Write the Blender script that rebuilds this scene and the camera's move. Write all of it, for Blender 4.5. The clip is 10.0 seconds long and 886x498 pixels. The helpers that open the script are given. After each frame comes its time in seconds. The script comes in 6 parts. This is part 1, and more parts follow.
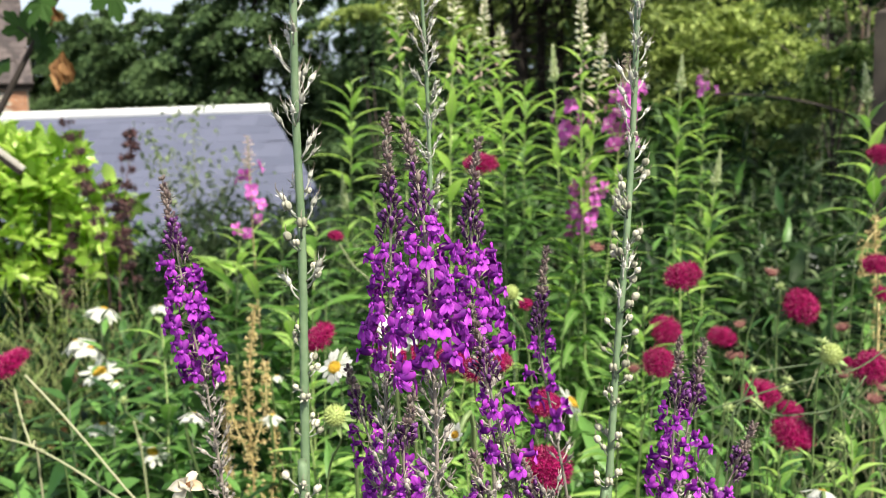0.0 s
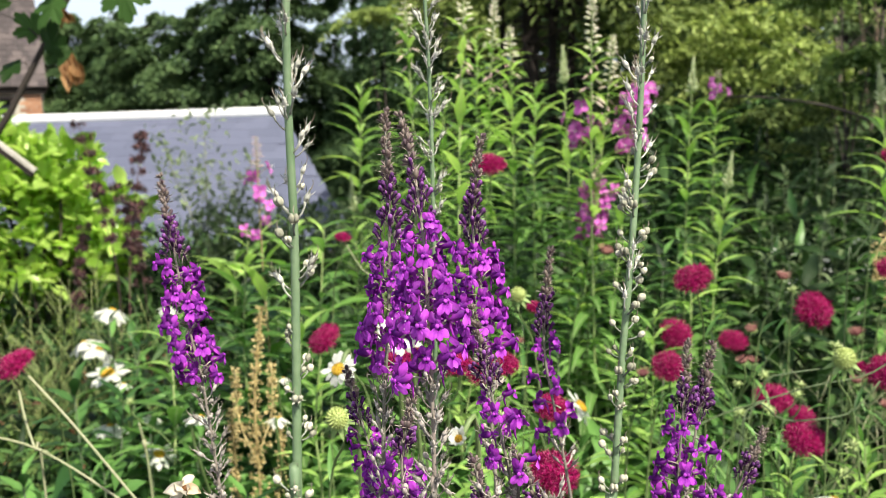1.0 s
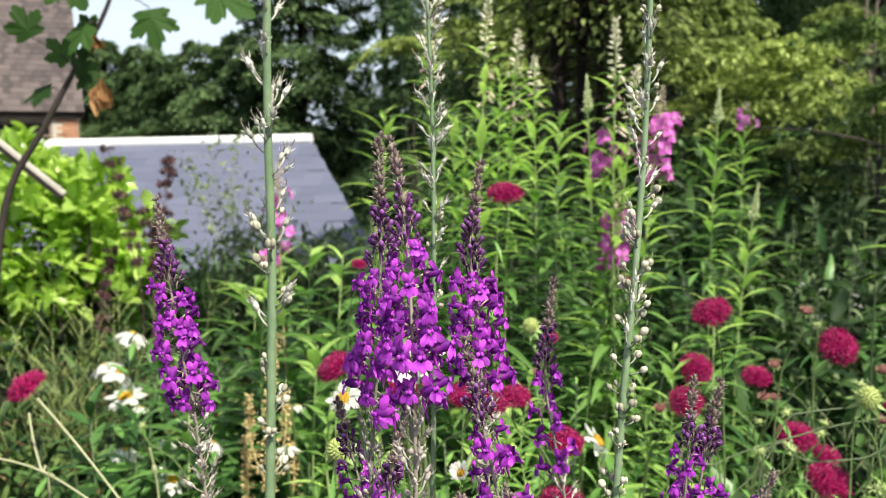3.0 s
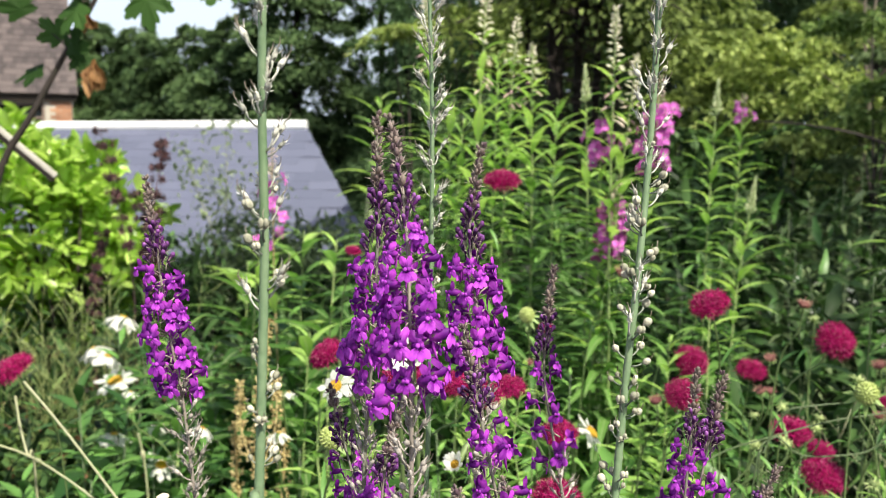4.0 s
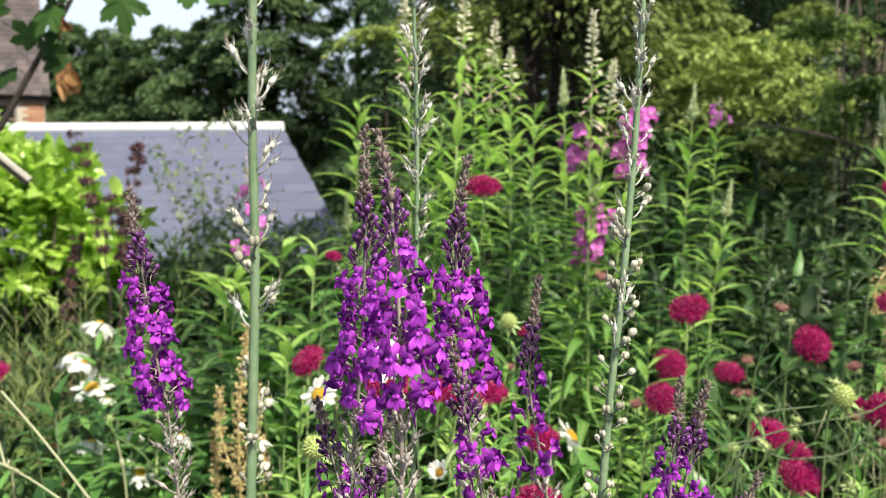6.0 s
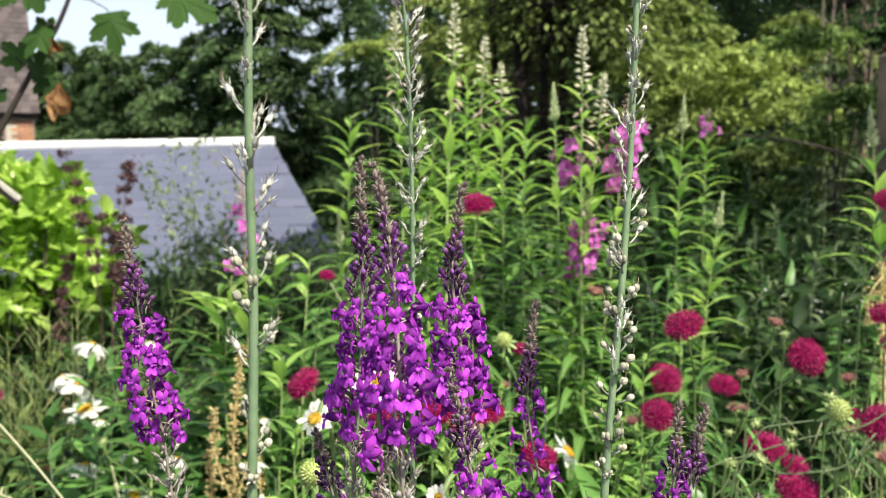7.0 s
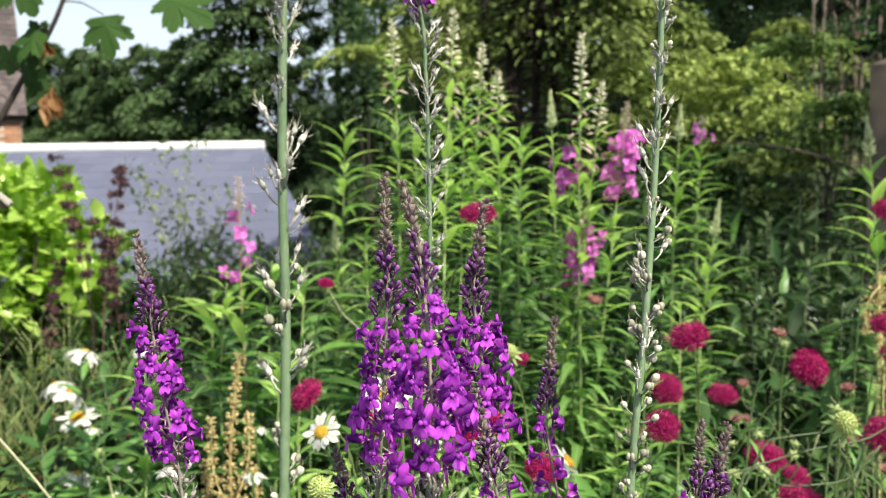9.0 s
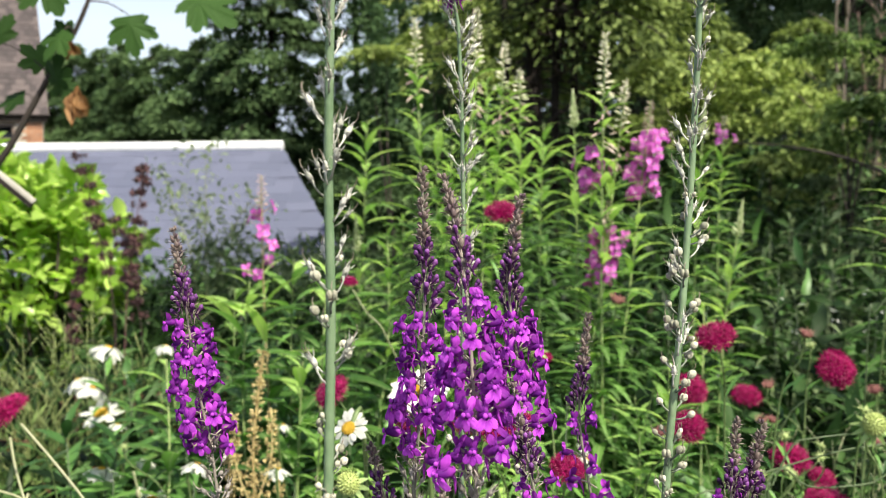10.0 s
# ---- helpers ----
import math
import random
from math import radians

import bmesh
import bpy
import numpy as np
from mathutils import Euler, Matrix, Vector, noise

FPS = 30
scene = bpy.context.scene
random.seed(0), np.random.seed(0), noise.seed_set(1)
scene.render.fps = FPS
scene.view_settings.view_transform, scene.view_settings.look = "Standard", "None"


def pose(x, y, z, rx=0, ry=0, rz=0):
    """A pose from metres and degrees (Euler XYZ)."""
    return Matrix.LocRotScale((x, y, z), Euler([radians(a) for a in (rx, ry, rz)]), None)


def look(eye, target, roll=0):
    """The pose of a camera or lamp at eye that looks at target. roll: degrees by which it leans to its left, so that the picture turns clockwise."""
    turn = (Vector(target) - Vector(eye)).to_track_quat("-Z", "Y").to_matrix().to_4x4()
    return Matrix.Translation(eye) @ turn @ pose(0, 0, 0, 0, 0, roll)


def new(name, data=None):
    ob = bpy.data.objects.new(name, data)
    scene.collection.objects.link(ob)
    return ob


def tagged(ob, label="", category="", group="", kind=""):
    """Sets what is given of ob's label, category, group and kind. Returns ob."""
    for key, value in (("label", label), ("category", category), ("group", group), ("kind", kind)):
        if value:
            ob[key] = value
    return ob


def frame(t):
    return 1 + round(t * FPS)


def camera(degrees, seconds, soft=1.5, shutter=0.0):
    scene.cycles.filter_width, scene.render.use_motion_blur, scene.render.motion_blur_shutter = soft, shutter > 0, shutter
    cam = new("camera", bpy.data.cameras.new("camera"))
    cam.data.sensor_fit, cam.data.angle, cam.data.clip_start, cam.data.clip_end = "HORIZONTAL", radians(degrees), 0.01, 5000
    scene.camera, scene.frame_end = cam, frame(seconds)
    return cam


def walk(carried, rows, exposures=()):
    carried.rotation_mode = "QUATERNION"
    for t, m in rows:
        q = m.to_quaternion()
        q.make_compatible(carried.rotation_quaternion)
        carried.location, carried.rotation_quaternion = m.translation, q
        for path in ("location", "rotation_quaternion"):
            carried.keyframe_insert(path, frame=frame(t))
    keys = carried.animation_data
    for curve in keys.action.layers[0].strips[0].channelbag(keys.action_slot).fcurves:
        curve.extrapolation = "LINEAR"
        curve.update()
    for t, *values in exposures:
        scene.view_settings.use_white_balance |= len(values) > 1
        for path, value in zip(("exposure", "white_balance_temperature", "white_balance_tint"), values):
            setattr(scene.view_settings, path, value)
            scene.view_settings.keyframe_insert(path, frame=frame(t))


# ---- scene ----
# The camera and its walk
cam = camera(54.0, 10.0, soft=0.85)
cam.data.dof.use_dof, cam.data.dof.focus_distance, cam.data.dof.aperture_fstop = True, 0.34, 21.0
PATH = [
    (0, (0.0000, 0.0000, 1.0500), (0.0000, 1.9851, 0.8063), -1.80),
    (0.5, (0.0018, 0.0045, 1.0481), (-0.0098, 1.9897, 0.8056), -1.72),
    (1, (0.0046, 0.0090, 1.0470), (-0.0215, 1.9949, 0.8114), -1.73),
    (1.5, (0.0113, 0.0146, 1.0466), (-0.0362, 2.0010, 0.8191), -1.82),
    (2, (0.0156, 0.0198, 1.0455), (-0.0542, 2.0064, 0.8253), -1.65),
    (2.5, (0.0174, 0.0186, 1.0455), (-0.0620, 2.0090, 0.8663), -1.22),
    (2.7, (0.0193, 0.0189, 1.0455), (-0.0690, 2.0099, 0.8786), -1.22),
    (3.8, (0.0145, 0.0289, 1.0435), (-0.0609, 2.0186, 0.8558), -0.24),
    (4, (0.0156, 0.0321, 1.0427), (-0.0582, 2.0213, 0.8487), -0.07),
    (4.5, (0.0120, 0.0366, 1.0437), (-0.0389, 2.0251, 0.8357), 0.58),
    (5, (0.0110, 0.0341, 1.0443), (-0.0165, 2.0228, 0.8339), 0.59),
    (5.5, (0.0115, 0.0328, 1.0461), (-0.0178, 2.0220, 0.8406), 0.02),
    (5.7, (0.0118, 0.0319, 1.0463), (-0.0162, 2.0216, 0.8455), 0.04),
    (6.8, (0.0104, 0.0294, 1.0530), (0.0137, 2.0224, 0.8864), -0.89),
    (7, (0.0098, 0.0318, 1.0544), (0.0072, 2.0250, 0.8903), -0.91),
    (7.5, (0.0096, 0.0333, 1.0588), (0.0097, 2.0275, 0.9070), -0.55),
    (8, (0.0007, 0.0396, 1.0596), (0.0155, 2.0348, 0.9226), -0.48),
    (8.5, (-0.0046, 0.0417, 1.0606), (0.0210, 2.0361, 0.9141), -0.66),
    (9, (-0.0041, 0.0386, 1.0595), (0.0190, 2.0325, 0.9045), -0.67),
    (9.5, (-0.0050, 0.0350, 1.0590), (-0.0036, 2.0289, 0.9029), -0.46),
    (10, (-0.0121, 0.0379, 1.0572), (-0.0279, 2.0320, 0.9040), -0.45),
]
walk(cam, [(t, look(eye, target, roll)) for t, eye, target, roll in PATH])

# World, sun and exposure
SUN_UP, SUN_ROUND = 52.0, 142.0
world = bpy.data.worlds.new("world")
scene.world = world
world.use_nodes = True
wn = world.node_tree.nodes
sky = wn.new("ShaderNodeTexSky")
sky.sky_type, sky.sun_disc = "NISHITA", False
sky.sun_elevation, sky.sun_rotation = radians(SUN_UP), radians(SUN_ROUND)
sky.air_density, sky.dust_density = 1.0, 4.0
# white summer haze, thick at the horizon and thin overhead
coord, axes, thin_out, veil = (wn.new("ShaderNode" + k) for k in ("TexCoord", "SeparateXYZ", "MapRange", "Mix"))
thin_out.inputs["From Min"].default_value, thin_out.inputs["From Max"].default_value = 0.17, 0.36
thin_out.inputs["To Min"].default_value, thin_out.inputs["To Max"].default_value = 0.85, 0.05
veil.data_type = "RGBA"
veil.inputs[7].default_value = (8.1, 9.3, 10.7, 1)
for a, b in ((coord.outputs["Generated"], axes.inputs[0]), (axes.outputs[2], thin_out.inputs[0]), (thin_out.outputs[0], veil.inputs[0]), (sky.outputs[0], veil.inputs[6]), (veil.outputs[2], wn["Background"].inputs[0])):
    world.node_tree.links.new(a, b)
wn["Background"].inputs[1].default_value = 0.084
sun = new("sun", bpy.data.lights.new("sun", "SUN"))
sun.data.energy, sun.data.angle, sun.data.color = 4.55, radians(0.6), (1.0, 0.965, 0.80)
toward = Vector((math.sin(radians(SUN_ROUND)) * math.cos(radians(SUN_UP)), math.cos(radians(SUN_ROUND)) * math.cos(radians(SUN_UP)), math.sin(radians(SUN_UP))))
sun.matrix_basis = look((0, 0, 30), Vector((0, 0, 30)) - toward)
scene.view_settings.exposure = 0.60

# ---- materials ----
def nodes_of(name):
    m = bpy.data.materials.new(name)
    m.use_nodes = True
    nt = m.node_tree
    return m, nt, nt.nodes["Principled BSDF"]


def colour_mix(nt, c1, c2, scale, detail=3.0, island=0.5, spread=0.35, coords="Object"):
    """Two tones by noise, each piece a little lighter or darker than the next."""
    nodes, link = nt.nodes, nt.links.new
    tc = nodes.new("ShaderNodeTexCoord")
    nz = nodes.new("ShaderNodeTexNoise")
    nz.inputs["Scale"].default_value, nz.inputs["Detail"].default_value = scale, detail
    link(tc.outputs[coords], nz.inputs["Vector"])
    info, geo = nodes.new("ShaderNodeObjectInfo"), nodes.new("ShaderNodeNewGeometry")
    add = nodes.new("ShaderNodeMath")
    add.operation = "ADD"
    link(info.outputs["Random"], add.inputs[0])
    link(geo.outputs["Random Per Island"], add.inputs[1])
    frac = nodes.new("ShaderNodeMath")
    frac.operation = "FRACT"
    link(add.outputs[0], frac.inputs[0])
    blend = nodes.new("ShaderNodeMix")
    blend.inputs[0].default_value = island
    link(nz.outputs[0], blend.inputs[2])
    link(frac.outputs[0], blend.inputs[3])
    mix = nodes.new("ShaderNodeMix")
    mix.data_type = "RGBA"
    mix.inputs[6].default_value, mix.inputs[7].default_value = (*c1, 1), (*c2, 1)
    ramp = nodes.new("ShaderNodeMapRange")
    ramp.inputs["From Min"].default_value, ramp.inputs["From Max"].default_value = 0.25, 0.75
    link(blend.outputs[0], ramp.inputs["Value"])
    link(ramp.outputs[0], mix.inputs[0])
    hsv = nodes.new("ShaderNodeHueSaturation")
    val = nodes.new("ShaderNodeMapRange")
    val.inputs["To Min"].default_value, val.inputs["To Max"].default_value = 1 - spread, 1 + spread
    link(frac.outputs[0], val.inputs["Value"])
    link(val.outputs[0], hsv.inputs["Value"])
    link(mix.outputs[2], hsv.inputs["Color"])
    return hsv.outputs[0], nz


def plain(name, c1, c2, rough=0.6, scale=30.0, bump=0.2, island=0.4, spread=0.2, metal=0.0, dist=0.002):
    m, nt, bsdf = nodes_of(name)
    col, nz = colour_mix(nt, c1, c2, scale, 5.0, island, spread)
    nt.links.new(col, bsdf.inputs["Base Color"])
    bsdf.inputs["Roughness"].default_value, bsdf.inputs["Metallic"].default_value = rough, metal
    if bump:
        b = nt.nodes.new("ShaderNodeBump")
        b.inputs["Strength"].default_value, b.inputs["Distance"].default_value = bump, dist
        nt.links.new(nz.outputs[0], b.inputs["Height"])
        nt.links.new(b.outputs[0], bsdf.inputs["Normal"])
    return m


def thin(name, c1, c2, rough=0.45, trans=0.35, scale=60.0, island=0.6, spread=0.3, glow=1.5, gloss=0.25, rib=0.0, throat_shade=None):
    """A leaf or petal: a surface with light passing through it. Can paint a throat shadow round its origin."""
    m, nt, bsdf = nodes_of(name)
    nodes, link = nt.nodes, nt.links.new
    col, nz = colour_mix(nt, c1, c2, scale, 3.0, island, spread)
    # throat shadow painted into the colour: darker near the flower's origin
    if throat_shade:
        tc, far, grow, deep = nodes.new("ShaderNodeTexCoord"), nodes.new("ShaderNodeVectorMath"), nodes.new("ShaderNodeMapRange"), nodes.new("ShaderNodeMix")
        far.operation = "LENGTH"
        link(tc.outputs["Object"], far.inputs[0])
        grow.inputs["From Min"].default_value, grow.inputs["From Max"].default_value = throat_shade[3], throat_shade[4]
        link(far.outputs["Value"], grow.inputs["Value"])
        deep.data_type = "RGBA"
        deep.inputs[6].default_value = (*throat_shade[:3], 1)
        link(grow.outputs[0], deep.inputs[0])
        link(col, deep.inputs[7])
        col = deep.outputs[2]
    if rib:
        tc, xyz, ab = nodes.new("ShaderNodeTexCoord"), nodes.new("ShaderNodeSeparateXYZ"), nodes.new("ShaderNodeMath")
        ab.operation = "ABSOLUTE"
        link(tc.outputs["Object"], xyz.inputs[0])
        link(xyz.outputs[0], ab.inputs[0])
        fade, pale = nodes.new("ShaderNodeMapRange"), nodes.new("ShaderNodeMix")
        fade.inputs["From Min"].default_value, fade.inputs["From Max"].default_value = rib * 0.4, rib
        fade.inputs["To Min"].default_value, fade.inputs["To Max"].default_value = 0.55, 0.0
        link(ab.outputs[0], fade.inputs["Value"])
        pale.data_type = "RGBA"
        pale.inputs[7].default_value = (0.36, 0.44, 0.22, 1)
        link(fade.outputs[0], pale.inputs[0])
        link(col, pale.inputs[6])
        col = pale.outputs[2]
    link(col, bsdf.inputs["Base Color"])
    bsdf.inputs["Roughness"].default_value = rough
    bsdf.inputs["Specular IOR Level"].default_value = gloss
    b = nodes.new("ShaderNodeBump")
    b.inputs["Strength"].default_value, b.inputs["Distance"].default_value = 0.25, 0.001
    link(nz.outputs[0], b.inputs["Height"])
    link(b.outputs[0], bsdf.inputs["Normal"])
    tr = nodes.new("ShaderNodeBsdfTranslucent")
    up = nodes.new("ShaderNodeHueSaturation")
    up.inputs["Value"].default_value, up.inputs["Saturation"].default_value = glow, 1.1
    link(col, up.inputs["Color"])
    link(up.outputs[0], tr.inputs["Color"])
    mix = nodes.new("ShaderNodeMixShader")
    mix.inputs[0].default_value = trans
    link(bsdf.outputs[0], mix.inputs[1])
    link(tr.outputs[0], mix.inputs[2])
    link(mix.outputs[0], nodes["Material Output"].inputs[0])
    return m


# lips and hood; the last values paint the shadow in the throat
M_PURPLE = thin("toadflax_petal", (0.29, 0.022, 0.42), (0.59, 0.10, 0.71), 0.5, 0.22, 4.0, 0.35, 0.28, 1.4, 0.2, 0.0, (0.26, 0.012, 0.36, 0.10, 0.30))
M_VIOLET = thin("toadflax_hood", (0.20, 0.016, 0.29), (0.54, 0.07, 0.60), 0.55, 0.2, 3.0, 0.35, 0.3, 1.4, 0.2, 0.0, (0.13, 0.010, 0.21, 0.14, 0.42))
M_BUD = thin("toadflax_bud", (0.036, 0.009, 0.048), (0.115, 0.022, 0.145), 0.55, 0.15, 4, 0.5, 0.35, 1.3, 0.25)
M_LILAC = thin("toadflax_bud_end", (0.11, 0.026, 0.15), (0.30, 0.11, 0.37), 0.55, 0.15, 4, 0.5, 0.25, 1.3, 0.25)
M_BUDTIP = plain("toadflax_young_bud", (0.26, 0.20, 0.17), (0.070, 0.040, 0.052), 0.65, 5, 0.1, 0.8, 0.4)
M_CALYX = plain("toadflax_calyx", (0.46, 0.40, 0.34), (0.20, 0.14, 0.145), 0.6, 5, 0.1)
M_TSTEM = plain("toadflax_stem", (0.23, 0.23, 0.17), (0.22, 0.17, 0.16), 0.55, 150, 0.15)
M_GSTEM = plain("seed_stalk_green", (0.115, 0.195, 0.095), (0.21, 0.285, 0.165), 0.55, 140, 0.4, 0.1, 0.08)
M_POD = plain("seed_capsule_pale", (0.30, 0.295, 0.215), (0.54, 0.51, 0.41), 0.65, 6, 0.3, 0.4, 0.25)
M_DRYPOD = plain("dry_grey_capsule", (0.20, 0.18, 0.155), (0.40, 0.355, 0.33), 0.7, 6, 0.3, 0.5, 0.3)
M_SILVER = plain("open_capsule_silver", (0.34, 0.34, 0.29), (0.58, 0.56, 0.51), 0.6, 6, 0.3, 0.5, 0.25)
M_SEPAL = plain("dry_sepal", (0.28, 0.28, 0.21), (0.48, 0.44, 0.37), 0.65, 6, 0.1)
M_PODSTALK = plain("seed_capsule_stalk", (0.17, 0.20, 0.16), (0.28, 0.29, 0.24), 0.6, 200, 0.1)
M_WHISKER = plain("dry_whisker", (0.12, 0.09, 0.06), (0.3, 0.25, 0.2), 0.6, 200, 0.0)
M_CRIMSON = thin("crimson_floret", (0.20, 0.003, 0.050), (0.52, 0.020, 0.18), 0.55, 0.28, 2.5, 0.55, 0.4, 1.4, 0.15)
M_PINKTIP = plain("floret_tip", (0.72, 0.32, 0.42), (0.6, 0.14, 0.26), 0.6, 300, 0.0)
M_BRACT = thin("bract_green", (0.20, 0.30, 0.09), (0.30, 0.40, 0.16), 0.5, 0.25, 100)
M_STAR = thin("spent_calyx_green", (0.26, 0.34, 0.13), (0.42, 0.48, 0.22), 0.55, 0.3, 4)
M_SEEDHEAD = plain("green_seed_head", (0.34, 0.42, 0.11), (0.47, 0.53, 0.20), 0.6, 4, 0.3)
M_DULLBUD = plain("dull_pink_bud", (0.17, 0.035, 0.05), (0.23, 0.12, 0.085), 0.7, 4, 0.3)
M_THINSTEM = plain("wiry_stem", (0.11, 0.17, 0.055), (0.17, 0.23, 0.09), 0.5, 60, 0.1)
M_DARKSTEM = plain("dark_wiry_stem", (0.045, 0.075, 0.03), (0.085, 0.12, 0.05), 0.5, 60, 0.1)
M_WEED = plain("weed_green", (0.17, 0.24, 0.070), (0.32, 0.35, 0.14), 0.55, 40, 0.1)
M_STRAW = plain("pale_stalk", (0.24, 0.27, 0.13), (0.33, 0.32, 0.20), 0.5, 60, 0.15)
M_WHITE = thin("white_petal", (0.80, 0.80, 0.76), (0.86, 0.85, 0.80), 0.5, 0.42, 100, 0.5, 0.06, 1.05)
M_YELLOW = plain("daisy_disc", (0.75, 0.40, 0.02), (0.80, 0.52, 0.05), 0.6, 900, 0.8)
M_CREAM = thin("withered_cream_petal", (0.82, 0.77, 0.66), (0.72, 0.56, 0.40), 0.6, 0.25, 120)
M_LEAF = thin("willowherb_leaf", (0.042, 0.118, 0.030), (0.122, 0.250, 0.060), 0.4, 0.24, 6, 0.75, 0.4, 1.5, 0.45)
M_LEAFTOP = thin("willowherb_young_leaf", (0.15, 0.33, 0.072), (0.26, 0.45, 0.12), 0.42, 0.38, 6, 0.6, 0.25, 1.5)
M_RIBLEAF = thin("willowherb_leaf_with_midrib", (0.070, 0.165, 0.038), (0.140, 0.265, 0.064), 0.42, 0.34, 6, 0.6, 0.3, 1.7, 0.4, 0.012)
M_RIBYOUNG = thin("young_leaf_with_midrib", (0.22, 0.41, 0.085), (0.38, 0.54, 0.145), 0.42, 0.38, 6, 0.6, 0.25, 1.5, 0.4, 0.012)
# undergrowth leaf: shade inside the dense growth is put into its dark colour
M_LEAFSHADE = thin("shade_dark_leaf", (0.014, 0.034, 0.011), (0.064, 0.122, 0.037), 0.5, 0.18, 20, 0.8, 0.5, 1.6, 0.2)
M_GREYLEAF = thin("grey_green_leaf", (0.095, 0.145, 0.065), (0.17, 0.225, 0.105), 0.6, 0.3, 20, 0.7, 0.35, 1.4, 0.2)
M_WISPY = thin("wispy_shrub_leaf", (0.17, 0.23, 0.12), (0.30, 0.36, 0.20), 0.55, 0.4, 20, 0.7, 0.35, 1.4, 0.3)
M_FEATHER = thin("feathery_leaf", (0.10, 0.18, 0.045), (0.20, 0.275, 0.09), 0.55, 0.35, 20, 0.7, 0.4, 1.4, 0.2)
M_ESTEM = plain("willowherb_stem", (0.20, 0.28, 0.09), (0.27, 0.33, 0.13), 0.5, 60, 0.1)
M_REDSTEM = plain("willowherb_red_stem", (0.24, 0.12, 0.07), (0.22, 0.20, 0.09), 0.5, 60, 0.1)
M_PINK = thin("willowherb_petal", (0.52, 0.085, 0.45), (0.74, 0.22, 0.66), 0.5, 0.35, 200, 0.5, 0.2, 1.3)
M_EBUD = plain("willowherb_bud", (0.62, 0.62, 0.42), (0.76, 0.69, 0.56), 0.6, 4, 0.1, 0.7, 0.2)
M_EPOD = plain("willowherb_pod", (0.40, 0.22, 0.22), (0.38, 0.36, 0.22), 0.55, 200, 0.0, 0.7, 0.25)
M_OCHRE = plain("ochre_seed_flake", (0.44, 0.33, 0.14), (0.58, 0.47, 0.23), 0.65, 200, 0.2, 0.7, 0.3)
M_BUSH = thin("bright_shrub_leaf", (0.25, 0.42, 0.06), (0.47, 0.61, 0.16), 0.32, 0.42, 25, 0.7, 0.3, 1.5, 0.6)
M_MAROON = plain("dark_maroon_pod", (0.035, 0.014, 0.016), (0.085, 0.035, 0.036), 0.6, 150, 0.2, 0.7, 0.4)
M_MAPLE = thin("sycamore_leaf", (0.028, 0.068, 0.015), (0.048, 0.100, 0.024), 0.6, 0.28, 30, 0.4, 0.3, 1.5, 0.12)
M_BROWNLEAF = thin("shrivelled_leaf", (0.26, 0.12, 0.05), (0.36, 0.20, 0.09), 0.6, 0.3, 60)
M_BARK = plain("twig_bark", (0.030, 0.022, 0.018), (0.065, 0.048, 0.040), 0.8, 60, 0.5)
M_POLE = plain("sapling_bark", (0.080, 0.064, 0.048), (0.15, 0.12, 0.095), 0.8, 20, 0.4)
M_REDLEAF = thin("reddish_withered_leaf", (0.13, 0.055, 0.035), (0.22, 0.11, 0.06), 0.6, 0.25, 20, 0.6, 0.4)
M_GREENBUD = plain("willowherb_green_bud", (0.34, 0.43, 0.19), (0.50, 0.53, 0.32), 0.6, 4, 0.1, 0.7, 0.2)
M_PINKBUD = plain("willowherb_pink_bud", (0.64, 0.42, 0.44), (0.66, 0.54, 0.44), 0.6, 4, 0.1, 0.7, 0.2)
M_BRISTLE = plain("pink_bristle", (0.21, 0.04, 0.06), (0.32, 0.18, 0.13), 0.7, 4, 0.1)
# bark and dead twig below are darkened in colour for the shade behind the willowherb
M_TRUNK = plain("shaded_bark", (0.011, 0.008, 0.0065), (0.030, 0.020, 0.016), 0.9, 14, 0.9, 0.2, 0.1, 0, 0.02)
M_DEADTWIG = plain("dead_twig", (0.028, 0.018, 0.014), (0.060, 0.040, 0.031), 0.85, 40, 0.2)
M_DRYTWIG = plain("dry_pinkish_twig", (0.11, 0.070, 0.058), (0.22, 0.145, 0.12), 0.8, 30, 0.3, 0.6, 0.3)
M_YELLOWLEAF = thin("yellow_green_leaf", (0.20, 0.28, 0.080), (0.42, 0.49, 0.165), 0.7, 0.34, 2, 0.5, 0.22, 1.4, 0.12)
M_TREELEAF = thin("dark_tree_leaf", (0.030, 0.060, 0.027), (0.084, 0.134, 0.058), 0.75, 0.22, 1.5, 0.35, 0.2, 1.5, 0.1)
M_TREELEAF2 = thin("lighter_tree_leaf", (0.056, 0.114, 0.048), (0.132, 0.205, 0.084), 0.75, 0.25, 1.5, 0.35, 0.2, 1.5, 0.1)
# dimmer copy of the yellow-green leaf; paints the shaded layers of the maple shrubs
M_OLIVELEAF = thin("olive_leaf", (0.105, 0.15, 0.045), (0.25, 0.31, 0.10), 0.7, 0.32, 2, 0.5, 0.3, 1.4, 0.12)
M_CONIFER = thin("conifer_spray", (0.046, 0.090, 0.038), (0.132, 0.198, 0.080), 0.7, 0.2, 0.9, 0.4, 0.3, 1.4, 0.1)
M_SOIL = plain("garden_soil", (0.026, 0.021, 0.014), (0.046, 0.052, 0.024), 0.95, 5, 0.8, 0.0, 0.0, 0, 0.03)
M_SLATE = plain("blue_grey_slate", (0.110, 0.119, 0.180), (0.124, 0.132, 0.195), 0.6, 7, 0.4, 0.5, 0.06)
M_RIDGE = plain("pale_ridge_mortar", (0.66, 0.66, 0.68), (0.80, 0.80, 0.82), 0.6, 9, 0.3, 0.3, 0.08)
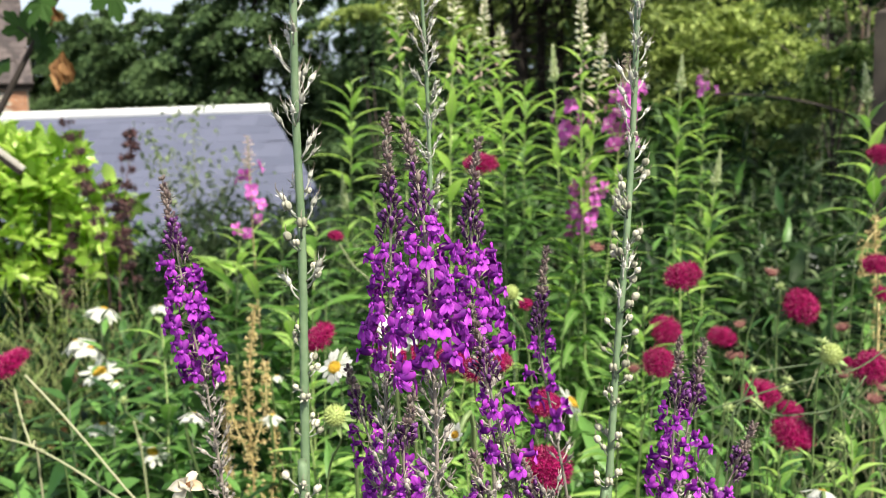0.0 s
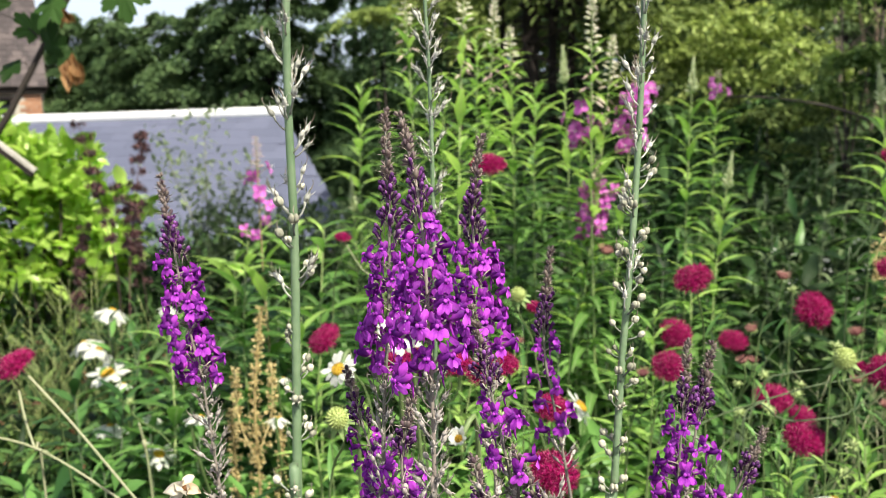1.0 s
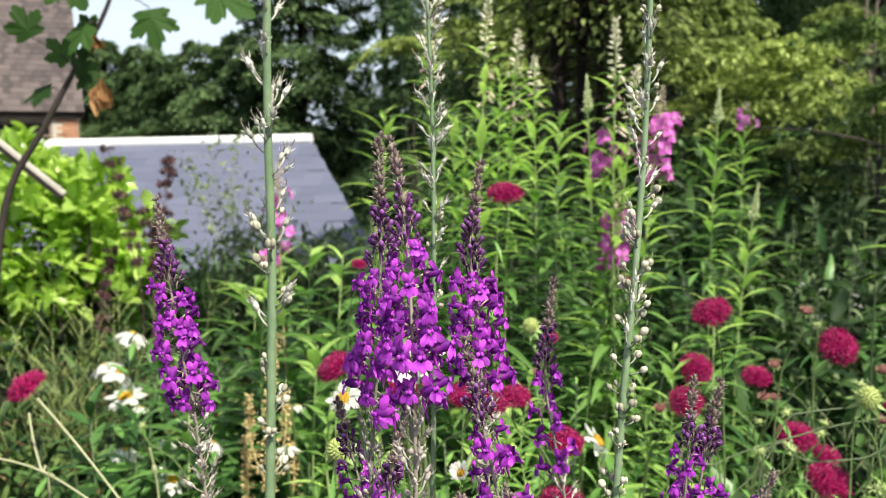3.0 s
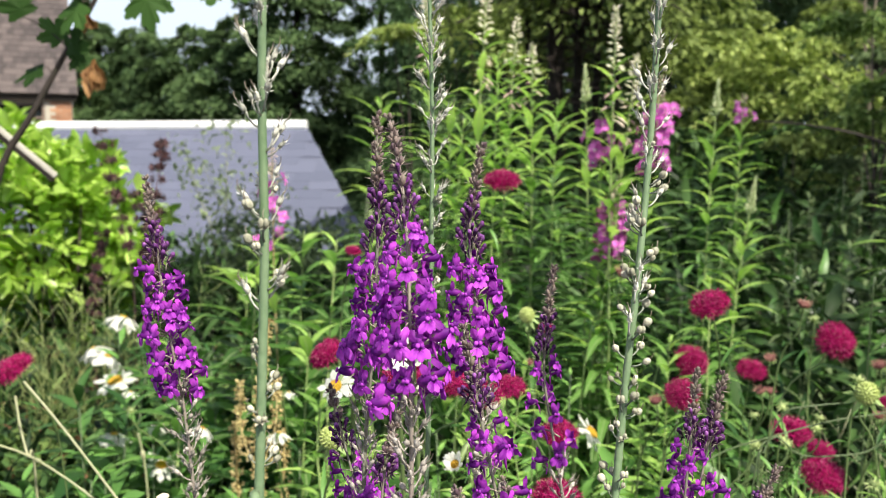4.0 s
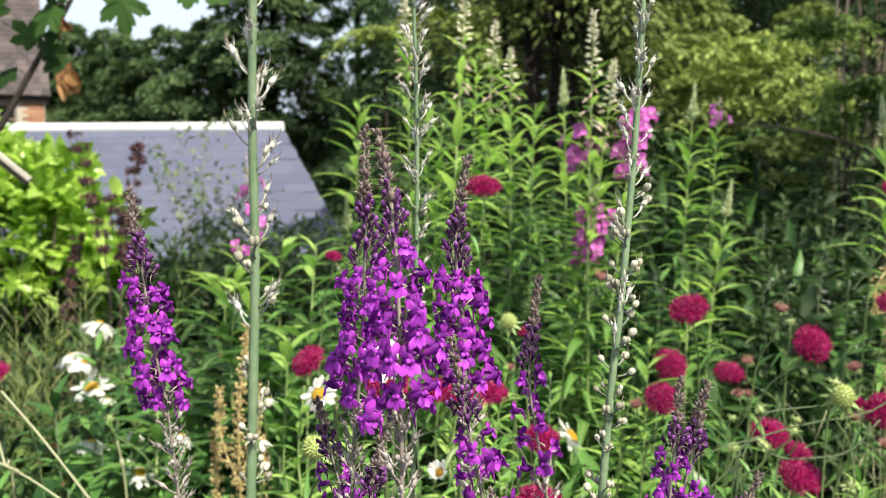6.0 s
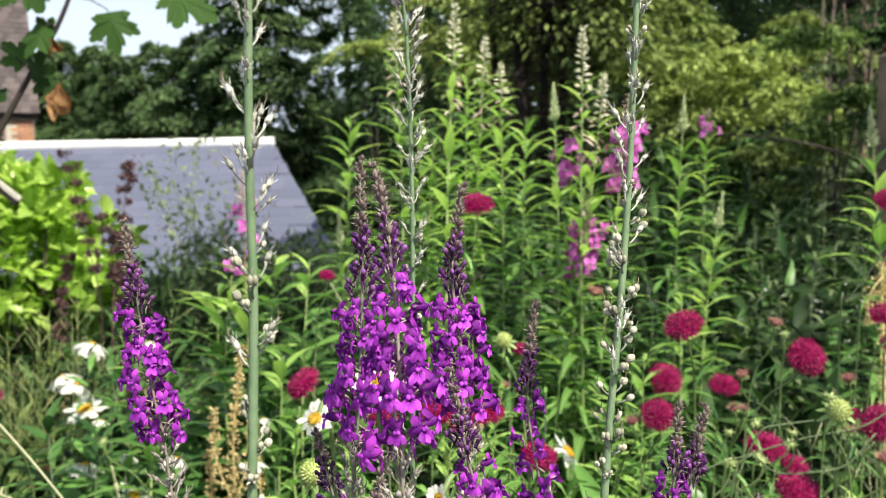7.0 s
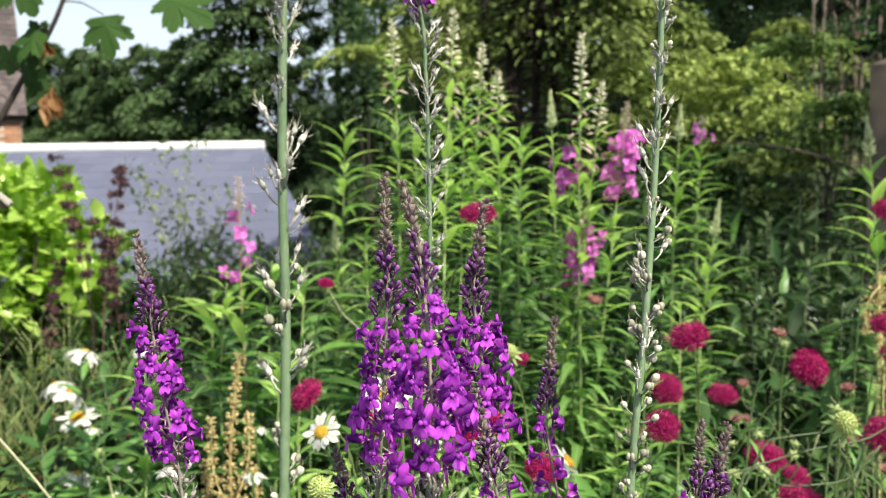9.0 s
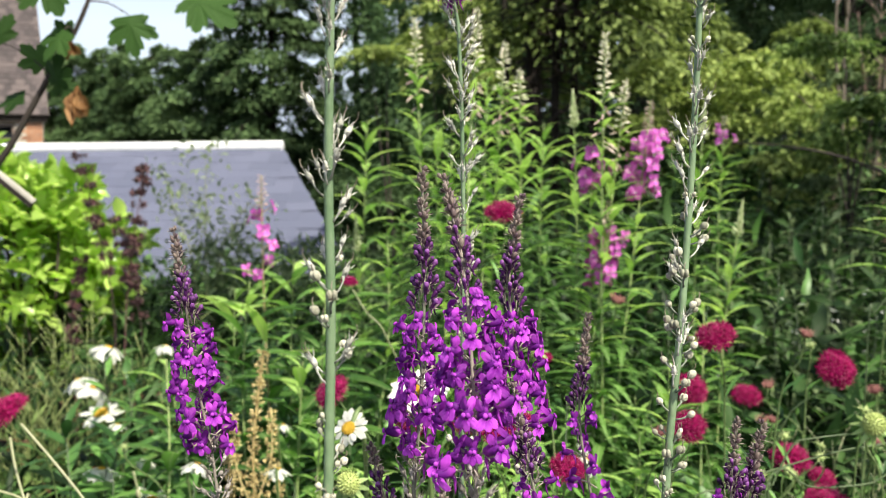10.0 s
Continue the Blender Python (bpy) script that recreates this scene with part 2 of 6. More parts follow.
M_TILE = plain("red_brown_roof_tile", (0.065, 0.050, 0.052), (0.10, 0.078, 0.077), 0.75, 5, 0.5, 0.6, 0.22)
M_BRICK = plain("orange_brick", (0.36, 0.16, 0.09), (0.46, 0.24, 0.14), 0.8, 9, 0.5, 0.6, 0.2)
M_MORTAR = plain("mortar", (0.36, 0.32, 0.27), (0.44, 0.40, 0.34), 0.9, 20, 0.4)
M_WOOD = plain("weathered_timber", (0.055, 0.043, 0.034), (0.110, 0.089, 0.071), 0.85, 18, 0.6, 0.2, 0.1)
M_PALEWOOD = plain("bleached_timber", (0.48, 0.44, 0.38), (0.62, 0.58, 0.52), 0.8, 18, 0.5, 0.2, 0.1)
M_FRAME = plain("window_frame_paint", (0.16, 0.11, 0.09), (0.22, 0.16, 0.13), 0.5, 10, 0.1)
M_GLASS, gnt, gb = nodes_of("window_glass")
gb.inputs["Base Color"].default_value = (0.02, 0.025, 0.03, 1)
gb.inputs["Roughness"].default_value, gb.inputs["Specular IOR Level"].default_value = 0.06, 0.8

# ---- mesh helpers ----
rnd = random.Random(7)
rng = np.random.default_rng(7)
Z = Vector((0, 0, 1))


class Geo:
    def __init__(self):
        self.v, self.f, self.m = [], [], []

    def add(self, verts, faces, mat=0):
        n = len(self.v)
        self.v += [tuple(p) for p in verts]
        self.f += [tuple(i + n for i in f) for f in faces]
        self.m += [mat] * len(faces)
        return self

    def tube(self, pts, radii, sides=6, mat=0):
        pts = [Vector(p) for p in pts]
        vs, fs = [], []
        side = None
        for i, p in enumerate(pts):
            d = (pts[min(i + 1, len(pts) - 1)] - pts[max(i - 1, 0)]).normalized()
            if side is None:
                side = d.orthogonal().normalized()
            side = (side - d * side.dot(d)).normalized()
            up = d.cross(side)
            for k in range(sides):
                a = 2 * math.pi * k / sides
                vs.append(p + (side * math.cos(a) + up * math.sin(a)) * radii[i])
        for i in range(len(pts) - 1):
            for k in range(sides):
                a, b = i * sides + k, i * sides + (k + 1) % sides
                fs.append((a, b, b + sides, a + sides))
        fs.append(tuple(range(sides - 1, -1, -1)))
        fs.append(tuple(range((len(pts) - 1) * sides, len(pts) * sides)))
        return self.add(vs, fs, mat)

    def ball(self, at, axis, long, wide, mat=0, rings=5, sides=7, taper=0.0):
        """An egg along axis; taper above 0 draws its far end to a point."""
        axis = Vector(axis).normalized()
        a1 = axis.orthogonal().normalized()
        a2 = axis.cross(a1)
        at = Vector(at)
        vs = [at - axis * long]
        for i in range(1, rings):
            th = math.pi * i / rings
            c, s = -math.cos(th), math.sin(th)
            w = wide * s * (1 - taper * (c + 1) / 2)
            for k in range(sides):
                a = 2 * math.pi * k / sides
                vs.append(at + axis * (long * c) + (a1 * math.cos(a) + a2 * math.sin(a)) * w)
        vs.append(at + axis * long)
        fs = [(0, 1 + (k + 1) % sides, 1 + k) for k in range(sides)]
        for i in range(rings - 2):
            for k in range(sides):
                a, b = 1 + i * sides + k, 1 + i * sides + (k + 1) % sides
                fs.append((a, b, b + sides, a + sides))
        e = len(vs) - 1
        fs += [(e, e - sides + k, e - sides + (k + 1) % sides) for k in range(sides)]
        return self.add(vs, fs, mat)

    def blade(self, at, way, face, length, width, droop=0.3, fold=0.15, steps=5, mat=0, widest=0.35, blunt=0.0, wave=0.0):
        """A leaf or petal from at along way, its upper side to face, bending down against face by droop."""
        at, way = Vector(at), Vector(way).normalized()
        face = Vector(face)
        face = (face - way * face.dot(way)).normalized()
        side = way.cross(face)
        vs, fs = [], []
        p, d = at.copy(), way.copy()
        for i in range(steps + 1):
            u = i / steps
            w = (u / widest) ** 0.7 if u < widest else ((1 - u) / (1 - widest)) ** (0.8 if not blunt else 0.8 - blunt * 0.6)
            w = max(w, 0.05) * width / 2
            up = side.cross(d)
            lift = up * (w * fold * 2)
            ripple = up * (wave * width * math.sin(7 * u))
            vs += [p - side * w + lift + ripple, p, p + side * w + lift - ripple]
            d = (d - face * (droop / steps)).normalized()
            p = p + d * (length / steps)
        for i in range(steps):
            a = 3 * i
            fs += [(a, a + 1, a + 4, a + 3), (a + 1, a + 2, a + 5, a + 4)]
        return self.add(vs, fs, mat)

    def pillow(self, at, out, up, a, b, c, mat=0, rings=5, sides=8):
        """A plump lobe: half-width a, half-height b along up, half-thickness c along out."""
        out, up = Vector(out).normalized(), Vector(up)
        up = (up - out * up.dot(out)).normalized()
        side = up.cross(out)
        at = Vector(at)
        vs = [at - out * c]
        for i in range(1, rings):
            th = math.pi * i / rings
            for k in range(sides):
                q = 2 * math.pi * k / sides
                vs.append(at - out * (c * math.cos(th)) + (side * (a * math.cos(q)) + up * (b * math.sin(q))) * math.sin(th))
        vs.append(at + out * c)
        fs = [(0, 1 + (k + 1) % sides, 1 + k) for k in range(sides)]
        for i in range(rings - 2):
            for k in range(sides):
                p, q = 1 + i * sides + k, 1 + i * sides + (k + 1) % sides
                fs.append((p, q, q + sides, p + sides))
        e = len(vs) - 1
        fs += [(e, e - sides + k, e - sides + (k + 1) % sides) for k in range(sides)]
        return self.add(vs, fs, mat)

    def lobe(self, at, way, face, length, width, cup=0.3, curl=0.0, mat=0, n=11, frill=0.0):
        """A rounded petal from at along way, its front to face; cup: its rim bends forward (or back, if minus); curl: its tip bends back."""
        at, way = Vector(at), Vector(way).normalized()
        face = Vector(face)
        face = (face - way * face.dot(way)).normalized()
        side = way.cross(face)
        vs = [at]
        for ring in (0.55, 1.0):
            for k in range(n):
                a = math.pi * (k / (n - 1) - 0.5) * 1.72
                x = math.sin(a) * 0.5 * width * ring
                y = length * (0.5 + 0.5 * math.cos(a)) * (0.30 + 0.70 * ring) if ring == 1.0 else length * (0.42 + 0.26 * math.cos(a))
                r2 = (2 * x / width) ** 2
                z = cup * width * (r2 * 0.5) + curl * length * -((y / length) ** 2) + frill * width * ring * math.sin(3.1 * a + 9 * at.x)
                vs.append(at + side * x + way * y + face * z)
        fs = [(0, 1 + k, 2 + k) for k in range(n - 1)]
        fs += [(1 + k, 1 + n + k, 2 + n + k, 2 + k) for k in range(n - 1)]
        return self.add(vs, fs, mat)

    def box(self, lo, hi, mat=0):
        (x0, y0, z0), (x1, y1, z1) = lo, hi
        vs = [(x0, y0, z0), (x1, y0, z0), (x1, y1, z0), (x0, y1, z0), (x0, y0, z1), (x1, y0, z1), (x1, y1, z1), (x0, y1, z1)]
        return self.add(vs, [(3, 2, 1, 0), (4, 5, 6, 7), (0, 1, 5, 4), (1, 2, 6, 5), (2, 3, 7, 6), (3, 0, 4, 7)], mat)

    def mesh(self, name, mats, smooth=True):
        me = bpy.data.meshes.new(name)
        me.from_pydata(self.v, [], self.f)
        for m in mats:
            me.materials.append(m)
        if len(mats) > 1:
            me.polygons.foreach_set("material_index", self.m)
        if smooth:
            me.polygons.foreach_set("use_smooth", [True] * len(me.polygons))
        me.update()
        return me


def thing(name, at, label, category, group="", kind=""):
    ob = new(name)
    ob.empty_display_size = 0.02
    ob.location = at
    return tagged(ob, label, category, group, kind)


def part(name, geo, mats, parent, label="", smooth=True):
    """One mesh object under a thing or part, built in the thing's own space."""
    me = geo if isinstance(geo, bpy.types.Mesh) else geo.mesh(name, mats if isinstance(mats, (list, tuple)) else [mats], smooth)
    ob = new(name, me)
    ob.parent = parent
    if label:
        ob["label"] = label
    return ob


def piece(name, me, parent, m):
    ob = new(name, me)
    ob.parent = parent
    ob.matrix_basis = m
    return ob


def frame_of(at, way, face=Z, size=1.0):
    """A pose at a place: local y along way, local z toward face."""
    y = Vector(way).normalized()
    z = Vector(face)
    z = z - y * z.dot(y)
    z = z.normalized() if z.length > 1e-5 else y.orthogonal().normalized()
    x = y.cross(z)
    m = Matrix((x, y, z)).transposed().to_4x4()
    return Matrix.Translation(at) @ m @ Matrix.Diagonal((size, size, size, 1))


def curve_at(pts, u):
    """A point and the way along a smooth line through pts, u from 0 to 1."""
    pts = [Vector(p) for p in pts]
    n = len(pts) - 1
    s = min(max(u, 0), 1) * n
    i = min(int(s), n - 1)
    f = s - i
    p0, p1, p2, p3 = pts[max(i - 1, 0)], pts[i], pts[i + 1], pts[min(i + 2, n)]
    p = 0.5 * (2 * p1 + (p2 - p0) * f + (2 * p0 - 5 * p1 + 4 * p2 - p3) * f * f + (3 * p1 - p0 - 3 * p2 + p3) * f ** 3)
    d = 0.5 * ((p2 - p0) + 2 * (2 * p0 - 5 * p1 + 4 * p2 - p3) * f + 3 * (3 * p1 - p0 - 3 * p2 + p3) * f * f)
    return p, d.normalized()


def line_of(pts, n):
    return [curve_at(pts, i / n)[0] for i in range(n + 1)]


def to_ground(pts):
    """The line of a stem, local to its foot on the ground: its lowest point carried down to z = 0."""
    low, nxt = Vector(pts[0]), Vector(pts[1])
    d = low - nxt
    foot = Vector((low.x + d.x * 0.3, low.y + d.y * 0.3 + 0.01, 0.0))
    mid = (low * 0.55 + foot * 0.45)
    mid.x, mid.y = low.x + d.x * 0.18, low.y + d.y * 0.18 + 0.004
    return foot, [Vector((0, 0, -0.01)), mid - foot] + [Vector(p) - foot for p in pts]


def scattered(name, tv, tf, pos, ways, faces, size, mat):
    """One mesh of many copies of a small form: its y along ways, its z toward faces."""
    tv, tf = np.array(tv, float), np.array(tf, int)
    y = ways / np.linalg.norm(ways, axis=1, keepdims=True)
    z = faces - y * (faces * y).sum(1, keepdims=True)
    z /= np.linalg.norm(z, axis=1, keepdims=True) + 1e-9
    x = np.cross(y, z)
    rot = np.stack([x, y, z], 2)
    v = (np.einsum("nij,kj->nki", rot, tv) * np.asarray(size).reshape(-1, 1, 1) + pos[:, None]).reshape(-1, 3)
    f = (tf[None] + (np.arange(len(pos)) * len(tv))[:, None, None]).reshape(-1, tf.shape[1])
    me = bpy.data.meshes.new(name)
    me.vertices.add(len(v))
    me.vertices.foreach_set("co", v.astype(np.float32).ravel())
    k = f.shape[1]
    me.loops.add(f.size)
    me.loops.foreach_set("vertex_index", f.astype(np.int32).ravel())
    me.polygons.add(len(f))
    me.polygons.foreach_set("loop_start", np.arange(0, f.size, k, dtype=np.int32))
    me.polygons.foreach_set("use_smooth", np.ones(len(f), bool))
    me.materials.append(mat)
    me.update(calc_edges=True)
    me.validate()
    return me


def leaf_form(length=1.0, width=0.25, droop=0.6, fold=0.2, steps=4, widest=0.35, blunt=0.0):
    g = Geo().blade((0, 0, 0), (0, 1, 0), (0, 0, 1), length, width, droop, fold, steps, 0, widest, blunt)
    return g.v, g.f


LANCE = leaf_form(1, 0.17, 0.9, 0.2, 5, 0.3)
BROAD = leaf_form(1, 0.24, 0.9, 0.15, 5, 0.38)
OVAL = leaf_form(1, 0.5, 0.5, 0.18, 4, 0.45, 0.8)
SHORT = leaf_form(1, 0.36, 0.6, 0.15, 2, 0.45)
FAR = ([(0, 0, 0), (-0.24, 0.45, 0.06), (0, 1, -0.12), (0.24, 0.45, 0.06)], [(0, 3, 2, 1)])


def random_ways(n, up=0.0):
    w = rng.normal(size=(n, 3))
    w /= np.linalg.norm(w, axis=1, keepdims=True)
    w[:, 2] += up
    return w



def around(way, a, lift):
    """A way out of a stem that runs along way: angle a round it, lift radians above square."""
    s = way.orthogonal().normalized()
    t = way.cross(s)
    return ((s * math.cos(a) + t * math.sin(a)) * math.cos(lift) + way * math.sin(lift)).normalized()


# ---- ground ----
def make_ground():
    n, reach = 90, 400.0
    ax = np.sign(np.linspace(-1, 1, n)) * np.abs(np.linspace(-1, 1, n)) ** 3.2 * reach
    g = Geo()
    vs = []
    for yy in ax:
        for xx in ax:
            h = 0.03 * noise.noise((xx * 1.7, yy * 1.7, 0)) + 0.05 * noise.noise((xx * 0.4, yy * 0.4, 3))
            vs.append((xx, yy + 2, h - 0.02))
    fs = [(j * n + i, j * n + i + 1, (j + 1) * n + i + 1, (j + 1) * n + i) for j in range(n - 1) for i in range(n - 1)]
    g.add(vs, fs)
    ob = new("ground", g.mesh("ground", [M_SOIL]))
    tagged(ob, "dark garden soil with patches of grass and moss", "ground", kind="structure")


make_ground()


# ---- buildings ----
def slab_roof_piece(width, length, thick, mat, name):
    """A slate or tile lying in local x (across) and y (up the slope), its face to z."""
    g = Geo()
    w, e = width / 2, 0.15 * thick
    g.add([(-w, 0, 0), (w, 0, 0), (w, length, 0), (-w, length, 0), (-w + e, e, thick), (w - e, e, thick), (w - e, length, thick * 0.3), (-w + e, length, thick * 0.3)],
          [(3, 2, 1, 0), (4, 5, 6, 7), (0, 1, 5, 4), (1, 2, 6, 5), (2, 3, 7, 6), (3, 0, 4, 7)])
    return g.mesh(name, [mat], False)


def outbuilding():
    """A low slated outbuilding with a hipped end; its long slope faces the garden."""
    rr = Vector((-1.545, 8.102, 1.388))
    rl = rr + Vector((-5.2, 0.25, 0))
    along = (rr - rl).normalized()
    out = Vector((along.y, -along.x, 0))
    corner = Vector((-0.701, 6.363, 0.358))
    run, fall, hip = (corner - rr).dot(out), rr.z - corner.z, (corner - rr).dot(along)
    eave_r, eave_l = rr + out * run - Z * fall + along * hip, rl + out * run - Z * fall
    back_r, back_l = rr - out * run - Z * fall - along * hip, rl - out * run - Z * fall
    centre = (eave_l + back_r) / 2
    foot = Vector((centre.x, centre.y, 0))
    house = thing("outbuilding", foot, "low outbuilding with a blue-grey slate roof and pale ridge", "outbuilding")
    L = lambda p: Vector(p) - foot
    g = Geo()
    t = Vector((0, 0, -0.05))
    for quad in ((eave_l, eave_r, rr, rl), (back_r, back_l, rl, rr), ):
        n = len(quad)
        g.add([L(p) for p in quad] + [L(p) + t for p in quad], [tuple(range(n)), tuple(range(2 * n - 1, n - 1, -1))] + [(i, i + n, (i + 1) % n + n, (i + 1) % n) for i in range(n)])
    roof = part("roof", g, M_SLATE, house, smooth=False)
    g = Geo()
    inset = 0.15
    c = [eave_l + along * 0.0 - out * inset, eave_r - along * inset - out * inset, back_r - along * inset + out * inset, back_l + out * inset]
    for a, b in zip(c, c[1:] + c[:1]):
        a, b = L(a), L(b)
        nrm = (b - a).cross(Z).normalized() * 0.1
        ring = [a, b, b - nrm, a - nrm]
        g.add([(p.x, p.y, -0.05) for p in ring] + [(p.x, p.y, eave_l.z - 0.02) for p in ring], [(0, 1, 5, 4), (1, 2, 6, 5), (2, 3, 7, 6), (3, 0, 4, 7), (4, 5, 6, 7)])
    part("wall", g, M_MORTAR, house, smooth=False)
    for a, b, r in ((L(rl), L(rr), 0.055),):
        steps = max(2, int((b - a).length / 0.45))
        for i in range(steps):
            p, q = a.lerp(b, i / steps), a.lerp(b, (i + 1) / steps)
            part("ridge_tile", Geo().tube([p + Z * 0.01, q + Z * 0.01], [r, r * 0.985], 14), M_RIDGE, roof, "pale weathered ridge tile", False)
    up = (rl - eave_l).normalized()
    slope = (rl - eave_l).length
    nrm = along.cross(up).normalized()
    if nrm.z < 0:
        nrm = -nrm
    tile = [slab_roof_piece(0.305 + 0.0015 * k, 0.205, 0.0035, M_SLATE, "slate") for k in range(3)]
    rows, ry = 15, slope / 15
    for j in range(rows):
        wide = (rr - rl).length + hip * (1 - (j + 0.5) / rows)
        cols = int(wide / 0.31)
        for i in range(cols):
            s = (i + 0.5 + 0.5 * (j % 2)) * 0.31
            if s > wide - 0.02 or s < 1.2:
                continue
            at = L(eave_l + along * s + up * (j * ry - 0.02)) + nrm * (0.005 + rnd.uniform(0, 0.0012))
            m = frame_of(at, up + along * rnd.uniform(-0.004, 0.004), nrm + up * -0.012)
            if s > wide - 0.155 - hip / rows:
                low, high = L(eave_l + up * (j * ry - 0.02)) + nrm * 0.006, L(eave_l + up * min((j + 1) * ry + 0.02, slope)) + nrm * 0.0045
                lw, hw = (rr - rl).length + hip * (1 - j / rows), (rr - rl).length + hip * (1 - (j + 1) / rows)
                ring = [low + along * (s - 0.153), low + along * lw, high + along * hw, high + along * (s - 0.153)]
                g = Geo().add([p + nrm * 0.003 for p in ring] + ring, [(0, 1, 2, 3), (7, 6, 5, 4), (0, 4, 5, 1), (1, 5, 6, 2), (2, 6, 7, 3), (3, 7, 4, 0)])
                part("slate", g, M_SLATE, roof, smooth=False)
                break
            if j == rows - 1:
                m = m @ Matrix.Diagonal((1, (ry - 0.02) / 0.205, 1, 1))
            piece("slate", tile[rnd.randrange(3)], roof, m)


outbuilding()


def brick_house():
    """The end of a brick bungalow with a plain-tiled roof."""
    er = Vector((-8.837, 19.334, 2.608))
    wall_x = er.x - 0.14
    foot = Vector((er.x, er.y, 0))
    house = thing("brick_house", foot, "orange-brick house with a weathered red-brown tiled roof", "house")
    L = lambda p: Vector(p) - foot
    house.rotation_euler = (0, 0, radians(24))
    x0, pitch, rise = wall_x - 7, 48.0, 4.6
    up = Vector((0, math.cos(radians(pitch)), math.sin(radians(pitch))))
    nrm = Vector((0, -up.z, up.y))
    length = rise / up.z
    g = Geo()
    el = Vector((x0, er.y, er.z))
    verge = Vector((-0.16, 0, 0))
    quad = [el, er, er + up * length + verge * 2, el + up * length]
    g.add([L(p) for p in quad] + [L(p) - nrm * 0.12 for p in quad], [(0, 1, 2, 3), (7, 6, 5, 4), (0, 4, 5, 1), (1, 5, 6, 2), (2, 6, 7, 3), (3, 7, 4, 0)])
    back = [quad[3], quad[2], Vector((er.x - 0.3, quad[2].y * 2 - er.y, er.z)), Vector((x0, quad[2].y * 2 - er.y, er.z))]
    g.add([L(p) for p in back] + [L(p) - Z * 0.12 for p in back], [(0, 1, 2, 3), (7, 6, 5, 4), (0, 4, 5, 1), (1, 5, 6, 2), (2, 6, 7, 3), (3, 7, 4, 0)])
    roof = part("roof", g, M_TILE, house, smooth=False)
    wy = er.y + 0.13
    g = Geo()
    ztop = er.z - 0.02
    wx1, wx0, wz0, wz1 = wall_x - 0.55, wall_x - 1.75, er.z - 1.15, er.z - 0.2
    for lo, hi in (((x0, wy, -0.05), (wx0, wy + 0.25, ztop)), ((wx1, wy, -0.05), (wall_x, wy + 0.25, ztop)),
                   ((wx0, wy, -0.05), (wx1, wy + 0.25, wz0)), ((wx0, wy, wz1), (wx1, wy + 0.25, ztop)),
                   ((wall_x - 0.25, wy + 0.25, -0.05), (wall_x, wy + 5.5, ztop)), ((x0, wy + 5.5, -0.05), (wall_x, wy + 5.75, ztop)), ((x0, wy + 0.25, -0.05), (x0 + 0.25, wy + 5.5, ztop))):
        g.box(L(lo), L(hi))
    wall = part("wall", g, M_MORTAR, house, smooth=False)
    bricks = Geo().box((0.006, 0, 0.006), (0.219, 0.02, 0.069)).mesh("brick", [M_BRICK], False)
    half = Geo().box((0.006, 0, 0.006), (0.106, 0.02, 0.069)).mesh("brick_half", [M_BRICK], False)
    for j in range(13):
        z = ztop - (j + 1) * 0.075
        for i in range(9):
            x = wall_x - (i + 1) * 0.225 + (0.1125 if j % 2 else 0)
            me = bricks
            if x + 0.225 > wall_x + 0.01:
                me = half
            if x + 0.21 > wx0 and x + 0.01 < wx1 and wz0 - 0.06 < z < wz1:
                continue
            piece("brick", me, wall, Matrix.Translation(L((x, wy - 0.012, z))))
    win = part("window", Geo().box(L((wx0, wy + 0.1, wz0)), L((wx1, wy + 0.11, wz1))), M_GLASS, house, "small dark window")
    g = Geo()
    for lo, hi in (((wx0, wy + 0.03, wz0), (wx0 + 0.06, wy + 0.1, wz1)), ((wx1 - 0.06, wy + 0.03, wz0), (wx1, wy + 0.1, wz1)),
                   ((wx0 + 0.06, wy + 0.03, wz1 - 0.06), (wx1 - 0.06, wy + 0.1, wz1)), ((wx0 + 0.06, wy + 0.03, wz0), (wx1 - 0.06, wy + 0.1, wz0 + 0.06)),
                   (((wx0 + wx1) / 2 - 0.03, wy + 0.04, wz0 + 0.06), ((wx0 + wx1) / 2 + 0.03, wy + 0.1, wz1 - 0.06)), ((wx0 + 0.06, wy + 0.05, wz1 - 0.35), (wx1 - 0.06, wy + 0.1, wz1 - 0.31))):
        g.box(L(lo), L(hi))
    part("window_frame", g, M_FRAME, win, "painted window frame", False)
    part("fascia", Geo().box(L((x0, er.y + 0.05, er.z - 0.16)), L((er.x - 0.05, er.y + 0.08, er.z - 0.03))), M_TRUNK, house, "dark eaves board", False)
    tiles = [slab_roof_piece(0.163, 0.26, 0.016, M_TILE, "roof_tile") for k in range(2)]
    step = 0.19
    for j in range(22):
        for i in range(13):
            x = er.x - 0.1 - (i + (0.5 if j % 2 else 0)) * 0.17 - 0.32 * j * step / length
            at = L(Vector((x, er.y, er.z)) + up * (j * step - 0.03)) + nrm * 0.012
            piece("roof_tile", tiles[(i + j) % 2], roof, frame_of(at, up + Vector((rnd.uniform(-0.02, 0.02), 0, 0)), nrm - up * 0.05))


brick_house()


